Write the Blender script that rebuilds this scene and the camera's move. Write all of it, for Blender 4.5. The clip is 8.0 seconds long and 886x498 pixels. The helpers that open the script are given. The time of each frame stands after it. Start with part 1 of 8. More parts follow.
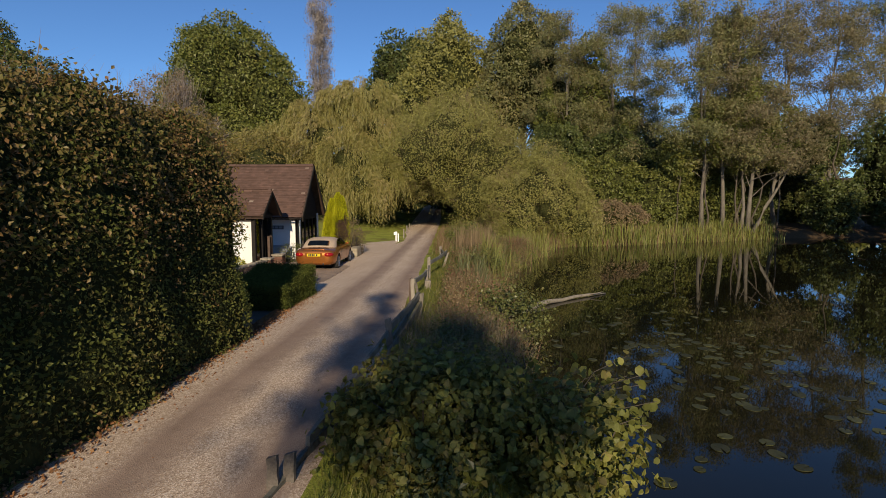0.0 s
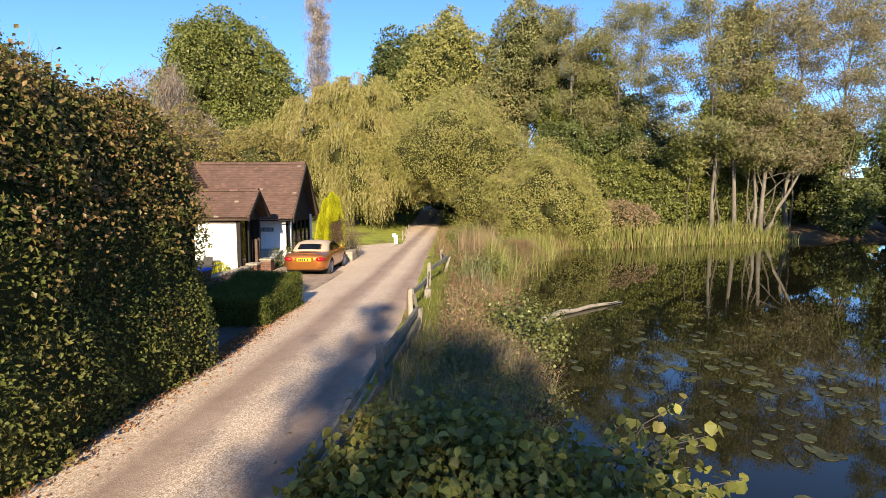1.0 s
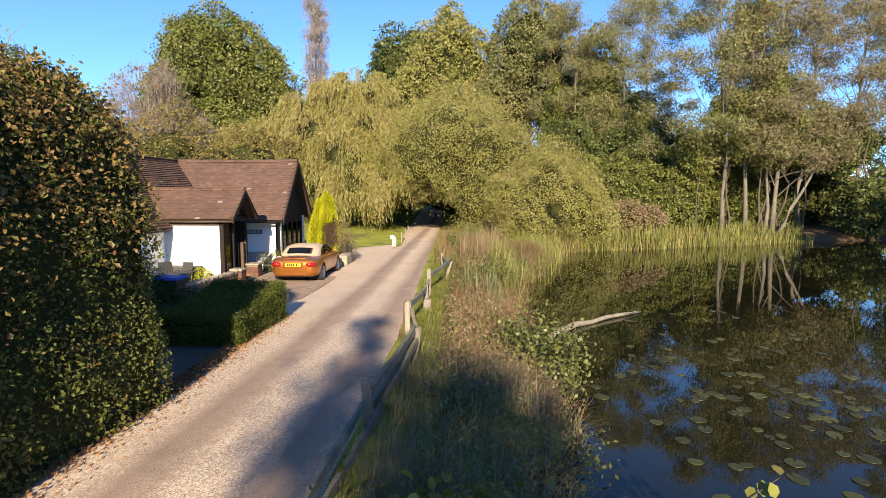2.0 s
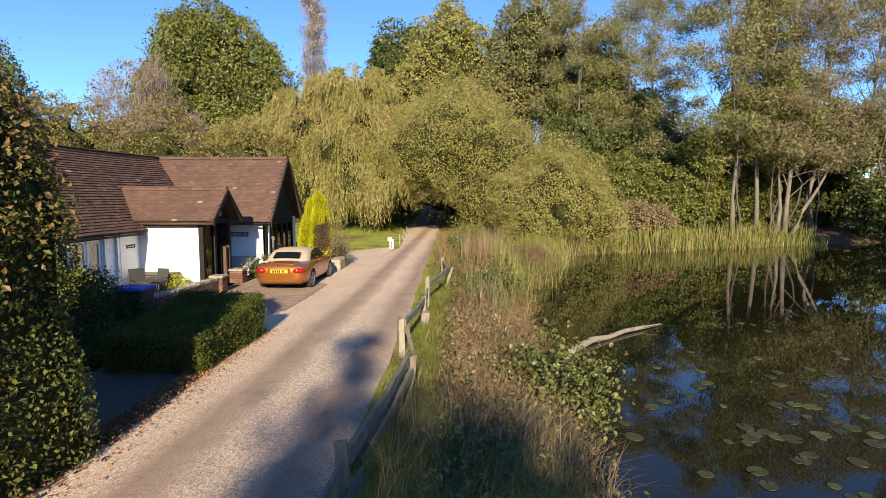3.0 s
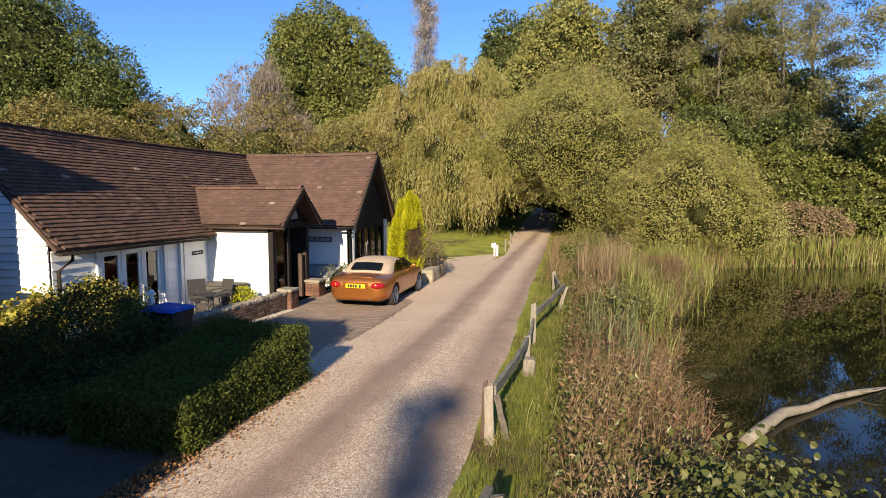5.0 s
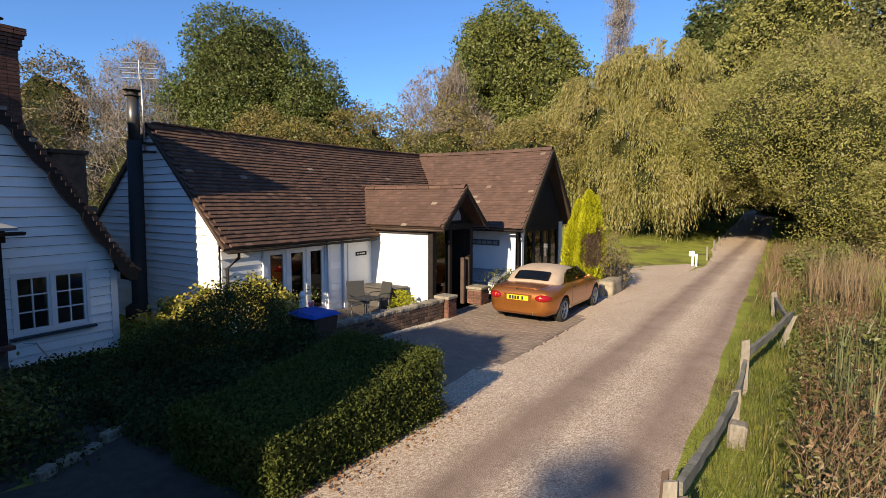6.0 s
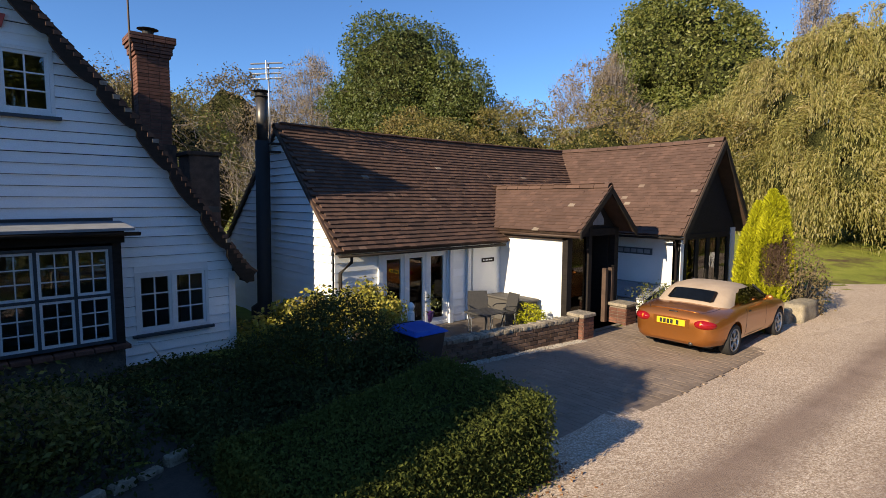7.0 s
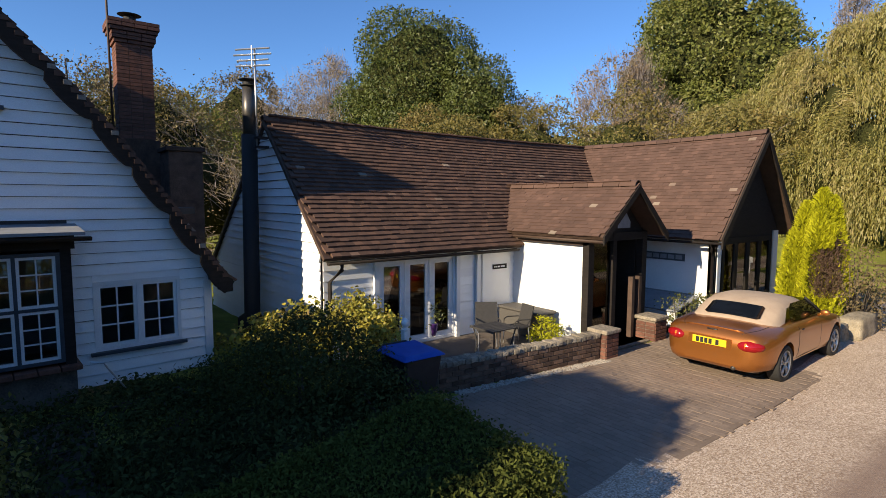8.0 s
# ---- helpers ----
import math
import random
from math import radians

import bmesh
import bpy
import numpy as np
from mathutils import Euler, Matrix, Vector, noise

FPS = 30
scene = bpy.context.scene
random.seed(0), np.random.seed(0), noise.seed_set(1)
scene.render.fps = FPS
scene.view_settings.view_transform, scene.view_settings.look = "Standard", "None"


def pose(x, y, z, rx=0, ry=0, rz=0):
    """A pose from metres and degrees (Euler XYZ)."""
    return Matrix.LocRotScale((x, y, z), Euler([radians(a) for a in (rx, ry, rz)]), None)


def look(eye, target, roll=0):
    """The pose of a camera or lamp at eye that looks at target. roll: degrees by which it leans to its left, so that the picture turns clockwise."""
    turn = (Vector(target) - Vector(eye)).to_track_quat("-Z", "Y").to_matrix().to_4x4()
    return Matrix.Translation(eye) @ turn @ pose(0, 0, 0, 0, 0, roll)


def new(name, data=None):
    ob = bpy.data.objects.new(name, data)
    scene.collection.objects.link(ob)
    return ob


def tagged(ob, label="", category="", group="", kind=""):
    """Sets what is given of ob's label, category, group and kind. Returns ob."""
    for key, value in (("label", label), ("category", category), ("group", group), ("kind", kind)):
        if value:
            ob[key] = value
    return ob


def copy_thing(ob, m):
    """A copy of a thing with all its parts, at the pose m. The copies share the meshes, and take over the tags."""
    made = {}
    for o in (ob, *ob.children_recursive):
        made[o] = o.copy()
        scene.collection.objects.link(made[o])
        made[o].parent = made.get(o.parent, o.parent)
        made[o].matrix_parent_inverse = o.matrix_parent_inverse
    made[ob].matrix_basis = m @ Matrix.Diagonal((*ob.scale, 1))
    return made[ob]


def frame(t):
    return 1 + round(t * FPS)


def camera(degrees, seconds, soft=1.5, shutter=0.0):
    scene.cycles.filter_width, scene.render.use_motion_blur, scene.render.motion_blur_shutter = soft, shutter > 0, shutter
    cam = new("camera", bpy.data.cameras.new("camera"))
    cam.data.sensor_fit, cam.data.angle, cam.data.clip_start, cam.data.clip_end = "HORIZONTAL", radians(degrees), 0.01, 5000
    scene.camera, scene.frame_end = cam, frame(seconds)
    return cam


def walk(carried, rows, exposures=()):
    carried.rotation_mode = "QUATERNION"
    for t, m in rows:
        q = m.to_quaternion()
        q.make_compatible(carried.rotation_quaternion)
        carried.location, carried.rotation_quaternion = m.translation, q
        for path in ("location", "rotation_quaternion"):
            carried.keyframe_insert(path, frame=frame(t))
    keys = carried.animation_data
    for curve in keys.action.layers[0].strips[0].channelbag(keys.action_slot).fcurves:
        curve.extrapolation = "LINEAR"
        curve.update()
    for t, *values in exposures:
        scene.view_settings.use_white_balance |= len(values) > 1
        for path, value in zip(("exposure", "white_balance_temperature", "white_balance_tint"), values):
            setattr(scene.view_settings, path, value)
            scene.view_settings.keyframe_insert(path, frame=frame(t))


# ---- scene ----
cam = camera(78.9, 8.0, 0.75)
METRES, EYE, TILT, LEAN, TURN = 12.5, 2.92, 0.0, 0.0, 2.0
ROWS = [
    (0.0, 0.0, 0.0, 0.0, 0.01, -5.51, -0.11),
    (0.5, -0.0019, 0.0661, -0.0005, 0.03, -5.5, -0.1),
    (1.0, -0.0029, 0.13, -0.0014, 0.04, -5.47, -0.11),
    (1.5, -0.0044, 0.192, -0.0021, 0.07, -5.46, -0.09),
    (3.0, -0.0058, 0.3742, -0.0022, 0.06, -5.45, -0.14),
    (3.5, -0.007, 0.4378, -0.0015, 0.41, -5.47, -0.13),
    (4.0, -0.0065, 0.5021, -0.0014, 1.36, -5.44, -0.11),
    (5.5, -0.0129, 0.7102, -0.0052, 20.82, -5.32, -0.19),
    (6.0, -0.0208, 0.7767, -0.0054, 31.39, -5.32, -0.19),
    (6.5, -0.0369, 0.8379, -0.006, 41.31, -5.27, -0.24),
    (7.0, -0.058, 0.8927, -0.0057, 47.52, -5.26, -0.26),
    (7.5, -0.0831, 0.9377, -0.0055, 49.08, -5.26, -0.27),
    (8.0, -0.1112, 0.9778, -0.0063, 49.95, -5.23, -0.23),
]
EXPOSURES = [(0.0, 0.1), (0.3, 0.6), (0.6, 1.0), (0.9, 1.35), (1.5, 1.38), (3.0, 1.14), (4.2, 1.08), (5.5, 0.92), (6.5, 0.82), (8.0, 0.78)]
walk(cam, [(t, pose(0, 0, EYE, TILT, LEAN, TURN) @ pose(METRES * x, METRES * y, METRES * z, 90 + pitch, roll, yaw)) for t, x, y, z, yaw, pitch, roll in ROWS], EXPOSURES)

# ---- daylight: low autumn sun from behind the start of the lane ----
SUN_EL, SUN_AZ = radians(23.5), radians(-4)
world = bpy.data.worlds.new("sky")
scene.world = world
world.use_nodes = True
wn = world.node_tree.nodes
sky = wn.new("ShaderNodeTexSky")
sky.sky_type, sky.sun_disc = "NISHITA", False
sky.sun_elevation, sky.sun_rotation = SUN_EL, radians(180) + SUN_AZ
sky.air_density, sky.dust_density, sky.ozone_density, sky.altitude = 0.82, 0.03, 4.0, 300
wn["Background"].inputs["Strength"].default_value = 0.095
clear = wn.new("ShaderNodeMix")
clear.data_type, clear.blend_type = "RGBA", "MULTIPLY"
clear.inputs[0].default_value, clear.inputs[7].default_value = 1.0, (0.76, 0.97, 1.16, 1)
world.node_tree.links.new(sky.outputs[0], clear.inputs[6])
world.node_tree.links.new(clear.outputs[2], wn["Background"].inputs["Color"])
sun = new("sun", bpy.data.lights.new("sun", "SUN"))
sun.data.energy, sun.data.angle, sun.data.color = 5.0, radians(0.55), (1.0, 0.83, 0.58)
sun.matrix_world = look((0, 0, 0), (math.sin(SUN_AZ) * math.cos(SUN_EL), math.cos(SUN_AZ) * math.cos(SUN_EL), -math.sin(SUN_EL)))

# ---- materials ----
MATS = {}


def nodes_of(name):
    m = bpy.data.materials.new(name)
    m.use_nodes = True
    n, l = m.node_tree.nodes, m.node_tree.links
    return m, n, l, n["Principled BSDF"]


def ramp(n, l, fac, stops):
    r = n.new("ShaderNodeValToRGB")
    while len(r.color_ramp.elements) < len(stops):
        r.color_ramp.elements.new(0.5)
    for e, (p, c) in zip(r.color_ramp.elements, stops):
        e.position, e.color = p, (*c, 1)
    l.new(fac, r.inputs[0])
    return r.outputs[0]


def noise_tex(n, l, scale, detail=4, rough=0.6, vec=None, stretch=None):
    t = n.new("ShaderNodeTexNoise")
    t.inputs["Scale"].default_value, t.inputs["Detail"].default_value, t.inputs["Roughness"].default_value = scale, detail, rough
    if vec is None:
        vec = n.new("ShaderNodeNewGeometry").outputs["Position"]
    if stretch:
        mp = n.new("ShaderNodeMapping")
        mp.inputs["Scale"].default_value = stretch
        l.new(vec, mp.inputs[0])
        vec = mp.outputs[0]
    l.new(vec, t.inputs["Vector"])
    return t.outputs["Fac"]


def mix(n, l, fac, a, b, mode="MIX"):
    m = n.new("ShaderNodeMix")
    m.data_type, m.blend_type = "RGBA", mode
    for key, v in ((0, fac), (6, a), (7, b)):
        if isinstance(v, (int, float)):
            m.inputs[key].default_value = v
        elif isinstance(v, tuple):
            m.inputs[key].default_value = (*v, 1)
        else:
            l.new(v, m.inputs[key])
    return m.outputs[2]


def bump(n, l, height, strength, dist, bsdf):
    b = n.new("ShaderNodeBump")
    b.inputs["Strength"].default_value, b.inputs["Distance"].default_value = strength, dist
    l.new(height, b.inputs["Height"])
    l.new(b.outputs[0], bsdf.inputs["Normal"])
    return b


def surface(name, dark, light, scale=8, rough=0.7, bump_s=0.3, bump_d=0.01, metal=0.0, stretch=None, fine=60, vary=0.0, spec=0.5):
    """Two-scale noise between two colours, fine relief; vary: spread between single objects."""
    if name in MATS:
        return MATS[name]
    m, n, l, b = nodes_of(name)
    big = noise_tex(n, l, scale, 5, 0.6, None, stretch)
    small = noise_tex(n, l, fine, 3, 0.6, None, stretch)
    c = ramp(n, l, big, [(0.3, dark), (0.7, light)])
    c = mix(n, l, 0.35, c, ramp(n, l, small, [(0.3, tuple(v * 0.6 for v in dark)), (0.75, light)]))
    if vary:
        oi = n.new("ShaderNodeObjectInfo").outputs["Random"]
        hs = n.new("ShaderNodeHueSaturation")
        mr = n.new("ShaderNodeMapRange")
        mr.inputs[3].default_value, mr.inputs[4].default_value = 1 - vary, 1 + vary
        l.new(oi, mr.inputs[0])
        l.new(mr.outputs[0], hs.inputs["Value"])
        l.new(c, hs.inputs["Color"])
        c = hs.outputs[0]
    l.new(c, b.inputs["Base Color"])
    b.inputs["Roughness"].default_value, b.inputs["Metallic"].default_value = rough, metal
    b.inputs["Specular IOR Level"].default_value = spec
    if bump_s:
        bump(n, l, small, bump_s, bump_d, b)
    MATS[name] = m
    return m


def leaf_mat(name, stops, rough=0.45, trans=0.35, patch=0.35, gloss=0.4, patch_col=None, jitter=0.24):
    """Leaves: colour by single leaf, drifting in patches over the plant; light comes through them."""
    if name in MATS:
        return MATS[name]
    m, n, l, b = nodes_of(name)
    g = n.new("ShaderNodeNewGeometry")
    isl = g.outputs["Random Per Island"]
    big = noise_tex(n, l, patch, 3, 0.6, g.outputs["Position"])
    f = n.new("ShaderNodeMath")
    f.operation = "MULTIPLY_ADD"
    f.inputs[1].default_value, f.inputs[2].default_value = 0.42, 0.0
    l.new(isl, f.inputs[0])
    f2 = n.new("ShaderNodeMath")
    f2.operation = "MULTIPLY_ADD"
    f2.inputs[1].default_value = 0.90
    l.new(big, f2.inputs[0])
    l.new(f.outputs[0], f2.inputs[2])
    sub = n.new("ShaderNodeMath")
    sub.operation = "SUBTRACT"
    sub.inputs[1].default_value = 0.13
    l.new(f2.outputs[0], sub.inputs[0])
    k = len(stops)
    c = ramp(n, l, sub.outputs[0], [(0.12 + 0.76 * i / (k - 1), s) for i, s in enumerate(stops)])
    if patch_col:
        big2 = noise_tex(n, l, patch * 1.7, 2, 0.5, g.outputs["Position"], (1, 1, 0.7))
        c = mix(n, l, ramp(n, l, big2, [(0.56, (0, 0, 0)), (0.66, (1, 1, 1))]), c, patch_col)
    # brightness differs at random from leaf to leaf, for more contrast
    many = n.new("ShaderNodeMath")
    many.operation = "MULTIPLY"
    many.inputs[1].default_value = 13.7
    l.new(isl, many.inputs[0])
    part_of = n.new("ShaderNodeMath")
    part_of.operation = "FRACT"
    l.new(many.outputs[0], part_of.inputs[0])
    lo_hi = n.new("ShaderNodeMapRange")
    lo_hi.inputs[3].default_value, lo_hi.inputs[4].default_value = 1 - jitter, 1 + jitter
    l.new(part_of.outputs[0], lo_hi.inputs[0])
    tone = n.new("ShaderNodeHueSaturation")
    l.new(lo_hi.outputs[0], tone.inputs["Value"])
    l.new(c, tone.inputs["Color"])
    c = tone.outputs[0]
    l.new(c, b.inputs["Base Color"])
    b.inputs["Roughness"].default_value, b.inputs["Specular IOR Level"].default_value = rough, gloss
    t = n.new("ShaderNodeBsdfTranslucent")
    l.new(c, t.inputs[0])
    ms = n.new("ShaderNodeMixShader")
    ms.inputs[0].default_value = trans
    l.new(b.outputs[0], ms.inputs[1])
    l.new(t.outputs[0], ms.inputs[2])
    l.new(ms.outputs[0], n["Material Output"].inputs[0])
    MATS[name] = m
    return m


def glass_mat(name, tint=(0.9, 0.93, 0.95)):
    if name in MATS:
        return MATS[name]
    m, n, l, b = nodes_of(name)
    tr = n.new("ShaderNodeBsdfTransparent")
    tr.inputs[0].default_value = (*tint, 1)
    gl = n.new("ShaderNodeBsdfGlossy")
    gl.inputs["Roughness"].default_value = 0.01
    fr = n.new("ShaderNodeFresnel")
    fr.inputs[0].default_value = 1.8
    ms = n.new("ShaderNodeMixShader")
    l.new(fr.outputs[0], ms.inputs[0])
    l.new(tr.outputs[0], ms.inputs[1])
    l.new(gl.outputs[0], ms.inputs[2])
    l.new(ms.outputs[0], n["Material Output"].inputs[0])
    MATS[name] = m
    return m


def gravel_mat():
    m, n, l, b = nodes_of("gravel")
    g = n.new("ShaderNodeNewGeometry").outputs["Position"]
    sep = n.new("ShaderNodeSeparateXYZ")
    l.new(g, sep.inputs[0])
    v = n.new("ShaderNodeTexVoronoi")
    v.inputs["Scale"].default_value = 70
    l.new(g, v.inputs["Vector"])
    stone = ramp(n, l, v.outputs["Color"], [(0.12, (0.30, 0.215, 0.148)), (0.5, (0.54, 0.42, 0.31)), (0.88, (0.83, 0.70, 0.57))])
    earth = ramp(n, l, noise_tex(n, l, 2.2, 6, 0.65, g), [(0.3, (0.225, 0.160, 0.124)), (0.7, (0.315, 0.230, 0.180))])
    # wheel tracks: swept clear of loose stones, wandering a little
    wob = n.new("ShaderNodeMath")
    wob.operation = "MULTIPLY_ADD"
    wob.inputs[1].default_value = 0.36
    l.new(noise_tex(n, l, 0.35, 3, 0.6, g), wob.inputs[0])
    l.new(sep.outputs[0], wob.inputs[2])
    track = n.new("ShaderNodeValToRGB")
    e = track.color_ramp.elements
    while len(e) < 9:
        e.new(0.5)
    for el, (p, c) in zip(e, ((0.0, 0.10), (0.13, 0.25), (0.23, 0.95), (0.33, 0.75), (0.43, 0.05), (0.55, 0.25), (0.67, 0.95), (0.77, 0.7), (0.86, 0.25))):
        el.position, el.color = p, (c, c, c, 1)
    mr = n.new("ShaderNodeMapRange")
    mr.inputs[1].default_value, mr.inputs[2].default_value = -3.75, -0.75
    l.new(wob.outputs[0], mr.inputs[0])
    l.new(mr.outputs[0], track.inputs[0])
    fine = noise_tex(n, l, 9, 5, 0.7, g)
    tf = mix(n, l, 0.32, track.outputs[0], ramp(n, l, fine, [(0.35, (0, 0, 0)), (0.65, (1, 1, 1))]), "OVERLAY")
    c = mix(n, l, tf, stone, earth)
    c = mix(n, l, 0.35, c, ramp(n, l, noise_tex(n, l, 0.8, 5, 0.6, g), [(0.3, (0.6, 0.55, 0.5)), (0.7, (1, 1, 1))]), "MULTIPLY")
    l.new(c, b.inputs["Base Color"])
    b.inputs["Roughness"].default_value, b.inputs["Specular IOR Level"].default_value = 0.9, 0.2
    bump(n, l, v.outputs["Distance"], 0.55, 0.007, b)
    MATS["gravel"] = m
    return m


def ground_mat():
    m, n, l, b = nodes_of("earth_grass")
    g = n.new("ShaderNodeNewGeometry").outputs["Position"]
    grass = ramp(n, l, noise_tex(n, l, 1.1, 5, 0.65, g), [(0.3, (0.18, 0.20, 0.035)), (0.6, (0.28, 0.30, 0.055)), (0.8, (0.35, 0.31, 0.095))])
    fine = ramp(n, l, noise_tex(n, l, 45, 4, 0.7, g), [(0.3, (0.6, 0.6, 0.55)), (0.7, (1.25, 1.25, 1.15))])
    c = mix(n, l, 0.8, grass, fine, "MULTIPLY")
    c = mix(n, l, ramp(n, l, noise_tex(n, l, 0.5, 4, 0.7, g), [(0.52, (0, 0, 0)), (0.68, (1, 1, 1))]), c, (0.11, 0.075, 0.04))
    sep = n.new("ShaderNodeSeparateXYZ")
    l.new(g, sep.inputs[0])
    wood = []
    for out, lo, hi in ((0, 4.0, 6.5), (1, 33.0, 36.0)):
        mr = n.new("ShaderNodeMapRange")
        mr.inputs[1].default_value, mr.inputs[2].default_value = lo, hi
        l.new(sep.outputs[out], mr.inputs[0])
        wood.append(mr.outputs[0])
    both = n.new("ShaderNodeMath")
    both.operation = "MULTIPLY"
    l.new(wood[0], both.inputs[0])
    l.new(wood[1], both.inputs[1])
    litter = ramp(n, l, noise_tex(n, l, 14, 5, 0.7, g), [(0.3, (0.055, 0.035, 0.02)), (0.7, (0.16, 0.105, 0.055))])
    c = mix(n, l, both.outputs[0], c, litter)
    l.new(c, b.inputs["Base Color"])
    b.inputs["Roughness"].default_value, b.inputs["Specular IOR Level"].default_value = 0.95, 0.15
    bump(n, l, noise_tex(n, l, 30, 5, 0.7, g), 0.8, 0.03, b)
    MATS["earth_grass"] = m
    return m


def water_mat():
    m, n, l, b = nodes_of("pond_water")
    g = n.new("ShaderNodeNewGeometry").outputs["Position"]
    c = ramp(n, l, noise_tex(n, l, 0.25, 4, 0.6, g), [(0.3, (0.0055, 0.0058, 0.0032)), (0.7, (0.011, 0.0105, 0.0050))])
    l.new(c, b.inputs["Base Color"])
    b.inputs["Roughness"].default_value, b.inputs["IOR"].default_value = 0.02, 1.34
    b.inputs["Specular IOR Level"].default_value = 0.5
    bump(n, l, noise_tex(n, l, 1.6, 3, 0.5, g, (1, 0.6, 1)), 0.018, 0.05, b)
    MATS["pond_water"] = m
    return m


def tile_mat(name, a, b_, c_):
    m, n, l, b = nodes_of(name)
    geo = n.new("ShaderNodeNewGeometry")
    isl, g = geo.outputs["Random Per Island"], geo.outputs["Position"]
    oi = n.new("ShaderNodeObjectInfo").outputs["Random"]
    add = n.new("ShaderNodeMath")
    add.operation = "ADD"
    l.new(isl, add.inputs[0])
    l.new(oi, add.inputs[1])
    fr = n.new("ShaderNodeMath")
    fr.operation = "FRACT"
    l.new(add.outputs[0], fr.inputs[0])
    c = ramp(n, l, fr.outputs[0], [(0.0, a), (0.5, b_), (0.9, c_), (0.992, tuple(v * 1.15 for v in c_)), (1.0, (0.30, 0.25, 0.2))])
    st = ramp(n, l, noise_tex(n, l, 1.3, 6, 0.7, g), [(0.3, (0.7, 0.68, 0.66)), (0.7, (1.12, 1.08, 1.05))])
    c = mix(n, l, 0.8, c, st, "MULTIPLY")
    c = mix(n, l, ramp(n, l, noise_tex(n, l, 24, 5, 0.7, g), [(0.60, (0, 0, 0)), (0.74, (0.5, 0.5, 0.5))]), c, (0.17, 0.15, 0.115))
    l.new(c, b.inputs["Base Color"])
    b.inputs["Roughness"].default_value, b.inputs["Specular IOR Level"].default_value = 0.85, 0.25
    bump(n, l, noise_tex(n, l, 50, 4, 0.7, g), 0.4, 0.006, b)
    MATS[name] = m
    return m


GRAVEL, EARTH, WATER = gravel_mat(), ground_mat(), water_mat()
TILE = tile_mat("clay_tile", (0.080, 0.050, 0.039), (0.104, 0.063, 0.048), (0.135, 0.079, 0.057))
TILE_B = tile_mat("clay_tile_brown", (0.094, 0.058, 0.046), (0.106, 0.065, 0.052), (0.120, 0.073, 0.058))
# Dark wall backing that stands for the shadow lines under the lapped boards.
LAP_SHADE = surface("lap_shade", (0.05, 0.05, 0.055), (0.10, 0.10, 0.11), 6, 0.9, 0.3, 0.004)
WHITE = surface("white_board", (0.82, 0.83, 0.84), (0.92, 0.92, 0.91), 3, 0.55, 0.25, 0.004, stretch=(1, 1, 3), vary=0.05)
RENDER = surface("white_render", (0.74, 0.74, 0.73), (0.85, 0.85, 0.83), 2, 0.8, 0.35, 0.006, fine=90)
UPVC = surface("white_paint", (0.72, 0.73, 0.74), (0.82, 0.82, 0.82), 4, 0.4, 0.05, 0.002)
BLACK = surface("black_timber", (0.012, 0.010, 0.009), (0.030, 0.024, 0.021), 6, 0.75, 0.4, 0.005, stretch=(1, 1, 4), spec=0.2)
BROWN = surface("dark_brown_timber", (0.045, 0.026, 0.018), (0.10, 0.060, 0.042), 6, 0.65, 0.4, 0.005)
OAK = surface("weathered_oak", (0.12, 0.10, 0.078), (0.28, 0.245, 0.20), 5, 0.85, 0.7, 0.008, stretch=(1, 1, 0.25), fine=40, vary=0.15)
OAK_DARK = surface("weathered_oak_dark", (0.07, 0.058, 0.05), (0.20, 0.17, 0.14), 5, 0.85, 0.7, 0.008, fine=40, vary=0.15)
OAK_MOSS = surface("mossy_oak", (0.075, 0.078, 0.052), (0.22, 0.20, 0.165), 4, 0.9, 0.8, 0.010, fine=35, vary=0.15)
BRICK = surface("red_brick", (0.085, 0.038, 0.028), (0.21, 0.088, 0.056), 9, 0.85, 0.5, 0.006, vary=0.3)
BRICK_OLD = surface("old_brick", (0.060, 0.040, 0.031), (0.185, 0.118, 0.084), 7, 0.9, 0.8, 0.010, vary=0.45, spec=0.25)
MORTAR = surface("mortar", (0.15, 0.115, 0.088), (0.24, 0.19, 0.145), 20, 0.95, 0.4, 0.004)
COPING = surface("coping_stone", (0.10, 0.085, 0.062), (0.40, 0.34, 0.26), 14, 0.95, 1.0, 0.02, fine=34, vary=0.35)
PAVER = surface("paver", (0.195, 0.143, 0.106), (0.31, 0.236, 0.178), 1.6, 0.9, 0.4, 0.005, vary=0.09)
PAVE_BED = surface("paving_sand", (0.165, 0.12, 0.088), (0.26, 0.194, 0.144), 1.6, 0.95, 0.3, 0.004)
STONE = surface("rubble_stone", (0.15, 0.125, 0.085), (0.46, 0.39, 0.28), 5, 0.95, 1.0, 0.03, fine=28)
METAL_BLACK = surface("black_flue", (0.012, 0.012, 0.012), (0.022, 0.02, 0.02), 3, 0.75, 0.1, 0.002, metal=0.0)
METAL_FLUE = surface("flue_steel", (0.07, 0.065, 0.06), (0.14, 0.13, 0.12), 3, 0.4, 0.1, 0.002, metal=0.6)
ALU = surface("aluminium", (0.45, 0.46, 0.48), (0.65, 0.66, 0.68), 5, 0.35, 0.05, 0.001, metal=0.8)
LEAD = surface("grey_lead", (0.20, 0.21, 0.23), (0.32, 0.33, 0.35), 5, 0.6, 0.2, 0.004)
# Dark floor colour that stands for unlit rooms behind the glass.
DARK_IN = surface("unlit_interior", (0.05, 0.045, 0.04), (0.09, 0.08, 0.07), 2, 0.9, 0, 0)
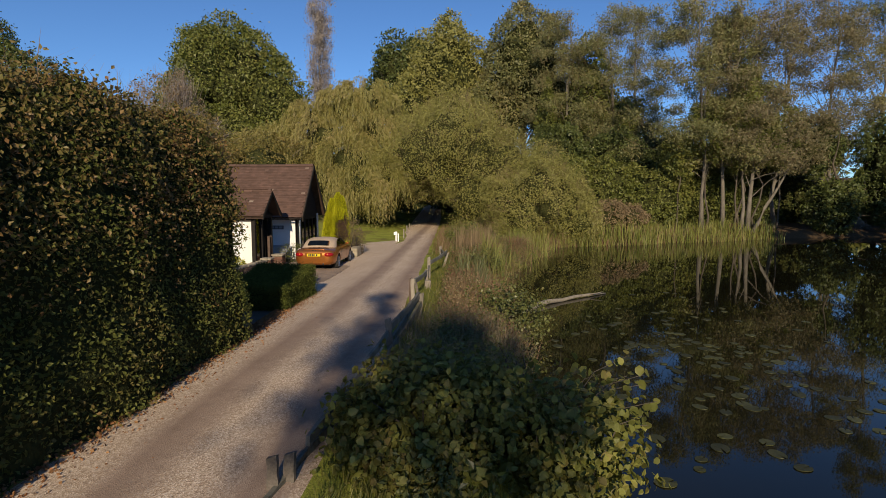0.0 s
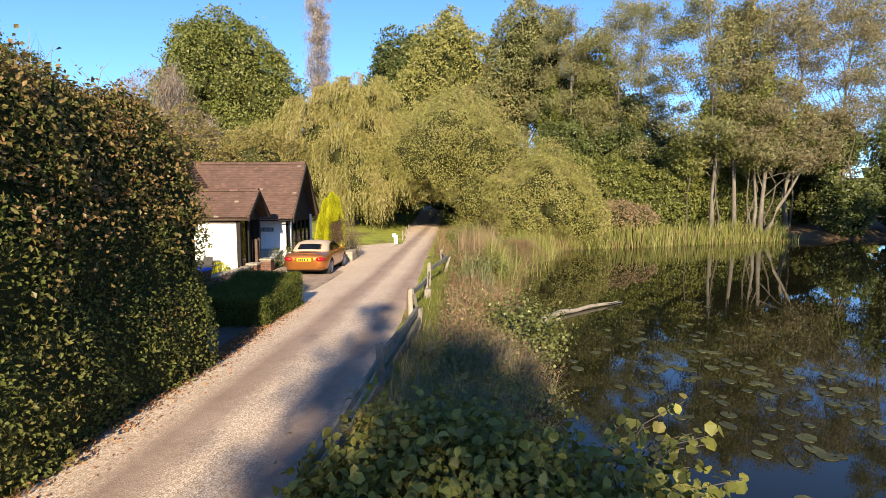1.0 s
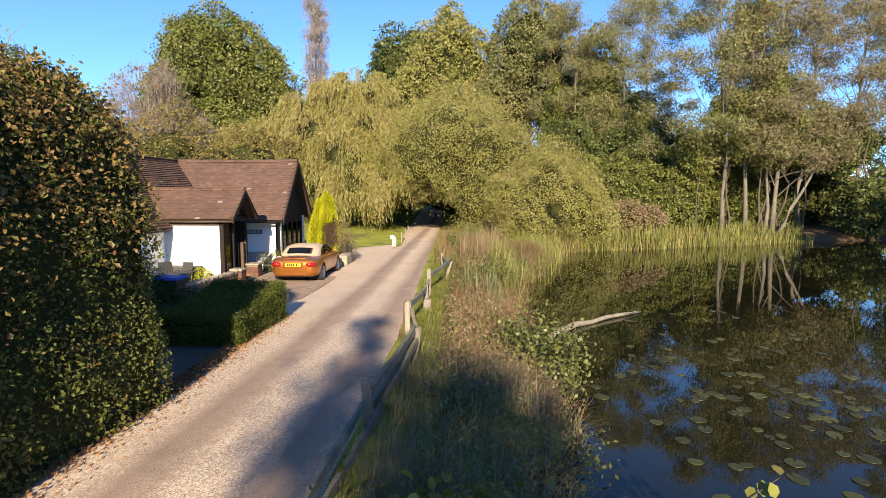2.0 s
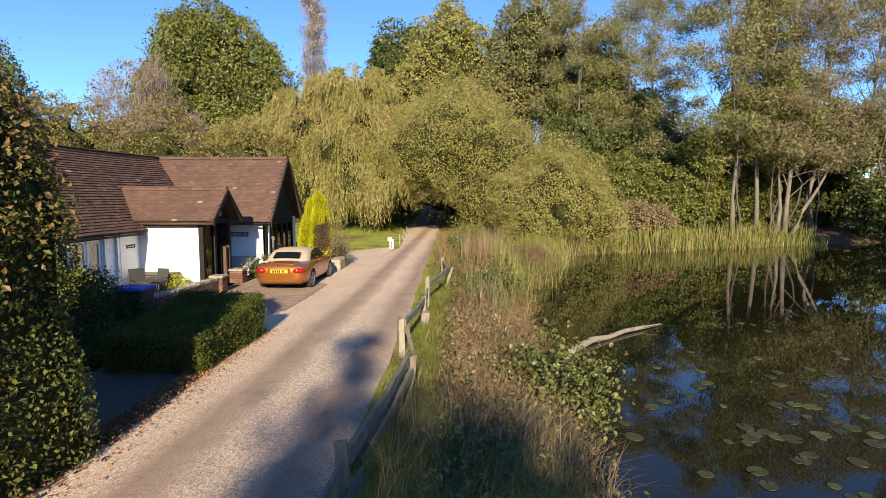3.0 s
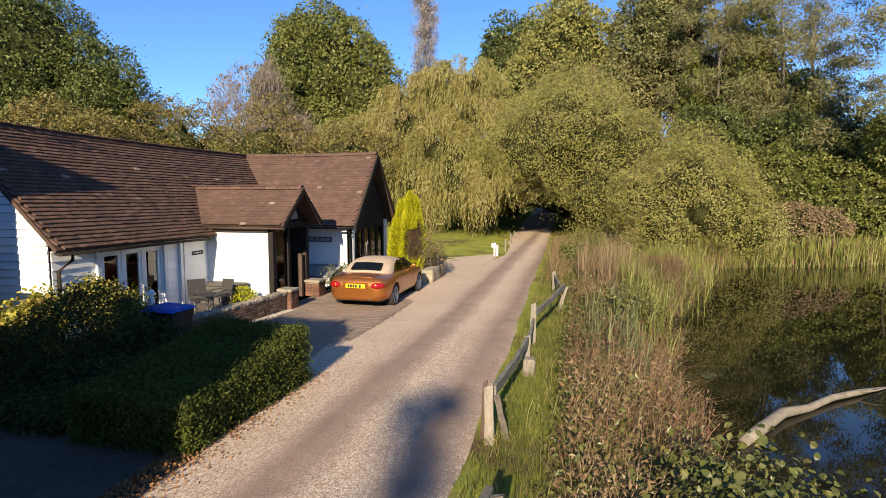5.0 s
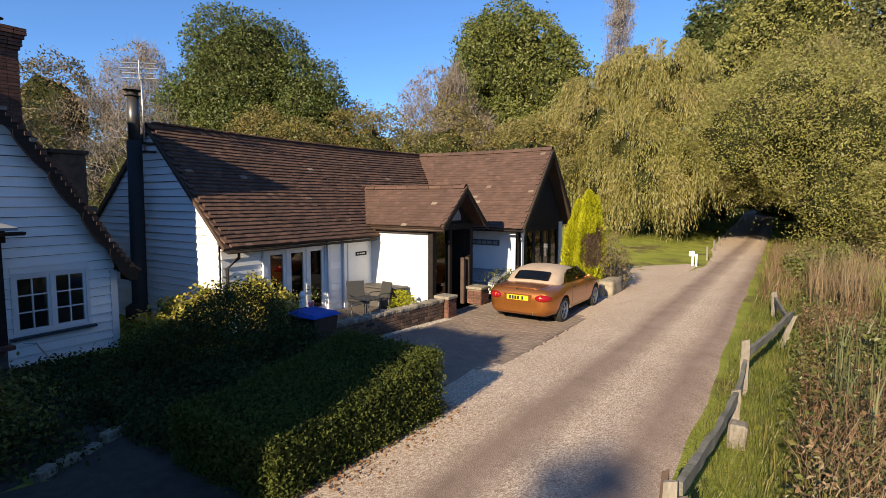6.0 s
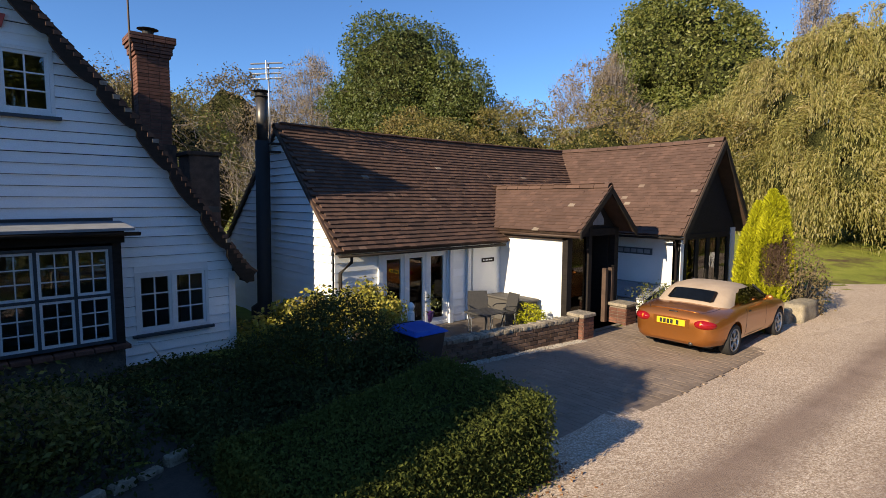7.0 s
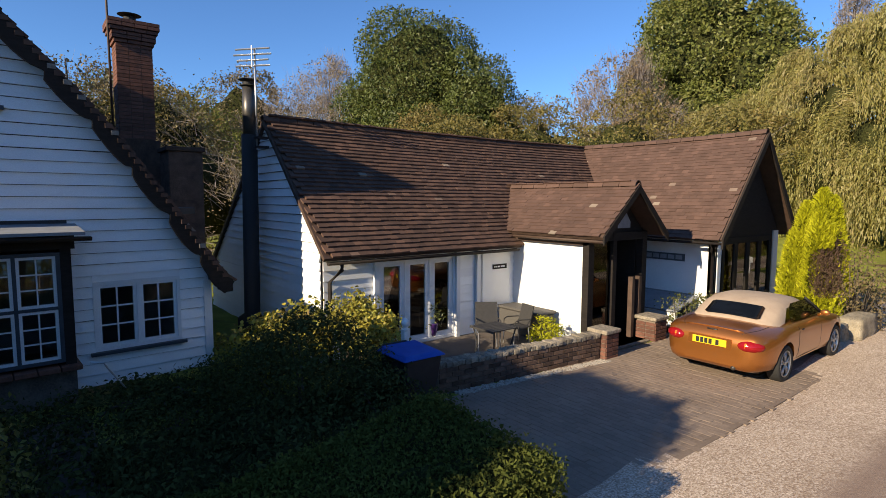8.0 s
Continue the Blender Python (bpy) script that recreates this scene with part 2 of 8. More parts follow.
BARK = surface("bark", (0.045, 0.035, 0.026), (0.13, 0.105, 0.08), 6, 0.95, 0.9, 0.03, stretch=(1, 1, 0.3), fine=22)
BARK_PALE = surface("bark_pale", (0.13, 0.108, 0.085), (0.27, 0.235, 0.185), 5, 0.9, 0.6, 0.02, stretch=(1, 1, 0.4), fine=18)
BARK_ALDER = surface("bark_alder", (0.085, 0.072, 0.055), (0.20, 0.175, 0.14), 5, 0.9, 0.6, 0.02, stretch=(1, 1, 0.4), fine=18)
GLASS = glass_mat("window_glass")
# Dark hull colours that stand for shade deep inside crowns and hedges.
INNER = surface("crown_shade_fill", (0.026, 0.029, 0.010), (0.066, 0.070, 0.022), 1.5, 1.0, 1.0, 0.25, fine=7, spec=0.1)
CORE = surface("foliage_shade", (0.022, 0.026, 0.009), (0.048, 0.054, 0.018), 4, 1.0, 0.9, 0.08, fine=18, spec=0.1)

L_HEDGE = leaf_mat("hedge_leaf", [(0.072, 0.088, 0.022), (0.112, 0.130, 0.032), (0.150, 0.160, 0.042), (0.19, 0.14, 0.052)], 0.5, 0.45, 0.7, 0.2, jitter=0.2)
L_HEDGE_TOP = leaf_mat("hedge_top_leaf", [(0.10, 0.105, 0.026), (0.17, 0.14, 0.042), (0.22, 0.145, 0.055), (0.23, 0.11, 0.05)], 0.45, 0.35, 0.8, 0.3, jitter=0.24)
L_BOX = leaf_mat("box_leaf", [(0.060, 0.072, 0.018), (0.092, 0.108, 0.026), (0.135, 0.148, 0.036)], 0.9, 0.25, 1.5, 0.03, jitter=0.10)
L_OAK = leaf_mat("oak_leaf", [(0.072, 0.088, 0.019), (0.130, 0.150, 0.032), (0.190, 0.202, 0.048), (0.235, 0.21, 0.060)], 0.5, 0.35, 0.25, jitter=0.25)
L_OAK_DEEP = leaf_mat("deep_oak_leaf", [(0.052, 0.072, 0.018), (0.098, 0.122, 0.028), (0.15, 0.168, 0.042)], 0.5, 0.3, 0.3)
L_DARK = leaf_mat("dark_leaf", [(0.045, 0.060, 0.018), (0.085, 0.106, 0.028), (0.13, 0.148, 0.040)], 0.5, 0.3, 0.3)
L_WILLOW = leaf_mat("willow_leaf", [(0.18, 0.180, 0.042), (0.265, 0.250, 0.066), (0.345, 0.300, 0.105), (0.40, 0.310, 0.150)], 0.5, 0.4, 0.28, jitter=0.15)
L_SALLOW = leaf_mat("sallow_leaf", [(0.165, 0.160, 0.036), (0.235, 0.228, 0.056), (0.305, 0.288, 0.086), (0.345, 0.305, 0.118)], 0.5, 0.35, 0.35, jitter=0.26)
L_GOLD = leaf_mat("autumn_leaf", [(0.115, 0.110, 0.030), (0.175, 0.155, 0.042), (0.23, 0.185, 0.055), (0.25, 0.165, 0.058)], 0.5, 0.35, 0.25, jitter=0.18)
L_TANGLE = leaf_mat("tangled_twig", [(0.080, 0.072, 0.030), (0.130, 0.105, 0.046), (0.180, 0.135, 0.064), (0.21, 0.150, 0.080)], 0.6, 0.25, 0.3, jitter=0.2)
L_ALDER = leaf_mat("alder_leaf", [(0.13, 0.145, 0.055), (0.188, 0.195, 0.075), (0.235, 0.220, 0.092), (0.27, 0.215, 0.10)], 0.5, 0.4, 0.2, jitter=0.22)
L_BROWN = leaf_mat("brown_twig", [(0.15, 0.105, 0.06), (0.23, 0.165, 0.09), (0.30, 0.22, 0.125)], 0.7, 0.25, 0.4)
L_TWIG = leaf_mat("pale_twig", [(0.19, 0.16, 0.14), (0.26, 0.22, 0.20), (0.33, 0.29, 0.26)], 0.8, 0.2, 0.4)
L_DEAD = leaf_mat("dead_conifer", [(0.055, 0.035, 0.024), (0.10, 0.065, 0.045), (0.15, 0.10, 0.07)], 0.8, 0.15, 1.5, 0.1)
L_CONIFER = leaf_mat("golden_conifer", [(0.20, 0.21, 0.010), (0.42, 0.42, 0.015), (0.60, 0.58, 0.03)], 0.6, 0.3, 0.9, 0.25)
L_SEDGE = leaf_mat("sedge_leaf", [(0.062, 0.085, 0.034), (0.105, 0.130, 0.052), (0.16, 0.175, 0.075), (0.26, 0.22, 0.11)], 0.5, 0.35, 0.6)
L_REED = leaf_mat("reed_leaf", [(0.095, 0.125, 0.028), (0.165, 0.190, 0.042), (0.24, 0.245, 0.060), (0.34, 0.29, 0.11)], 0.5, 0.35, 0.5)
L_STRAW = leaf_mat("dead_stem", [(0.110, 0.054, 0.031), (0.17, 0.096, 0.053), (0.24, 0.158, 0.086), (0.33, 0.26, 0.15)], 0.7, 0.25, 0.8)
L_GRASS = leaf_mat("grass_blade", [(0.063, 0.083, 0.014), (0.116, 0.142, 0.024), (0.189, 0.186, 0.044), (0.284, 0.216, 0.080)], 0.5, 0.35, 0.8)
L_BRAMBLE = leaf_mat("bramble_leaf", [(0.048, 0.059, 0.014), (0.090, 0.104, 0.026), (0.142, 0.147, 0.042), (0.180, 0.138, 0.044)], 0.42, 0.3, 0.8, 0.45)
L_BANK = leaf_mat("bank_leaf", [(0.085, 0.092, 0.022), (0.14, 0.148, 0.034), (0.21, 0.205, 0.048), (0.24, 0.175, 0.065)], 0.5, 0.4, 1.4, 0.3, jitter=0.42)
# Leaf colour darkened to deepen the shade of the front garden.
L_SHADE = leaf_mat("shade_darkened_leaf", [(0.036, 0.044, 0.016), (0.066, 0.078, 0.028), (0.105, 0.116, 0.036)], 0.8, 0.2, 1.0, 0.05)
L_YELLOW = leaf_mat("yellow_shrub_leaf", [(0.12, 0.145, 0.028), (0.24, 0.240, 0.040), (0.42, 0.360, 0.055), (0.30, 0.200, 0.075)], 0.5, 0.35, 2.4, jitter=0.4)
L_LITTER = leaf_mat("fallen_leaf", [(0.13, 0.055, 0.025), (0.22, 0.10, 0.04), (0.30, 0.17, 0.07)], 0.7, 0.15, 1.0)

# ---- building helpers ----
def thing(name, at=(0, 0, 0), label="", category="", group="", kind=""):
    ob = new(name)
    ob.empty_display_size = 0.1
    ob.location = at
    return tagged(ob, label, category, group, kind)


def part(name, bm, material, parent=None, label="", smooth=False, kind=""):
    """A bmesh in world coordinates as one mesh object, under a thing or part."""
    me = bpy.data.meshes.new(name)
    bmesh.ops.recalc_face_normals(bm, faces=bm.faces)
    bm.to_mesh(me)
    bm.free()
    me.materials.append(material)
    if smooth:
        me.polygons.foreach_set("use_smooth", [True] * len(me.polygons))
    ob = new(name, me)
    place_under(ob, parent)
    return tagged(ob, label, "", "", kind)


def place_under(ob, parent):
    """Things stand as an Empty at their base; meshes are built in world coordinates and their own origin is the world's."""
    if parent is None:
        return ob
    ob.parent = parent
    p, off = parent, Vector((0, 0, 0))
    while p is not None:
        off += Vector(p.location)
        if p.parent is not None:
            off += p.matrix_parent_inverse.translation
        p = p.parent
    ob.matrix_parent_inverse = Matrix.Translation(-off)
    return ob


def mesh_np(name, verts, faces, material, parent=None, label="", kind="", smooth=False):
    """A mesh from arrays: verts (n, 3), faces (m, 3 or 4)."""
    verts, faces = np.asarray(verts, np.float32), np.asarray(faces, np.int32)
    me = bpy.data.meshes.new(name)
    k = faces.shape[1]
    me.vertices.add(len(verts))
    me.vertices.foreach_set("co", verts.ravel())
    me.loops.add(faces.size)
    me.loops.foreach_set("vertex_index", faces.ravel())
    me.polygons.add(len(faces))
    me.polygons.foreach_set("loop_start", np.arange(0, faces.size, k, dtype=np.int32))
    me.polygons.foreach_set("use_smooth", np.full(len(faces), smooth))
    me.update(calc_edges=True)
    me.materials.append(material)
    ob = new(name, me)
    place_under(ob, parent)
    return tagged(ob, label, "", "", kind)


HEX = ((0, 3, 2, 1), (4, 5, 6, 7), (0, 1, 5, 4), (1, 2, 6, 5), (2, 3, 7, 6), (3, 0, 4, 7))


def hexa(bm, pts):
    v = [bm.verts.new(p) for p in pts]
    for f in HEX:
        bm.faces.new([v[i] for i in f])
    return v


def box(bm, x0, x1, y0, y1, z0, z1):
    return hexa(bm, [(x0, y0, z0), (x1, y0, z0), (x1, y1, z0), (x0, y1, z0), (x0, y0, z1), (x1, y0, z1), (x1, y1, z1), (x0, y1, z1)])


def bevelled(bm, r, seg=1):
    bmesh.ops.bevel(bm, geom=list(bm.edges), offset=r, segments=seg, affect="EDGES", profile=0.6)
    return bm


def tube(bm, pts, radii, seg=8, cap=True):
    """A tapered tube along points."""
    pts = [Vector(p) for p in pts]
    rings = []
    for i, p in enumerate(pts):
        d = (pts[min(i + 1, len(pts) - 1)] - pts[max(i - 1, 0)]).normalized()
        a = d.orthogonal().normalized() if abs(d.z) > 0.9 else d.cross(Vector((0, 0, 1))).normalized()
        b = d.cross(a)
        rings.append([bm.verts.new(p + (a * math.cos(q) + b * math.sin(q)) * radii[i]) for q in (math.tau * k / seg for k in range(seg))])
    for r0, r1 in zip(rings, rings[1:]):
        for k in range(seg):
            bm.faces.new((r0[k], r0[(k + 1) % seg], r1[(k + 1) % seg], r1[k]))
    if cap:
        bm.faces.new(rings[0][::-1])
        bm.faces.new(rings[-1])
    return rings


def unit(a):
    return a / np.maximum(np.linalg.norm(a, axis=1, keepdims=True), 1e-9)


def leaf_arrays(rng, pts, size, aim=None, aim_w=0.0, aspect=0.6, spread=0.35, fold=0.12, face=None, face_w=0.5, form="diamond"):
    """One leaf at each point (a folded diamond, a rounded blade or a plain chip); aim: directions along which leaves tend to lie; face: directions to which they turn."""
    n = len(pts)
    nrm = unit(rng.normal(size=(n, 3)))
    if face is not None:
        nrm = unit(nrm * (1 - face_w) + face * face_w)
    d = unit(np.cross(nrm, rng.normal(size=(n, 3))))
    if aim is not None:
        d = unit(d * (1 - aim_w) + aim * aim_w)
    w = unit(np.cross(nrm, d))
    up = np.cross(d, w)
    s = (size * (1 - spread + 2 * spread * rng.random((n, 1))))
    if form == "chip":
        v = np.stack([pts - w * s * aspect * 0.5 - d * s * 0.4, pts + w * s * aspect * 0.5 - d * s * 0.4, pts + d * s * 0.6], 1)
        return v.reshape(-1, 3), np.arange(n * 3).reshape(n, 3)
    if form == "round":
        w2, u2 = w * s * aspect * 0.5, up * s * fold
        v = np.stack([pts - d * s * 0.5, pts - d * s * 0.22 + w2 * 0.85 + u2, pts + d * s * 0.18 + w2 * 0.9 + u2, pts + d * s * 0.56 - u2 * 0.6, pts + d * s * 0.18 - w2 * 0.9 + u2, pts - d * s * 0.22 - w2 * 0.85 + u2], 1)
        return v.reshape(-1, 3), np.arange(n * 6).reshape(n, 6)
    v = np.empty((n, 4, 3))
    v[:, 0] = pts - d * s * 0.5
    v[:, 1] = pts + w * s * aspect * 0.5 + up * s * fold
    v[:, 2] = pts + d * s * 0.5
    v[:, 3] = pts - w * s * aspect * 0.5 + up * s * fold
    f = np.arange(n * 4).reshape(n, 4)
    return v.reshape(-1, 3), f


def blob_clusters(rng, blobs, count, shell=0.45):
    """Cluster centres in the outer shells of ellipsoids, by their surface; not inside another one."""
    blobs = np.asarray(blobs, float)
    area = (blobs[:, 3] * blobs[:, 4] + blobs[:, 4] * blobs[:, 5] + blobs[:, 3] * blobs[:, 5])
    which = rng.choice(len(blobs), size=count, p=area / area.sum())
    u = unit(rng.normal(size=(count, 3)))
    r = (1 - shell * rng.random((count, 1)) ** 1.6)
    c = blobs[which, :3] + u * blobs[which, 3:] * r
    keep = np.ones(count, bool)
    for i, b in enumerate(blobs):
        q = (((c - b[:3]) / b[3:]) ** 2).sum(1)
        keep &= (q > 0.42) | (which == i)
    return c[keep], u[keep]


def crown(rng, blobs, leaves, size, per=26, spread=0.5, shell=0.45, aspect=0.62, droop=0.25, squash=0.7, form="diamond", face_w=0.5, aim_w=0.15):
    c, u = blob_clusters(rng, blobs, max(8, leaves // per), shell)
    m = len(c)
    k = rng.integers(per // 2, per * 3 // 2, size=m)
    idx = np.repeat(np.arange(m), k)
    off = np.clip(rng.normal(size=(len(idx), 3)), -1.5, 1.5) * spread * (0.6 + 0.8 * rng.random((m, 1))[idx])
    off[:, 2] *= squash
    pts = c[idx] + off
    turn = unit(u[idx] + unit(off) * 0.6 + np.array([0, 0, 0.45]))
    aim = unit(u[idx] + np.array([0, 0, -droop * 2]))
    return leaf_arrays(rng, pts, size, aim, aim_w, aspect, face=turn, face_w=face_w, form=form), c


def skin_crown(rng, blobs, n, size, depth=0.4, bump=0.22, aspect=0.5, face_w=0.46, aim=None, aim_w=0.0, stray=0.05):
    """Leaves in the uneven outer skin of joined ellipsoids, with sprigs that stand out from it."""
    b = np.asarray(blobs, float)
    area = b[:, 3] * b[:, 4] + b[:, 4] * b[:, 5] + b[:, 3] * b[:, 5]
    which = rng.choice(len(b), size=n, p=area / area.sum())
    u = unit(rng.normal(size=(n, 3)))
    p = b[which, :3] + u * b[which, 3:]
    keep = np.ones(n, bool)
    for i, q in enumerate(b):
        keep &= ((((p - q[:3]) / q[3:]) ** 2).sum(1) > 0.86) | (which == i)
    p, u = p[keep], u[keep]
    wave = np.zeros(len(p))
    for k, (freq, amp) in enumerate(((0.8, 1.0), (1.7, 0.8), (3.1, 0.6), (5.5, 0.45), (5.9, 0.45))):
        for _ in range(3):
            d = unit(rng.normal(size=(1, 3)))[0] * freq
            wave += amp * np.sin(p @ d + rng.uniform(0, 6.28)) / 3
    m = len(p)
    out = wave * bump * 1.6 - depth * rng.random(m) ** 1.7 + np.where(rng.random(m) < stray, rng.exponential(depth * 0.7, m), 0)
    p = p + u * out[:, None] + rng.normal(size=p.shape) * 0.05
    turn = unit(u + np.array([0, 0, 0.5]))
    v, f = leaf_arrays(rng, p, size, aim if aim is None else np.tile(aim, (m, 1)), aim_w, aspect, face=turn, face_w=face_w, form="chip")
    return (v, f), p


def lumps(rng, blobs, k=15, lo=0.22, hi=0.40):
    """Smaller rounded masses over the outside of large ones, so that a crown has lit heads and dark gaps."""
    out = []
    for b in np.asarray(blobs, float):
        u = unit(rng.normal(size=(k, 3)))
        r = rng.uniform(lo, hi, (k, 1))
        out.append(np.concatenate([b[:3] + u * b[3:] * (1.02 - r * rng.uniform(0.7, 1.1, (k, 1))), b[3:] * r * rng.uniform(0.8, 1.2, (k, 3))], 1))
    inner = np.asarray(blobs, float).copy()
    inner[:, 3:] *= 0.86
    return np.concatenate([*out, inner])


def limbs(rng, root, bark, base, top, r0, targets, count, wob=0.25, thick=0.34):
    """A tapered, slightly crooked trunk, limbs that leave it towards clusters of the crown, and finer branches joined."""
    base, top = np.asarray(base, float), np.asarray(top, float)
    ts = np.linspace(0, 1, 7)
    line = base + (top - base) * ts[:, None]
    line[1:-1, :2] += rng.normal(size=(5, 2)) * wob
    bm = bmesh.new()
    tube(bm, line, [r0 * (1.35 if i == 0 else 1 - 0.8 * t) for i, t in enumerate(ts)], 9)
    part("trunk", bm, bark, root, smooth=True)
    if len(targets) == 0:
        return
    pick = rng.choice(len(targets), size=min(count, len(targets)), replace=False)
    fine = bmesh.new()
    for n, p in enumerate(targets[pick]):
        h = np.clip((p[2] - base[2]) / max(top[2] - base[2], 0.1) * (0.55 + 0.35 * rng.random()), 0.15, 0.96)
        s = np.array([np.interp(h, ts, line[:, i]) for i in range(3)])
        mid = s * 0.5 + p * 0.5 + rng.normal(size=3) * wob * 0.8 + np.array([0, 0, np.linalg.norm(p - s) * 0.08])
        r = r0 * (1 - 0.8 * h) * thick
        bm = fine if n >= 12 else bmesh.new()
        tube(bm, [s, s * 0.6 + mid * 0.4, mid, p], [r, r * 0.75, r * 0.5, r * 0.15], 5, False)
        if n < 12:
            part("limb", bm, bark, root, smooth=True)
    if len(fine.verts):
        part("branchwork", fine, bark, root, smooth=True, kind="stuff")
    else:
        fine.free()


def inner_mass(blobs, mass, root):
    """Dark, uneven hulls that stand for the shade inside a crown, clump by clump."""
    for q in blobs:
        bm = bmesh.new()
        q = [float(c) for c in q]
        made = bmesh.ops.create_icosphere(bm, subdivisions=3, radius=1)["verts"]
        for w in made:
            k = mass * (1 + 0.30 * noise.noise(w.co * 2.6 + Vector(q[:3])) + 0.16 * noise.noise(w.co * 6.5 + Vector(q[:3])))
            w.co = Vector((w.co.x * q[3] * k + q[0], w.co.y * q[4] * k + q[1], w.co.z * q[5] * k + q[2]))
        part("inner_shade_hull", bm, INNER, root, smooth=True)


def tree(name, at, blobs, leaves, size, leaf, label, category="tree", trunk=0.3, seed=1, per=26, spread=0.5, limb=14, bark=None, shell=0.45, aspect=0.62, droop=0.25, top=0.8, stems=None, group="", squash=0.7, lump=22, mass=0.0, twigs=0, twig_mat=None, aim_w=0.15, dome=0.0):
    """dome: depth of an even leafy skin; blobs: ellipsoids (x, y, z, rx, ry, rz) from the tree's foot."""
    rng = np.random.default_rng(seed)
    leaves, size = int(leaves * 3.0), size * 0.80
    at = np.asarray(at, float)
    b = np.asarray(blobs, float).copy()
    b[:, :3] += at
    root = thing(name, tuple(at), label, category, group)
    if dome:
        (v, f), c = skin_crown(rng, b, int(leaves * 0.8), size, dome, dome * 0.5, aspect)
        c = c[:: max(1, len(c) // 400)]
    elif lump:
        heads = lumps(rng, b, lump)
        (v, f), c = crown(rng, heads, int(leaves * 0.62), size, per, spread * 0.55, shell, aspect, droop, squash, "chip", 0.46, aim_w)
        skin = skin_crown(rng, heads, int(leaves * 0.75), size * 1.05, spread * 0.8, spread * 0.30, aspect)[0]
        v, f = join_np((v, f), skin)
    else:
        (v, f), c = crown(rng, b, leaves, size, per, spread, shell, aspect, droop, squash, "chip", 0.46, aim_w)
    hi = (b[:, 2] + b[:, 5]).max()
    for k, (sx, sy, lean) in enumerate(stems or [(0, 0, 0)]):
        foot = at + (sx, sy, -0.25)
        tip = at + (sx * 1.2 + lean, sy, (hi - at[2]) * top * (1 if k == 0 else 0.38))
        limbs(rng, root, bark or BARK, foot, tip, trunk, c if k == 0 else c[c[:, 2] < tip[2] + 2], limb if k == 0 else 3, 0.25 if k == 0 and len(stems or [0]) == 1 else 0.07)
    mesh_np("crown", v, f, leaf, root)
    if twigs:
        q = c[rng.integers(0, len(c), twigs)]
        d = unit(q - np.array([at[0], at[1], at[2] + (hi - at[2]) * 0.35]) + rng.normal(size=(twigs, 3)) * 1.6 + np.array([0, 0, 1.2]))
        v, f = leaf_arrays(rng, q + rng.normal(size=(twigs, 3)) * spread * 0.6, 1.5 if hi - at[2] > 12 else 0.9, d, 0.8, 0.017, form="chip")
        mesh_np("twiggery", v, f, twig_mat or L_TWIG, root, kind="stuff")
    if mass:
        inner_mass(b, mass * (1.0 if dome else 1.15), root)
    return root


def blades(rng, pts, height, width, lean=0.35, bend=0.5):
    """Bent strips of three points' height: grass, reeds, stems."""
    n = len(pts)
    h = height * (0.6 + 0.7 * rng.random((n, 1)))
    a = rng.random((n, 1)) * math.tau
    out = np.concatenate([np.cos(a), np.sin(a), np.zeros((n, 1))], 1)
    side = np.concatenate([-np.sin(a + 0.7), np.cos(a + 0.7), np.zeros((n, 1))], 1) * width * 0.5
    up = np.array([0, 0, 1.0])
    ln = lean * rng.random((n, 1))
    mid = pts + up * h * 0.55 + out * h * ln * 0.45
    tip = pts + up * h * (1 - bend * ln) + out * h * ln * (1 + bend)
    v = np.stack([pts - side, pts + side, mid + side * 0.8, mid - side * 0.8, tip + side * 0.12, tip - side * 0.12], 1)
    i = np.arange(n)[:, None] * 6
    f = np.concatenate([i + np.array([[0, 1, 2, 3]]), i + np.array([[3, 2, 4, 5]])], 0)
    return v.reshape(-1, 3), f


def join_np(*pairs):
    vs, fs, o = [], [], 0
    for v, f in pairs:
        vs.append(v)
        fs.append(f + o)
        o += len(v)
    return np.concatenate(vs), np.concatenate(fs)


# ---- lie of the land ----
WATER_Z = -0.45


def lerp_table(t, table):
    xs, ys = zip(*table)
    return np.interp(t, xs, ys)


LANE_Z = [(-30, 0.27), (8, 0.25), (20, 0.06), (36, 0.12), (48, 0.2), (75, 1.3), (130, 4.0)]
BANK_X = [(-40, 1.5), (0, 1.35), (10, 1.25), (16, 1.35), (22, 1.9), (28, 3.7), (34, 5.4)]
FAR_Y = [(3.0, 34.5), (6, 36.0), (10, 38.0), (24, 44.5), (34, 47.5), (70, 52)]
LANE_L = [(-30, -4.2), (10, -4.2), (16, -4.5), (21, -4.8), (24, -4.7), (27, -4.1), (31, -4.2), (34, -3.8), (38, -3.95), (42, -4.5), (48, -4.9), (60, -5.2), (90, -6.0)]
LANE_R = [(-30, -1.45), (10, -1.35), (18, -1.45), (25, -1.65), (39, -1.9), (60, -2.2), (90, -3.4)]


def pond_depth(x, y):
    """Metres inside the pond's edge (negative on land)."""
    left = x - lerp_table(y, BANK_X) - 0.22 * np.sin(y * 1.3) - 0.12 * np.sin(y * 3.1 + 1)
    far = (lerp_table(x, FAR_Y) - y + 0.3 * np.sin(x * 0.9)) * 0.9
    right = 27 + 1.3 * np.clip(y - 24, 0, 50) - x
    near = y + 60
    return np.minimum(np.minimum(left, far), np.minimum(right, near))


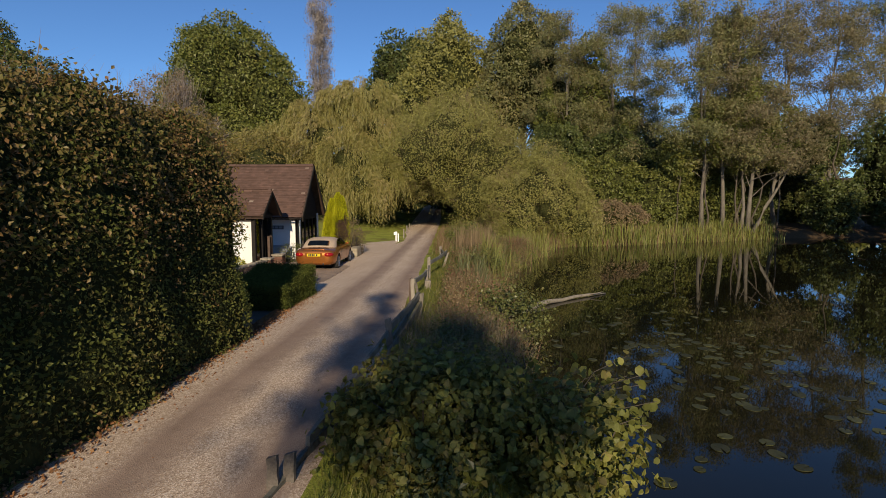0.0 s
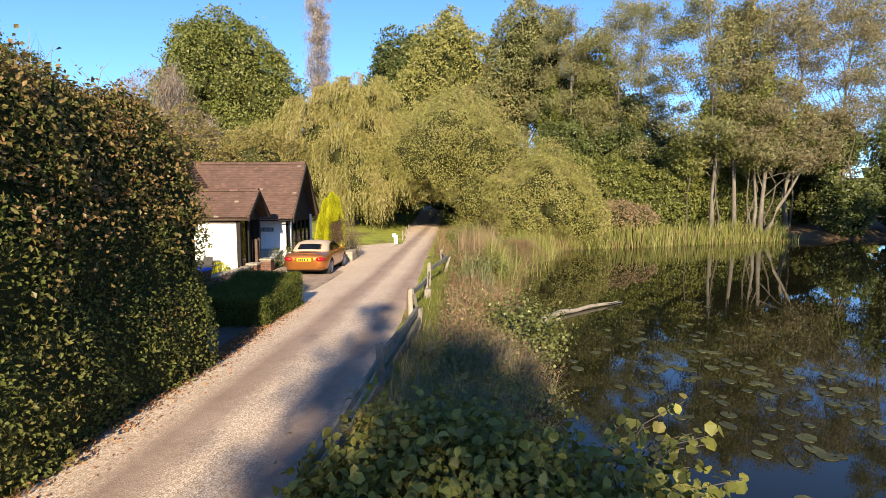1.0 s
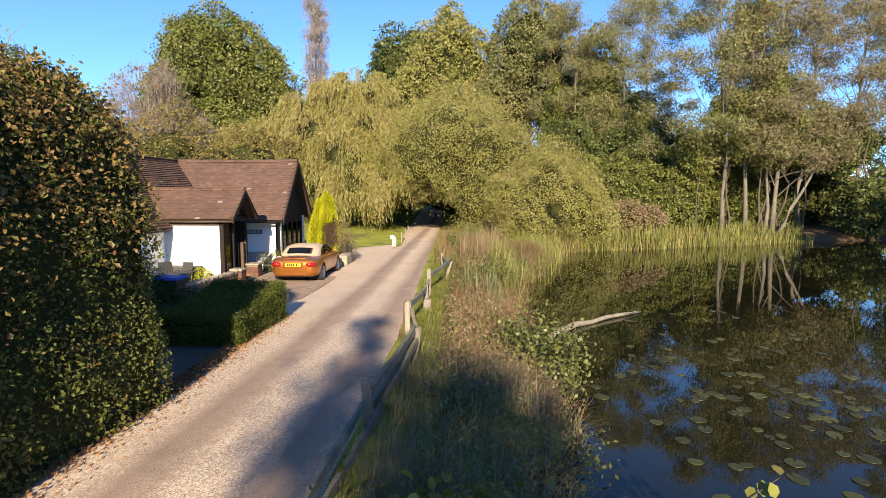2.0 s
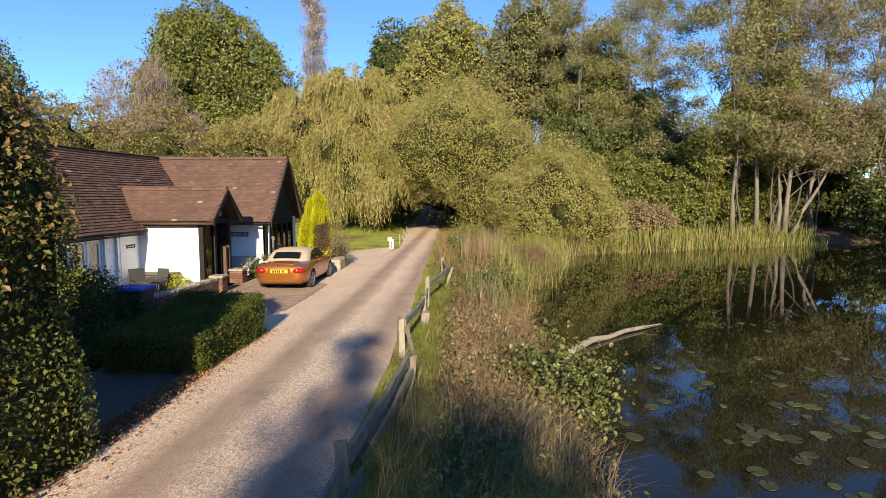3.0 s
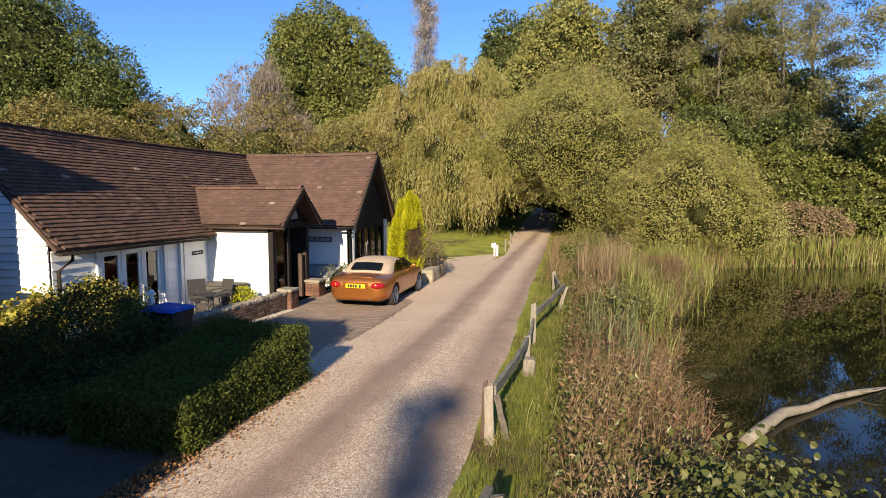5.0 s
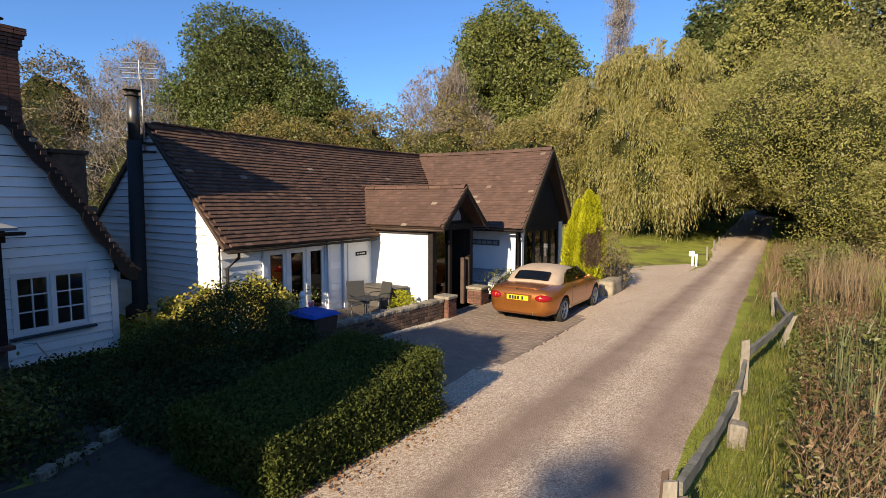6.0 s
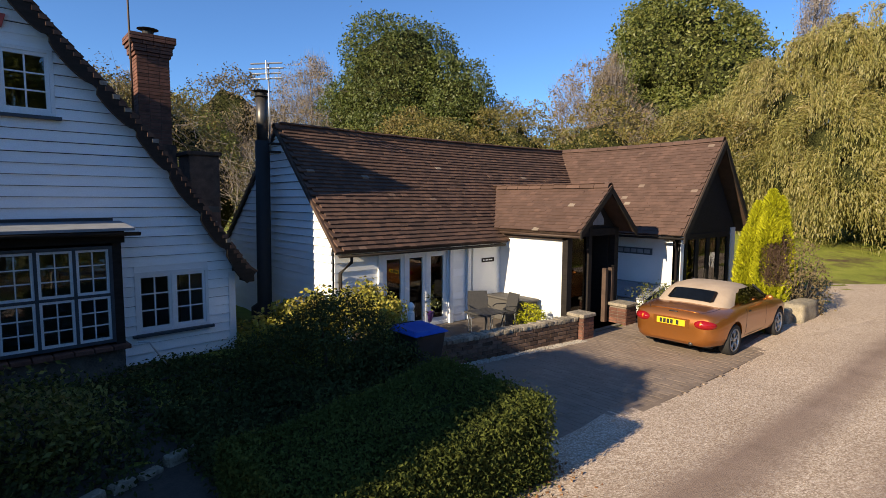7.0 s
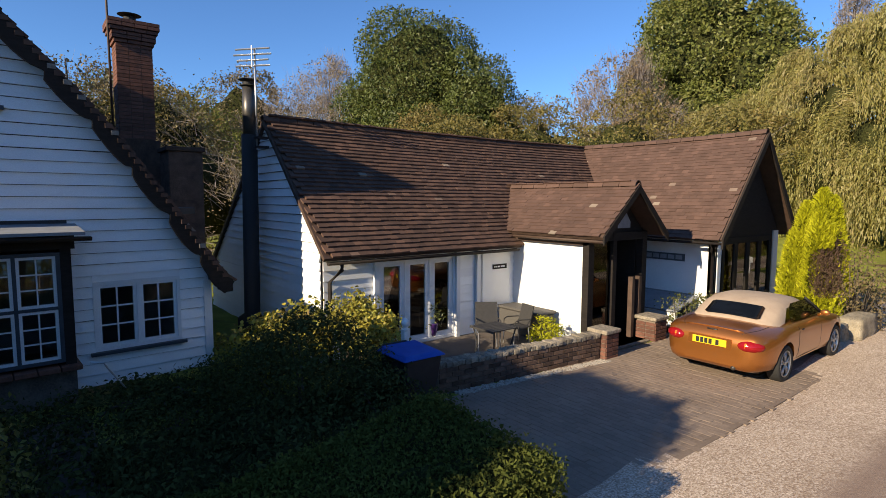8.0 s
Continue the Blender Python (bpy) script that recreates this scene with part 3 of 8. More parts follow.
def land_z(x, y):
    x, y = np.asarray(x, float), np.asarray(y, float)
    lane = lerp_table(y, LANE_Z)
    z = lane + 0.0 * x
    # west of the lane the garden is level, the lawn behind the drive lifts
    z = z + np.clip((-x - 5.2) / 8, 0, 1) * np.clip((y - 30) / 12, 0, 1) * 0.9
    z = z + np.clip((np.hypot(x + 5, y - 15) - 70) / 150, 0, 1) * 6
    d = pond_depth(x, y)
    t = np.clip((d + 1.6) / 2.6, 0, 1)
    t = t * t * (3 - 2 * t)
    z = z * (1 - t) + (WATER_Z - 0.55) * t
    return z


def axis(lo, hi, step, reach):
    a = list(np.arange(lo, hi + 1e-6, step))
    s, v = step, hi
    while v < reach:
        s *= 1.35
        v += s
        a.append(v)
    s, v, b = step, lo, []
    while v > -reach:
        s *= 1.35
        v -= s
        b.append(v)
    return np.array(b[::-1] + a)


xs, ys = axis(-14, 12, 0.28, 900), axis(-6, 44, 0.32, 900)
gx, gy = np.meshgrid(xs, ys)
rngG = np.random.default_rng(5)
gz = land_z(gx, gy) + rngG.normal(size=gx.shape) * 0.012 * np.clip((np.abs(gx + 2.8) - 1.9) * 2, 0, 1) - 0.012
idx = np.arange(gx.size).reshape(gx.shape)
quads = np.stack([idx[:-1, :-1], idx[:-1, 1:], idx[1:, 1:], idx[1:, :-1]], -1).reshape(-1, 4)
tagged(mesh_np("ground", np.stack([gx, gy, gz], -1).reshape(-1, 3), quads, EARTH, kind="structure", smooth=True), "grassy earth running down to the pond", "ground")

wx = np.array([0.2, 2, 4, 8, 16, 30, 80]) - 0.2
wy = np.array([-62, -20, 0, 10, 20, 30, 40, 54.0])
wgx, wgy = np.meshgrid(wx, wy)
wi = np.arange(wgx.size).reshape(wgx.shape)
tagged(mesh_np("water", np.stack([wgx, wgy, wgx * 0 + WATER_Z], -1).reshape(-1, 3), np.stack([wi[:-1, :-1], wi[:-1, 1:], wi[1:, 1:], wi[1:, :-1]], -1).reshape(-1, 4), WATER, kind="structure"), "still dark pond water mirroring trees and sky", "pond")


def strip(name, left, right, y0, y1, lift, mat, across=14, step=0.35, crown_h=0.03):
    yy = np.arange(y0, y1 + 1e-6, step)
    u = np.linspace(0, 1, across)
    wob = 0.03 * np.sin(yy * 1.3) + 0.02 * np.sin(yy * 3.1 + 1)
    xl, xr = lerp_table(yy, left) + wob, lerp_table(yy, right) - 0.7 * wob
    X = xl[:, None] + (xr - xl)[:, None] * u[None]
    Y = np.repeat(yy[:, None], across, 1)
    Z = lerp_table(yy, LANE_Z)[:, None] + lift + crown_h * (1 - (2 * u[None] - 1) ** 2) - 0.05 * (np.abs(2 * u[None] - 1) > 0.99)
    i = np.arange(X.size).reshape(X.shape)
    q = np.stack([i[:-1, :-1], i[:-1, 1:], i[1:, 1:], i[1:, :-1]], -1).reshape(-1, 4)
    return mesh_np(name, np.stack([X, Y, Z], -1).reshape(-1, 3), q, mat, kind="structure", smooth=True)


tagged(strip("road", LANE_L, LANE_R, -30, 90, 0.02, GRAVEL), "narrow gravel lane with swept wheel tracks", "lane")
tagged(strip("drive_apron", [(14.9, -4.75), (18, -4.95), (22, -5.1), (25.2, -5.3), (27.5, -6.4), (29, -9.5), (30.5, -9.5), (33, -5.6), (34.5, -4.4)], [(14.9, -4.2), (24, -4.3), (27, -3.8), (34.5, -4.0)], 14.9, 34.4, 0.014, GRAVEL, 16, 0.3, 0.0), "pale gravel turning beside the lane", "drive")


# ---- walls, boards, windows ----
class Face:
    """An upright wall plane: u runs along it, d out of it."""

    def __init__(self, axis, pos, sign):
        self.axis, self.pos, self.sign = axis, pos, sign

    def at(self, u, d, z):
        return (self.pos + self.sign * d, u, z) if self.axis == "x" else (u, self.pos + self.sign * d, z)

    def hexa(self, bm, u0, u1, d0, d1, z0, z1, z0b=None, z1b=None, u0t=None, u1t=None):
        """A block; z0b, z1b: the heights at its u1 end; u0t, u1t: its ends at the top."""
        z0b, z1b = z0 if z0b is None else z0b, z1 if z1b is None else z1b
        u0t, u1t = u0 if u0t is None else u0t, u1 if u1t is None else u1t
        lo, hi = ((u0, z0), (u1, z0b)), ((u0t, z1), (u1t, z1b))
        return hexa(bm, [self.at(lo[0][0], d0, lo[0][1]), self.at(lo[1][0], d0, lo[1][1]), self.at(lo[1][0], d1, lo[1][1]), self.at(lo[0][0], d1, lo[0][1]),
                         self.at(hi[0][0], d0, hi[0][1]), self.at(hi[1][0], d0, hi[1][1]), self.at(hi[1][0], d1, hi[1][1]), self.at(hi[0][0], d1, hi[0][1])])


def wall(face, name, mat, parent, u0, u1, z0, outline, openings=(), thick=0.22, label=""):
    """A wall with openings cut through; outline: (u, z) of its top edge."""
    cuts = sorted({u0, u1, *[u for u, _ in outline if u0 < u < u1], *[c for o in openings for c in o[:2]]})
    bm = bmesh.new()
    for a, b in zip(cuts, cuts[1:]):
        if b - a < 1e-4:
            continue
        ta, tb = lerp_table(a, outline), lerp_table(b, outline)
        z = z0
        for o in sorted((o for o in openings if o[0] < (a + b) / 2 < o[1]), key=lambda o: o[2]):
            if o[2] > z:
                face.hexa(bm, a, b, -thick, 0, z, o[2])
            z = o[3]
        if min(ta, tb) > z + 1e-3 or max(ta, tb) > z + 0.02:
            face.hexa(bm, a, b, -thick, 0, z, max(ta, z), None, max(tb, z))
    bmesh.ops.remove_doubles(bm, verts=bm.verts, dist=1e-4)
    return part(name, bm, mat, parent, label)


def boards(face, parent, u_at, z0, z1, openings=(), pitch=0.155, mat=None, proud=0.034, name="weatherboard"):
    """Lapped weatherboards, each a piece; u_at(z): the wall's two ends at a height."""
    rng = random.Random(int(z1 * 100) + int(abs(face.pos) * 10))
    z = z0
    while z < z1 - 0.03:
        t = min(z + pitch - 0.009 + rng.uniform(-0.003, 0.002), z1)
        spans = [u_at(t)]
        low = u_at(z)
        for o in openings:
            if o[2] < t - 0.01 and o[3] > z + 0.01:
                nxt = []
                for a, b in spans:
                    if o[1] <= a or o[0] >= b:
                        nxt.append((a, b))
                        continue
                    if o[0] > a:
                        nxt.append((a, o[0]))
                    if o[1] < b:
                        nxt.append((o[1], b))
                spans = nxt
        for a, b in spans:
            if b - a < 0.06:
                continue
            bm = bmesh.new()
            w = rng.uniform(-0.004, 0.004)
            p = proud + rng.uniform(-0.004, 0.006)
            a0 = low[0] if a == spans[0][0] and a == u_at(t)[0] else a
            b0 = low[1] if b == u_at(t)[1] else b
            q = [face.at(a0, 0.002, z + w), face.at(b0, 0.002, z - w), face.at(b0, p, z - w), face.at(a0, p, z + w),
                 face.at(a, 0.002, t), face.at(b, 0.002, t), face.at(b, 0.008, t), face.at(a, 0.008, t)]
            hexa(bm, q)
            part(name, bm, mat or WHITE, parent)
        z += pitch


def window(face, name, parent, u0, u1, z0, z1, lights, rows=3, cols=2, frame_w=0.055, bar=0.018, sash=0.045, mat=None, sash_mat=None, sill=True, sill_mat=None, reveal=0.05, proud=0.03):
    """A window in an opening: outer frame, one sash per light with its glazing bars, a pane for each light, a sill."""
    mat, sash_mat = mat or UPVC, sash_mat or UPVC
    bm = bmesh.new()
    face.hexa(bm, u0, u1, -reveal, proud, z1 - frame_w, z1)
    face.hexa(bm, u0, u1, -reveal, proud, z0, z0 + frame_w)
    face.hexa(bm, u0, u0 + frame_w, -reveal, proud, z0 + frame_w, z1 - frame_w)
    face.hexa(bm, u1 - frame_w, u1, -reveal, proud, z0 + frame_w, z1 - frame_w)
    frame_ob = part(name, bm, mat, parent)
    iu0, iu1, iz0, iz1 = u0 + frame_w, u1 - frame_w, z0 + frame_w, z1 - frame_w
    nu, nz = lights
    mull = frame_w * 0.9
    wu = (iu1 - iu0 - mull * (nu - 1)) / nu
    wz = (iz1 - iz0 - mull * (nz - 1)) / nz
    for i in range(nu):
        if i:
            bm = bmesh.new()
            m0 = iu0 + i * wu + (i - 1) * mull
            face.hexa(bm, m0, m0 + mull, -reveal, proud - 0.006, iz0, iz1)
            part("mullion", bm, mat, frame_ob)
        for j in range(nz):
            a, c = iu0 + i * (wu + mull), iz0 + j * (wz + mull)
            b, d = a + wu, c + wz
            if j and i == 0:
                bm = bmesh.new()
                face.hexa(bm, iu0, iu1, -reveal, proud - 0.010, c - mull, c)
                part("transom", bm, mat, frame_ob)
            bm = bmesh.new()
            for q in ((a, b, d - sash, d), (a, b, c, c + sash), (a, a + sash, c + sash, d - sash), (b - sash, b, c + sash, d - sash)):
                face.hexa(bm, q[0], q[1], -0.035, 0.012, q[2], q[3])
            part("sash", bm, sash_mat, frame_ob)
            if cols > 1 or rows > 1:
                for k in range(1, cols):
                    bm = bmesh.new()
                    m = a + sash + (b - a - 2 * sash) * k / cols
                    face.hexa(bm, m - bar / 2, m + bar / 2, -0.03, 0.004, c + sash, d - sash)
                    part("glazing_bar", bm, sash_mat, frame_ob)
                for k in range(1, rows):
                    bm = bmesh.new()
                    m = c + sash + (d - c - 2 * sash) * k / rows
                    face.hexa(bm, a + sash, b - sash, -0.03, 0.002, m - bar / 2, m + bar / 2)
                    part("glazing_bar", bm, sash_mat, frame_ob)
            bm = bmesh.new()
            face.hexa(bm, a + sash * 0.8, b - sash * 0.8, -0.018, -0.012, c + sash * 0.8, d - sash * 0.8)
            pane = part("pane", bm, GLASS, frame_ob)
            pane.visible_shadow = False
    if sill:
        bm = bmesh.new()
        face.hexa(bm, u0 - 0.06, u1 + 0.06, -0.02, proud + 0.07, z0 - 0.05, z0 - 0.005)
        part("sill", bm, sill_mat or mat, frame_ob)
    return frame_ob


def tile_mesh(w=0.165, h=0.20, t=0.018):
    bm = bmesh.new()
    hexa(bm, [(0, 0, 0), (w, 0, 0), (w, h, 0), (0, h, 0), (0, 0, t), (w, 0, t), (w, h, t), (0, h, t)])
    me = bpy.data.meshes.new("tile")
    bmesh.ops.recalc_face_normals(bm, faces=bm.faces)
    bm.to_mesh(me)
    bm.free()
    return me


TILE_ME = tile_mesh(0.163, 0.20, 0.034)
TILE_ME.materials.append(TILE)
TILE_ME_B = tile_mesh()
TILE_ME_B.materials.append(TILE_B)


def roof_slope(parent, name, eave0, eave1, ridge0, ridge1, mat, tile_me, singles=0, pitch=0.105, width=0.167, sag=0.0, seed=1, lift=0.0, single_from=0.0, tip=0.12):
    """A tiled slope between an eave line and a ridge line: a thin deck, and lapped tiles each of its own."""
    rng = np.random.default_rng(seed)
    e0, e1, r0, r1 = (Vector(v) for v in (eave0, eave1, ridge0, ridge1))
    along = (e1 - e0).normalized()
    up = (r0 - e0)
    up -= along * up.dot(along)
    normal = along.cross(up).normalized()
    if normal.z < 0:
        normal = -normal
    bm = bmesh.new()
    n = 16
    for a, b in ((0, 1),):
        rows = []
        for i in range(n + 1):
            t = i / n
            s = -sag * math.sin(math.pi * t)
            pe, pr = e0.lerp(e1, t), r0.lerp(r1, t) + Vector((0, 0, s))
            rows.append([bm.verts.new(v) for v in (pe, pr, pr - normal * 0.07, pe - normal * 0.07)])
        for q, w in zip(rows, rows[1:]):
            for k in range(4):
                bm.faces.new((q[k], q[(k + 1) % 4], w[(k + 1) % 4], w[k]))
        bm.faces.new(rows[0])
        bm.faces.new(rows[-1][::-1])
    deck = part(name, bm, BROWN, parent)
    slope = up.length
    count = int(slope / pitch)
    V, made = [], 0
    for j in range(count + 1):
        f = j * pitch / slope
        a, b = e0.lerp(r0, f), e1.lerp(r1, f)
        length = (b - a).length
        cols = int(length / width)
        shift = (j % 2) * 0.5 * width
        drift = rng.normal() * 0.006
        for i in range(cols + 1):
            u = i * width + shift - width * 0.25
            if u < -0.03 or u > length - width * 0.85:
                continue
            t = u / length
            s = -sag * math.sin(math.pi * t) * f
            p = a + along * u + up.normalized() * (drift + rng.normal() * 0.004) + normal * 0.022 + Vector((0, 0, s))
            tilt = tip + rng.normal() * 0.016
            yaw = rng.normal() * 0.012
            ax = (along + up.normalized() * yaw).normalized()
            ay = (up.normalized() - normal * tilt - along * yaw).normalized()
            az = ax.cross(ay)
            if az.z < 0:
                az = -az
            m = Matrix((ax, ay, az)).transposed().to_4x4()
            m.translation = p - ay * 0.03 + normal * (lift + rng.normal() * 0.002)
            if made < singles and f >= single_from:
                ob = new("tile", tile_me)
                ob.parent = deck
                ob.matrix_basis = m
                made += 1
            else:
                V.append(m)
    if V:
        base = np.array([v.co[:] for v in tile_me.vertices])
        M = np.array([[list(r) for r in m] for m in V])
        pts = np.einsum("nij,kj->nki", M[:, :3, :3], base) + M[:, None, :3, 3]
        quads = np.array([p.vertices[:] for p in tile_me.polygons])
        faces = (quads[None] + (np.arange(len(V)) * 8)[:, None, None]).reshape(-1, 4)
        mesh_np("tiling", pts.reshape(-1, 3), faces, mat, deck, kind="stuff")
    return deck


def ridge_tiles(parent, a, b, mat, length=0.33, r=0.11, sag=0.0):
    a, b = Vector(a), Vector(b)
    n = max(2, int((b - a).length / length))
    d = (b - a).normalized()
    side = d.cross(Vector((0, 0, 1))).normalized()
    rng = random.Random(3)
    bm = bmesh.new()
    for i in range(n):
        p, q = a.lerp(b, i / n), a.lerp(b, (i + 0.97) / n)
        for w, t in ((p, i / n), (q, (i + 1) / n)):
            w.z -= sag * math.sin(math.pi * t) - rng.uniform(-0.006, 0.006)
        rings = []
        for c in (p, q):
            rings.append([bm.verts.new(c + side * math.cos(t) * rr + Vector((0, 0, 1)) * (math.sin(t) * rr - 0.045)) for rr in (r, r - 0.016) for t in (math.pi * k / 6 for k in range(7))])
        for k in list(range(6)) + list(range(7, 13)):
            bm.faces.new((rings[0][k], rings[0][k + 1], rings[1][k + 1], rings[1][k]))
        for ring in rings:
            for k in range(6):
                bm.faces.new((ring[k], ring[k + 1], ring[k + 8], ring[k + 7]))
        for k in (0, 6):
            bm.faces.new((rings[0][k], rings[1][k], rings[1][k + 7], rings[0][k + 7]))
    return part("ridge_tiles", bm, mat, parent)


# ---- the low cottage: main range, porch, cross wing ----
cottage = thing("cottage", (-10.0, 18.0, 0.05), "low white weatherboarded cottage with brown clay-tiled roofs", "house")
RZ, EZ, RX, EXF, EXB, EZB = 4.36, 1.89, -12.28, -9.72, -16.6, 0.98
SL, SB = (RZ - EZ) / (EXF - RX), (RZ - EZB) / (RX - EXB)
G_B = Face("y", 16.02, -1)
gable_B = [(-16.4, RZ - 0.08 - (RX + 16.4) * SB), (RX, RZ - 0.08), (-10.0, RZ - 0.08 - (RX + 10.0) * -SL)]
gw = wall(G_B, "gable_wall", LAP_SHADE, cottage, -16.4, -10.0, 0.0, gable_B)
boards(G_B, gw, lambda z: (max(-16.4, RX - (RZ - 0.1 - z) / SB), min(-10.0, RX + (RZ - 0.1 - z) / SL)), 0.1, RZ - 0.15, pitch=0.155)
FRONT = Face("x", -10.0, 1)
DOORS = [(17.08, 18.86, 0.14, 1.78)]
fw = wall(FRONT, "front_wall", RENDER, cottage, 16.02, 24.2, 0.0, [(16.02, 2.05), (24.2, 2.05)], DOORS)
boards(FRONT, fw, lambda z: (16.05, 17.05), 0.12, 1.86, pitch=0.17)
boards(FRONT, fw, lambda z: (18.92, 19.36), 0.12, 1.86, pitch=0.17)
boards(FRONT, fw, lambda z: (20.36, 20.5), 0.12, 1.86, pitch=0.17)
for u in (17.04, 18.9, 19.44):
    bm = bmesh.new()
    FRONT.hexa(bm, u - 0.045, u + 0.045, 0.002, 0.09, 0.08, 1.88)
    part("post", bm, UPVC, cottage)
bm = bmesh.new()
FRONT.hexa(bm, 19.58, 20.34, 0.002, 0.05, 0.12, 1.84)
part("door_panel", bm, UPVC, cottage)
window(FRONT, "french_door", cottage, *DOORS[0], (3, 1), 1, 1, 0.06, 0.02, 0.085, sill=False)
bm = bmesh.new()
FRONT.hexa(bm, 19.85, 20.25, 0.052, 0.065, 1.40, 1.50)
part("sign", bm, BLACK, cottage, "small dark name board")
for k, w in enumerate((0.03, 0.02, 0.04, 0.025, 0.03, 0.04, 0.02)):
    u = 19.89 + k * 0.046
    bm = bmesh.new()
    FRONT.hexa(bm, u, u + w, 0.066, 0.068, 1.435, 1.465)
    part("sign_mark", bm, UPVC, cottage)
wall(Face("y", 27.45, 1), "rear_gable_wall", RENDER, cottage, -16.4, -7.4, 0.0, [(-16.4, 1.02), (-14.25, 2.0), (-7.4, 2.0)])
wall(Face("x", -16.4, -1), "back_wall", RENDER, cottage, 16.02, 27.45, 0.0, [(16.02, 1.02), (27.45, 1.02)])
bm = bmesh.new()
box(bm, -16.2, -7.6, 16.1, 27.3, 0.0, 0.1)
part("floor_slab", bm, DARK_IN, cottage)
# Dark slab added to cover the grass between the houses.
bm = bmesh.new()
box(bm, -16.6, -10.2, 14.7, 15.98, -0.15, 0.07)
tagged(part("passage_floor", bm, surface("dark_slab", (0.05, 0.045, 0.04), (0.11, 0.10, 0.09), 5, 0.9, 0.5, 0.006), None, kind="structure"), "dark slab between the two houses", "paving")
roof_slope(cottage, "front_roof", (EXF, 15.95, EZ), (EXF, 26.0, EZ), (RX, 15.93, RZ), (RX, 26.0, RZ), TILE, TILE_ME, 300, 0.112, 0.167, 0.05, 1, tip=0.27)
roof_slope(cottage, "back_roof", (EXB, 26.0, EZB), (EXB, 15.93, EZB), (RX, 26.0, RZ), (RX, 15.93, RZ), TILE, TILE_ME, 0, 0.105, 0.167, 0.05, 2)
ridge_tiles(cottage, (RX, 15.92, RZ + 0.03), (RX, 25.8, RZ + 0.03), TILE, sag=0.05)

def gutter(parent, p, q, r=0.055, mat=None):
    """A half-round gutter between two points."""
    p, q = Vector(p), Vector(q)
    d = (q - p).normalized()
    side = d.cross(Vector((0, 0, 1))).normalized()
    bm = bmesh.new()
    rings = []
    for c in (p, q):
        rings.append([bm.verts.new(c + side * math.cos(t) * rr - Vector((0, 0, 1)) * math.sin(t) * rr) for rr in (r, r - 0.008) for t in (math.pi * k / 6 for k in range(7))])
    for k in list(range(6)) + list(range(7, 13)):
        bm.faces.new((rings[0][k], rings[0][k + 1], rings[1][k + 1], rings[1][k]))
    for k in (0, 6):
        bm.faces.new((rings[0][k], rings[1][k], rings[1][k + 7], rings[0][k + 7]))
    for ring in rings:
        for k in range(6):
            bm.faces.new((ring[k], ring[k + 1], ring[k + 8], ring[k + 7]))
    return part("gutter", bm, mat or BLACK, parent, smooth=True)


gutter(cottage, (EXF + 0.02, 16.0, EZ - 0.06), (EXF + 0.02, 20.35, EZ - 0.06))
bm = bmesh.new()
tube(bm, [(EXF + 0.02, 16.25, EZ - 0.10), (EXF + 0.02, 16.25, EZ - 0.2), (-9.93, 16.14, EZ - 0.42), (-9.93, 16.14, 0.1)], [0.035] * 4, 8)
part("downpipe", bm, BLACK, cottage, smooth=True)

# porch
PZ, PE, PY0, PY1, PYM, PXF = 3.13, 2.18, 20.32, 22.48, 21.4, -7.6
P_L = Face("y", 20.5, -1)
wall(P_L, "porch_side_wall", RENDER, cottage, -9.99, -8.12, 0.0, [(-9.99, 2.2), (-8.12, 2.2)], thick=0.15)
# Far wall coloured black so that the porch's inside reads dark.
wall(Face("y", 22.3, 1), "porch_far_wall", BLACK, cottage, -9.99, -8.12, 0.0, [(-9.99, 2.2), (-8.12, 2.2)], thick=0.15)
roof_slope(cottage, "porch_roof", (-11.3, PY0, PE), (PXF, PY0, PE), (-11.3, PYM, PZ), (PXF, PYM, PZ), TILE_B, TILE_ME_B, 160, 0.10, 0.167, 0.01, 3, single_from=0.0)
roof_slope(cottage, "porch_roof_far", (PXF, PY1, PE), (-11.3, PY1, PE), (PXF, PYM, PZ), (-11.3, PYM, PZ), TILE_B, TILE_ME_B, 0, 0.10, 0.167, 0.01, 4)
ridge_tiles(cottage, (-10.9, PYM, PZ + 0.03), (PXF, PYM, PZ + 0.03), TILE_B)
PFR = Face("x", -7.95, 1)
for u, w, z1 in ((20.48, 0.16, 2.2), (21.22, 0.12, 2.75), (22.25, 0.16, 2.2)):
    bm = bmesh.new()
    PFR.hexa(bm, u - w / 2, u + w / 2, -0.14, 0.0, 0.05, z1)
    part("porch_post", bm, BLACK, cottage)
bm = bmesh.new()
PFR.hexa(bm, 20.4, 22.33, -0.14, -0.004, 2.06, 2.22)
part("porch_tie_beam", bm, BLACK, cottage)
bm = bmesh.new()
PFR.hexa(bm, 20.58, 21.4, -0.10, -0.06, 2.2, 2.25, None, 3.02)
PFR.hexa(bm, 21.4, 22.24, -0.10, -0.06, 2.2, 3.02, None, 2.25)
part("porch_gable_panel", bm, BLACK, cottage)
bm = bmesh.new()
PFR.hexa(bm, 21.05, 21.4, -0.055, -0.03, 2.3, 2.42, None, 2.85)
PFR.hexa(bm, 21.4, 21.75, -0.055, -0.03, 2.3, 2.85, None, 2.42)
part("porch_gable_light", bm, LEAD, cottage, "pale triangular panel in the porch gable")
bm = bmesh.new()
PFR.hexa(bm, 20.56, 21.16, -0.08, -0.07, 0.32, 2.06)
part("porch_glass", bm, GLASS, cottage)
bm = bmesh.new()
PFR.hexa(bm, 20.56, 21.16, -0.14, -0.02, 0.05, 0.32)
part("porch_plinth", bm, BRICK_OLD, cottage)
bm = bmesh.new()
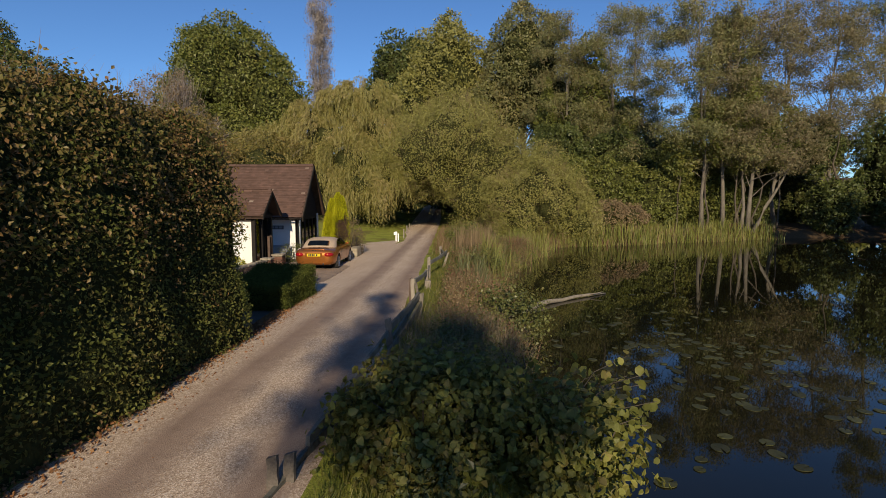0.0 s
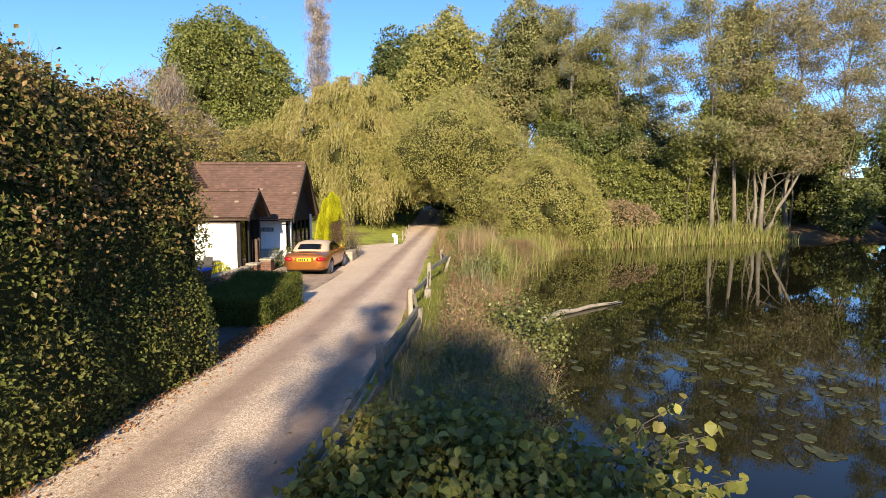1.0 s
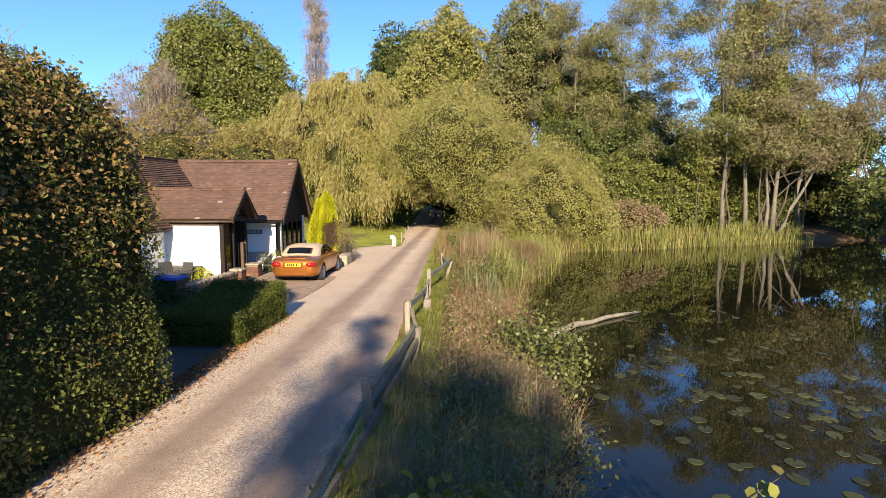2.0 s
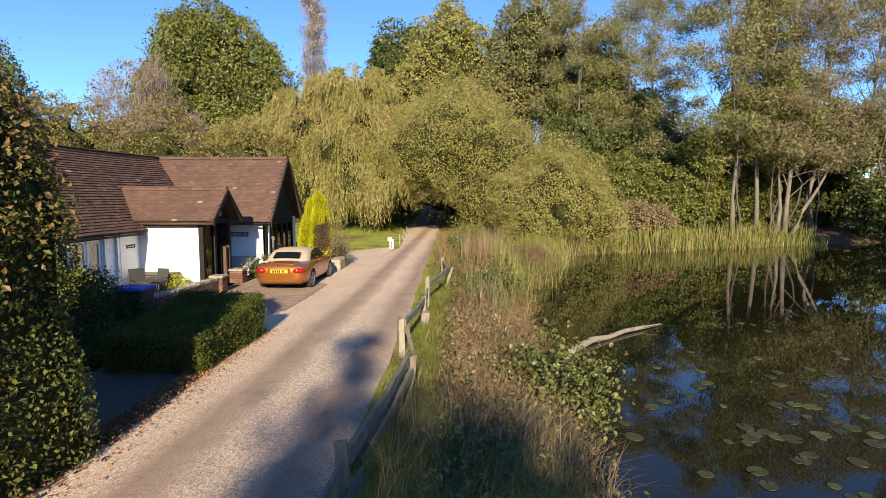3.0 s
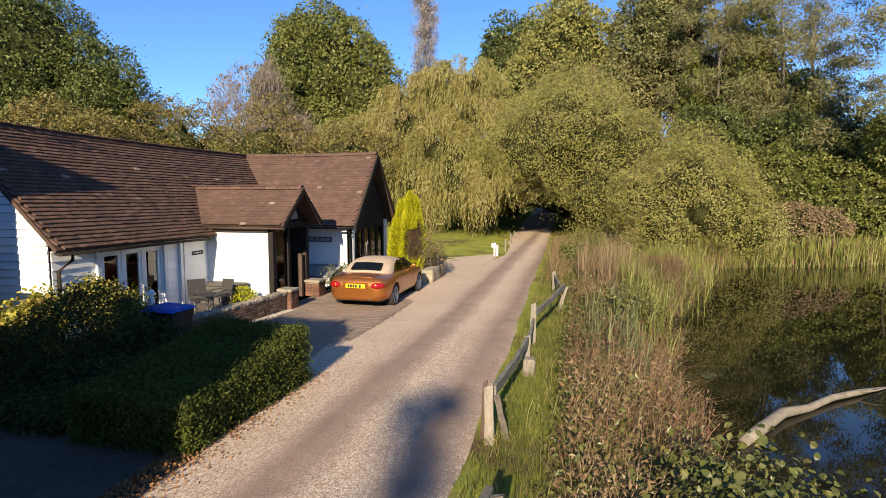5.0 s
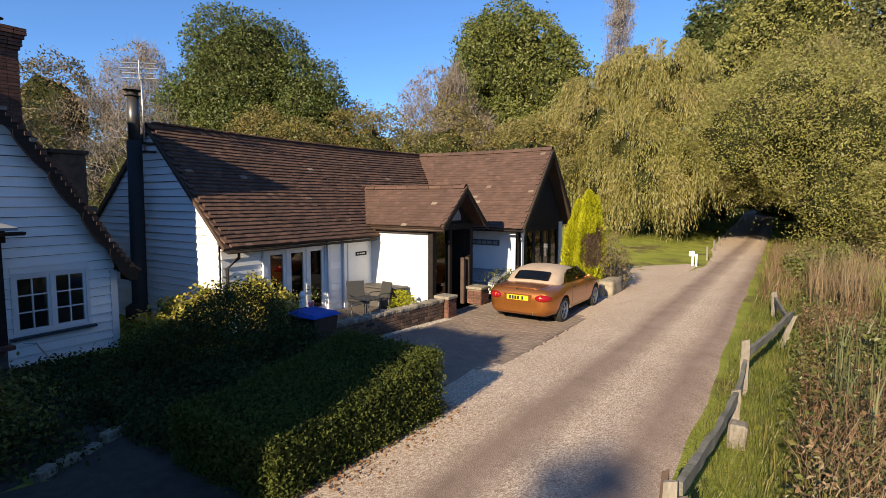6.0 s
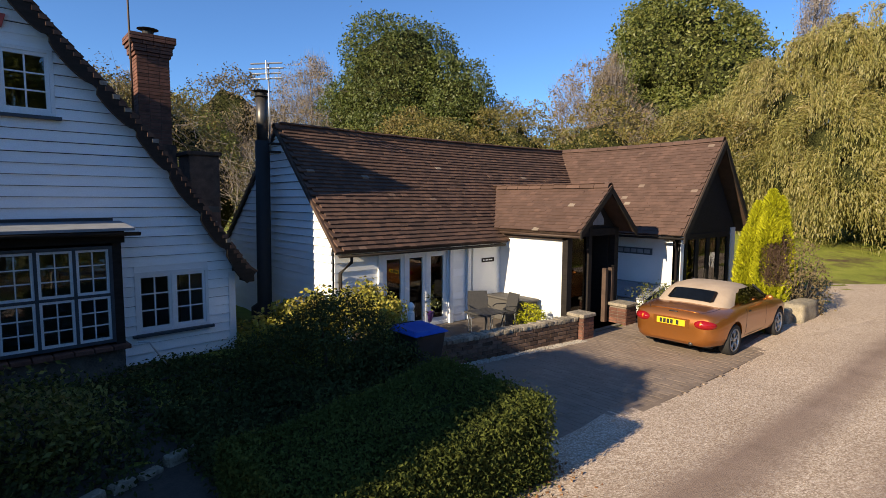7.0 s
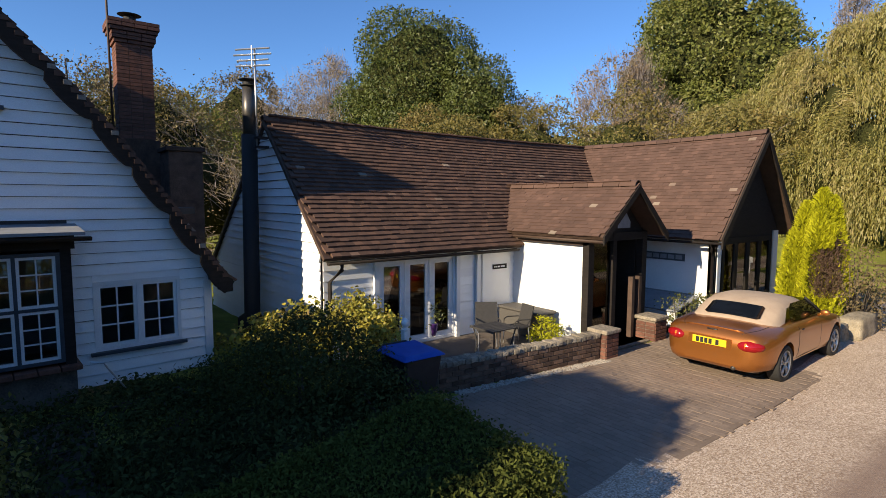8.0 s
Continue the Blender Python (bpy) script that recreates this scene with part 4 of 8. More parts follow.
PFR.hexa(bm, 20.58, 22.15, -0.9, -0.85, 0.1, 2.1)
part("porch_door", bm, BROWN, cottage, "dark recessed front door")
for u in (21.74, 21.98):
    bm = bmesh.new()
    PFR.hexa(bm, u - 0.045, u + 0.045, 0.0, 0.10, 0.1, 1.32)
    part("porch_gate_post", bm, BROWN, cottage)
for s, (a, b) in enumerate((((PY0, PE), (PYM, PZ)), ((PYM, PZ), (PY1, PE)))):
    bm = bmesh.new()
    hexa(bm, [(PXF, a[0], a[1] - 0.14), (PXF + 0.035, a[0], a[1] - 0.14), (PXF + 0.035, b[0], b[1] - 0.14), (PXF, b[0], b[1] - 0.14),
              (PXF, a[0], a[1] + 0.01), (PXF + 0.035, a[0], a[1] + 0.01), (PXF + 0.035, b[0], b[1] + 0.01), (PXF, b[0], b[1] + 0.01)])
    part("porch_bargeboard", bm, BLACK, cottage)
gutter(cottage, (-9.75, PY0 - 0.03, PE - 0.06), (PXF, PY0 - 0.03, PE - 0.06), mat=BROWN)
bm = bmesh.new()
box(bm, -9.9, -8.0, 20.4, 20.49, 2.0, 2.12)
part("porch_fascia", bm, BROWN, cottage)

# cross wing towards the lane
WZ, WE, WY0, WY1, WYM, WXF = 4.40, 2.02, 23.75, 27.85, 25.8, -7.1
W_L = Face("y", 24.15, -1)
wall(W_L, "wing_side_wall", RENDER, cottage, -9.99, -7.36, 0.0, [(-9.99, 2.1), (-7.36, 2.1)], thick=0.2)
bm = bmesh.new()
W_L.hexa(bm, -9.78, -7.9, 0.002, 0.012, 0.05, 0.72)
part("wall_plinth", bm, LEAD, cottage, "blue-grey painted band along the wall's foot")
bm = bmesh.new()
W_L.hexa(bm, -9.12, -8.08, 0.004, 0.04, 1.45, 1.62)
PLAQUE = surface("slate_plaque", (0.050, 0.062, 0.075), (0.10, 0.118, 0.135), 9, 0.7, 0.4, 0.004)
part("wall_plaque", bm, PLAQUE, cottage, "long grey relief plaque on the white wall")
for k in range(5):
    u = -9.04 + k * 0.19
    bm = bmesh.new()
    W_L.hexa(bm, u, u + 0.15, 0.04, 0.055, 1.49, 1.585)
    part("plaque_tile", bm, LEAD, cottage)
roof_slope(cottage, "wing_roof", (-12.6, WY0, WE), (WXF, WY0, WE), (-12.6, WYM, WZ), (WXF, WYM, WZ), TILE_B, TILE_ME_B, 220, 0.105, 0.167, 0.03, 5)
roof_slope(cottage, "wing_roof_far", (WXF, WY1, WE), (-12.6, WY1, WE), (WXF, WYM, WZ), (-12.6, WYM, WZ), TILE_B, TILE_ME_B, 0, 0.105, 0.167, 0.03, 6)
ridge_tiles(cottage, (-12.2, WYM, WZ + 0.03), (WXF, WYM, WZ + 0.03), TILE_B, sag=0.03)
for s, (a, b) in enumerate((((WY0, WE), (WYM, WZ)), ((WYM, WZ), (WY1, WE)))):
    bm = bmesh.new()
    hexa(bm, [(WXF, a[0], a[1] - 0.2), (WXF + 0.04, a[0], a[1] - 0.2), (WXF + 0.04, b[0], b[1] - 0.2), (WXF, b[0], b[1] - 0.2),
              (WXF, a[0], a[1] + 0.01), (WXF + 0.04, a[0], a[1] + 0.01), (WXF + 0.04, b[0], b[1] + 0.01), (WXF, b[0], b[1] + 0.01)])
    part("wing_bargeboard", bm, BLACK, cottage)
WFR = Face("x", -7.4, 1)
glaz = [(24.45, 27.1, 0.3, 2.0)]
wall(WFR, "wing_gable_wall", BLACK, cottage, 24.15, 27.45, 0.0, [(24.15, 2.1), (25.8, 4.05), (27.45, 2.1)], glaz, 0.15)
window(WFR, "gable_window", cottage, *glaz[0], (4, 1), 1, 1, 0.09, 0.02, 0.05, mat=BLACK, sash_mat=BLACK, sill=False, proud=0.02)
bm = bmesh.new()
WFR.hexa(bm, 27.15, 27.44, 0.002, 0.03, 0.1, 2.1)
part("pale_panel", bm, UPVC, cottage)
bm = bmesh.new()
WFR.hexa(bm, 24.15, 24.28, 0.003, 0.06, 0.1, 2.05)
part("corner_post", bm, UPVC, cottage)
gutter(cottage, (-9.75, WY0 - 0.03, WE - 0.06), (WXF, WY0 - 0.03, WE - 0.06))
bm = bmesh.new()
tube(bm, [(-7.3, WY0 - 0.03, WE - 0.1), (-7.3, WY0 - 0.02, WE - 0.2), (-7.42, 24.08, WE - 0.4), (-7.42, 24.08, 0.1)], [0.035] * 4, 8)
part("downpipe", bm, BLACK, cottage, smooth=True)

# stove flue on the gable, and the aerial
flue = thing("stove_flue", (-12.25, 15.7, 0.1), "tall black stove flue with a capped steel top", "flue")
bm = bmesh.new()
tube(bm, [(-12.35, 15.62, 0.25), (-12.35, 15.62, 0.5), (-12.3, 15.64, 0.62), (-12.25, 15.66, 4.05)], [0.24, 0.24, 0.15, 0.145], 16)
part("casing", bm, METAL_BLACK, flue, smooth=True)
bm = bmesh.new()
tube(bm, [(-12.25, 15.66, 4.05), (-12.22, 15.66, 4.95)], [0.115, 0.115], 16)
part("pipe", bm, METAL_FLUE, flue, smooth=True)
bm = bmesh.new()
tube(bm, [(-12.22, 15.66, 4.95), (-12.22, 15.66, 4.97), (-12.22, 15.66, 5.03), (-12.22, 15.66, 5.06)], [0.16, 0.10, 0.10, 0.19], 16)
tube(bm, [(-12.22, 15.66, 5.06), (-12.22, 15.66, 5.09)], [0.19, 0.05], 16)
part("cowl", bm, METAL_BLACK, flue)
aerial = thing("tv_aerial", (-11.75, 15.68, 3.6), "pale metal television aerial clamped to the gable", "aerial")
bm = bmesh.new()
tube(bm, [(-11.9, 15.68, 3.75), (-11.9, 15.68, 5.55)], [0.018, 0.018], 8)
part("mast", bm, ALU, aerial, smooth=True)
for z, a, b in ((5.56, 0.0, 1.0), (5.46, -0.06, 1.04), (5.36, 0.04, 0.96), (5.26, 0.0, 1.0)):
    bm = bmesh.new()
    tube(bm, [(-12.16 + 0.52 * a, 15.42 + 0.44 * a, z), (-12.16 + 0.52 * b, 15.42 + 0.44 * b, z)], [0.017] * 2, 6)
    part("element", bm, ALU, aerial)
bm = bmesh.new()
tube(bm, [(-11.82, 15.60, 5.22), (-11.82, 15.60, 5.60)], [0.012] * 2, 6)
part("boom", bm, ALU, aerial)
bm = bmesh.new()
box(bm, -11.98, -11.80, 15.66, 15.87, 3.78, 3.82)
part("bracket", bm, BLACK, aerial)
bm = bmesh.new()
box(bm, -11.98, -11.80, 15.66, 15.87, 3.95, 3.99)
part("bracket", bm, BLACK, aerial)

# ---- the taller house with the swept roof ----
house = thing("weatherboard_house", (-12.0, 11.5, 0.0), "tall white weatherboarded house with scalloped black bargeboards", "house")
AX, AYR, AZR, AY1 = -10.8, 10.95, 6.34, 14.5
PROFILE = [(7.0, 1.35), (AYR, AZR), (11.65, 5.58), (12.17, 4.97), (12.55, 4.54), (12.91, 4.13), (13.22, 3.76), (13.54, 3.30), (13.89, 2.80), (14.20, 2.32), (14.41, 2.00), (14.65, 1.66), (14.80, 1.52)]
FA = Face("x", AX, 1)
WIN_G, WIN_U = (12.90, 14.05, 0.66, 1.66), (10.75, 12.0, 4.0, 4.92)
BAY = (10.1, 12.6, 0.72, 2.2)
inner = [(u, z - 0.10) for u, z in PROFILE]
aw = wall(FA, "gable_wall", LAP_SHADE, house, 7.3, AY1, -0.1, inner, [WIN_G, WIN_U, BAY])


def a_span(z):
    zz = [p[1] - 0.1 for p in PROFILE[1:]][::-1]
    uu = [p[0] for p in PROFILE[1:]][::-1]
    hi = min(AY1 - 0.02, float(np.interp(z, zz, uu)))
    return 7.3 + max(0.0, (z - 1.3) * 0.72), hi


boards(FA, aw, a_span, 0.02, 6.2, [WIN_G, WIN_U, (10.05, 12.65, 0.55, 2.45)], pitch=0.158)
for u0, u1, z0, z1 in (WIN_G, WIN_U):
    for name, a, b in (("head_board", z1 + 0.001, z1 + 0.165), ("apron_board", z0 - 0.16, z0 - 0.001)):
        bm = bmesh.new()
        FA.hexa(bm, u0 + 0.002, u1 - 0.002, 0.002, 0.022, a, b)
        part(name, bm, WHITE, house)
bm = bmesh.new()
FA.hexa(bm, AY1 - 0.10, AY1 + 0.02, 0.004, 0.04, 0.0, 1.55)
part("corner_board", bm, UPVC, house)
wall(Face("y", AY1, 1), "north_wall", WHITE, house, -17.0, AX - 0.23, 0.0, [(-17.0, 1.6), (AX, 1.6)])
wall(Face("x", -17.0, -1), "rear_wall", WHITE, house, 7.3, AY1, 0.0, [(u, z - 0.1) for u, z in PROFILE])
wall(Face("y", 7.3, -1), "south_wall", WHITE, house, -17.0, AX, 0.0, [(-17.0, 1.6), (AX, 1.6)])
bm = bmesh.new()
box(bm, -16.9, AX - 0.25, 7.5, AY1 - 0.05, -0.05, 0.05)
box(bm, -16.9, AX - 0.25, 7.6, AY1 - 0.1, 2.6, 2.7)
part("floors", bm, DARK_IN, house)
SILL_BLUE = surface("blue_black_sill", (0.02, 0.03, 0.045), (0.05, 0.065, 0.085), 6, 0.5, 0.1, 0.003)
window(FA, "window", house, *WIN_G, (2, 1), 3, 2, 0.05, 0.02, 0.045, sill_mat=SILL_BLUE)
window(FA, "upper_window", house, *WIN_U, (2, 1), 3, 2, 0.05, 0.02, 0.05, sill_mat=SILL_BLUE)
# bay
BX = Face("x", -10.22, 1)
bay_u0, bay_u1 = 10.1, 12.6
window(BX, "bay_window", house, bay_u0 + 0.12, bay_u1 - 0.12, 0.74, 2.16, (5, 2), 3, 2, 0.045, 0.016, 0.035, sill=False, mat=SILL_BLUE)
for u in (bay_u0, bay_u1 - 0.12):
    bm = bmesh.new()
    BX.hexa(bm, u, u + 0.12, -0.12, 0.02, 0.70, 2.22)
    part("bay_post", bm, BLACK, house)
bm = bmesh.new()
for u in (bay_u0 + 0.01, bay_u1 - 0.05):
    hexa(bm, [(AX, u, 0.72), (-10.34, u, 0.72), (-10.34, u + 0.04, 0.72), (AX, u + 0.04, 0.72), (AX, u, 2.2), (-10.34, u, 2.2), (-10.34, u + 0.04, 2.2), (AX, u + 0.04, 2.2)])
part("bay_cheeks", bm, BLACK, house)
bm = bmesh.new()
box(bm, AX, -10.16, bay_u0 - 0.04, bay_u1 + 0.04, 2.2, 2.38)
part("bay_fascia", bm, BLACK, house)
bm = bmesh.new()
hexa(bm, [(AX, bay_u0 - 0.14, 2.42), (-10.0, bay_u0 - 0.14, 2.38), (-10.0, bay_u1 + 0.14, 2.38), (AX, bay_u1 + 0.14, 2.42), (AX, bay_u0 - 0.14, 2.50), (-10.0, bay_u0 - 0.14, 2.42), (-10.0, bay_u1 + 0.14, 2.42), (AX, bay_u1 + 0.14, 2.50)])
part("bay_roof", bm, LEAD, house, "flat lead roof over the bay")
gutter(house, (-9.97, bay_u0 - 0.16, 2.38), (-9.97, bay_u1 + 0.2, 2.36))
bm = bmesh.new()
box(bm, AX, -10.24, bay_u0, bay_u1, -0.1, 0.63)
part("bay_base", bm, OAK_DARK, house)
for k in range(11):
    bm = bmesh.new()
    y = bay_u0 - 0.06 + k * 0.238
    box(bm, AX, -10.08, y, y + 0.226, 0.635, 0.70)
    bevelled(bm, 0.008)
    part("sill_tile", bm, BRICK, house)
bm = bmesh.new()
tube(bm, [(-10.04, 12.72, 0.72), (-9.98, 12.86, 0.70), (-9.98, 12.9, 0.62), (-9.98, 13.1, 0.30)], [0.012] * 4, 6)
part("rail_hoop", bm, ALU, house)
# swept roof with bargeboards
for i, ((u0, z0), (u1, z1)) in enumerate(zip(PROFILE[1:], PROFILE[2:])):
    roof_slope(house, "roof", (-17.2, u1, z1), (-10.52, u1, z1), (-17.2, u0, z0), (-10.52, u0, z0), TILE, TILE_ME, 0, 0.10, 0.167, 0.0, 30 + i, lift=0.0)
roof_slope(house, "roof_south", (-10.52, 7.0, 1.35), (-17.2, 7.0, 1.35), (-10.52, AYR, AZR), (-17.2, AYR, AZR), TILE, TILE_ME, 0, 0.105, 0.167, 0.0, 40)
ridge_tiles(house, (-17.2, AYR, AZR + 0.03), (-10.52, AYR, AZR + 0.03), TILE)


def scalloped(parent, pts, depth=0.26, x=-10.56, t=0.05, mat=None):
    """A bargeboard below a swept verge, cut in shallow scallops along its lower edge."""
    pts = [Vector((x, u, z)) for u, z in pts]
    lens = [0.0]
    for a, b in zip(pts, pts[1:]):
        lens.append(lens[-1] + (b - a).length)
    n = 90
    bm = bmesh.new()
    rows = []
    for i in range(n + 1):
        s = lens[-1] * i / n
        y = np.interp(s, lens, [p.y for p in pts])
        z = np.interp(s, lens, [p.z for p in pts])
        k = (s % 0.78) / 0.78
        low = depth * (0.62 + 0.38 * (1 - (2 * k - 1) ** 2) ** 0.6) if k > 0.1 else depth * 0.5
        if s > lens[-1] - 0.35:
            low = depth * 1.1
        rows.append([bm.verts.new(v) for v in ((x, y, z), (x, y - 0.55 * low, z - 0.62 * low), (x + t, y - 0.55 * low, z - 0.62 * low), (x + t, y, z))])
    for a, b in zip(rows, rows[1:]):
        for k in range(4):
            bm.faces.new((a[k], a[(k + 1) % 4], b[(k + 1) % 4], b[k]))
    bm.faces.new(rows[0])
    bm.faces.new(rows[-1][::-1])
    return part("bargeboard", bm, mat or BLACK, parent, "black scalloped bargeboard")


scalloped(house, PROFILE[1:])
# mortared tile ends along the verge
VERGE_PALE = surface("verge_mortar", (0.14, 0.12, 0.10), (0.30, 0.27, 0.23), 14, 0.95, 0.5, 0.006)
verge_len = np.concatenate([[0], np.cumsum([math.dist(a, b) for a, b in zip(PROFILE[1:], PROFILE[2:])])])
rngV = random.Random(17)
for k in range(int(verge_len[-1] / 0.115)):
    d = k * 0.115 + rngV.uniform(-0.015, 0.015)
    y, z = (float(np.interp(d, verge_len, [q[i] for q in PROFILE[1:]])) for i in (0, 1))
    bm = bmesh.new()
    box(bm, -10.56, -10.500 + rngV.uniform(-0.008, 0.008), y - 0.045, y + 0.045, z - 0.045, z + 0.012 + rngV.uniform(0, 0.010))
    part("verge_tile", bm, VERGE_PALE if rngV.random() < 0.22 else TILE, house)
bm = bmesh.new()
box(bm, -10.9, -10.54, 14.66, 14.78, 1.36, 1.50)
part("kneeler", bm, BLACK, house)
bm = bmesh.new()
FA.hexa(bm, 11.15, 11.45, 0.03, 0.07, 5.12, 5.3, None, None, 11.2, 11.5)
part("gable_ornament", bm, surface("red_paint", (0.35, 0.04, 0.03), (0.5, 0.07, 0.05), 9, 0.5), house, "small red ornament on the gable")
# Inner wall coloured pale grey so that the panes read lighter.
bm = bmesh.new()
hexa(bm, [(-13.2, 10.2, 0.05), (-12.9, 10.2, 0.05), (-12.9, 14.3, 0.05), (-13.2, 14.3, 0.05), (-13.2, 10.2, 2.6), (-12.9, 10.2, 2.6), (-12.9, 14.3, 2.6), (-13.2, 14.3, 2.6)])
part("inner_wall", bm, surface("pale_backing", (0.16, 0.165, 0.17), (0.22, 0.225, 0.23), 2, 0.9, 0, 0), house)


def brick_stack(name, label, cx, cy, w, d, z0, z1, flare=True, parent_cat="chimney"):
    """A brick chimney: core of mortar, each brick a piece, corbelled head."""
    root = thing(name, (cx, cy, z0), label, parent_cat)
    bm = bmesh.new()
    box(bm, cx - w / 2 + 0.012, cx + w / 2 - 0.012, cy - d / 2 + 0.012, cy + d / 2 - 0.012, z0, z1 - 0.02)
    core = part("shaft", bm, surface("sooty_mortar", (0.10, 0.07, 0.052), (0.18, 0.13, 0.095), 20, 0.95, 0.4, 0.004), root)
    me = bpy.data.meshes.new("brick")
    bm = bmesh.new()
    box(bm, -0.105, 0.105, -0.05, 0.05, 0, 0.062)
    bm.to_mesh(me)
    bm.free()
    me.materials.append(BRICK)
    z, j = z0, 0
    while z < z1 - 0.05:
        grow = 0.0
        if flare and z > z1 - 0.52:
            grow = 0.032 * (1 + int((z - (z1 - 0.52)) / 0.11))
            if z > z1 - 0.10:
                grow = 0.10
        if flare and z1 - 1.0 < z < z1 - 0.93:
            grow = 0.03
        hw, hd = w / 2 + grow, d / 2 + grow
        for axis_, half, other in (("x", hw, hd), ("y", hd, hw)):
            for s in (-1, 1):
                nb = max(2, round(2 * half / 0.222))
                step = 2 * half / nb
                for k in range(nb):
                    u = -half + step * (k + 0.5)
                    ob = new("brick", me)
                    ob.parent = core
                    if axis_ == "x":
                        m = pose(cx + u, cy + s * (other - 0.048), z, 0, 0, 0)
                    else:
                        m = pose(cx + s * (other - 0.048), cy + u, z, 0, 0, 90)
                    ob.matrix_basis = m @ Matrix.Diagonal(((step - 0.010) / 0.21, 1, 1, 1))
        z += 0.074
        j += 1
    return root, core


# the house stands a few degrees askew to the cottage
turn_at = Vector((-10.8, 13.2, 0))
rot = Matrix.Rotation(radians(4.0), 4, "Z")
house.location = turn_at + rot @ (Vector(house.location) - turn_at)
house.rotation_euler = (0, 0, radians(4.0))
chimney, _ = brick_stack("chimney", "tall red brick chimney with a corbelled head", -14.58, 14.12, 0.55, 0.64, 3.9, 6.38)
bm = bmesh.new()
tube(bm, [(-14.58, 14.1, 6.3), (-14.58, 14.1, 6.48)], [0.12, 0.11], 12)
tube(bm, [(-14.58, 14.1, 6.52), (-14.58, 14.1, 6.56)], [0.22, 0.05], 14)
for k in range(4):
    a = k * math.pi / 2
    tube(bm, [(-14.58 + 0.1 * math.cos(a), 14.1 + 0.1 * math.sin(a), 6.44), (-14.58 + 0.14 * math.cos(a), 14.1 + 0.14 * math.sin(a), 6.53)], [0.008] * 2, 5)
part("cowl", bm, METAL_BLACK, chimney)
bm = bmesh.new()
box(bm, -14.94, -14.22, 13.72, 14.5, 1.2, 4.02)
part("chimney_base", bm, BRICK_OLD, chimney)
bm = bmesh.new()
tube(bm, [(-14.22, 13.68, 4.2), (-14.22, 13.66, 8.6)], [0.022, 0.02], 8)
mast = thing("aerial_mast", (-14.25, 13.62, 4.2), "tall rusty aerial mast strapped to the chimney", "mast")
part("pole", bm, BROWN, mast, smooth=True)
stub = thing("chimney_stub", (-13.2, 14.66, 1.0), "low brown brick chimney breast with a flat top", "chimney")
bm = bmesh.new()
box(bm, -13.5, -12.75, 14.34, 14.94, 0.0, 3.72)
bevelled(bm, 0.02)
part("breast", bm, BRICK_OLD, stub)
bm = bmesh.new()
box(bm, -13.54, -12.71, 14.30, 14.98, 3.72, 3.80)
bevelled(bm, 0.01)
part("cap", bm, BRICK_OLD, stub)


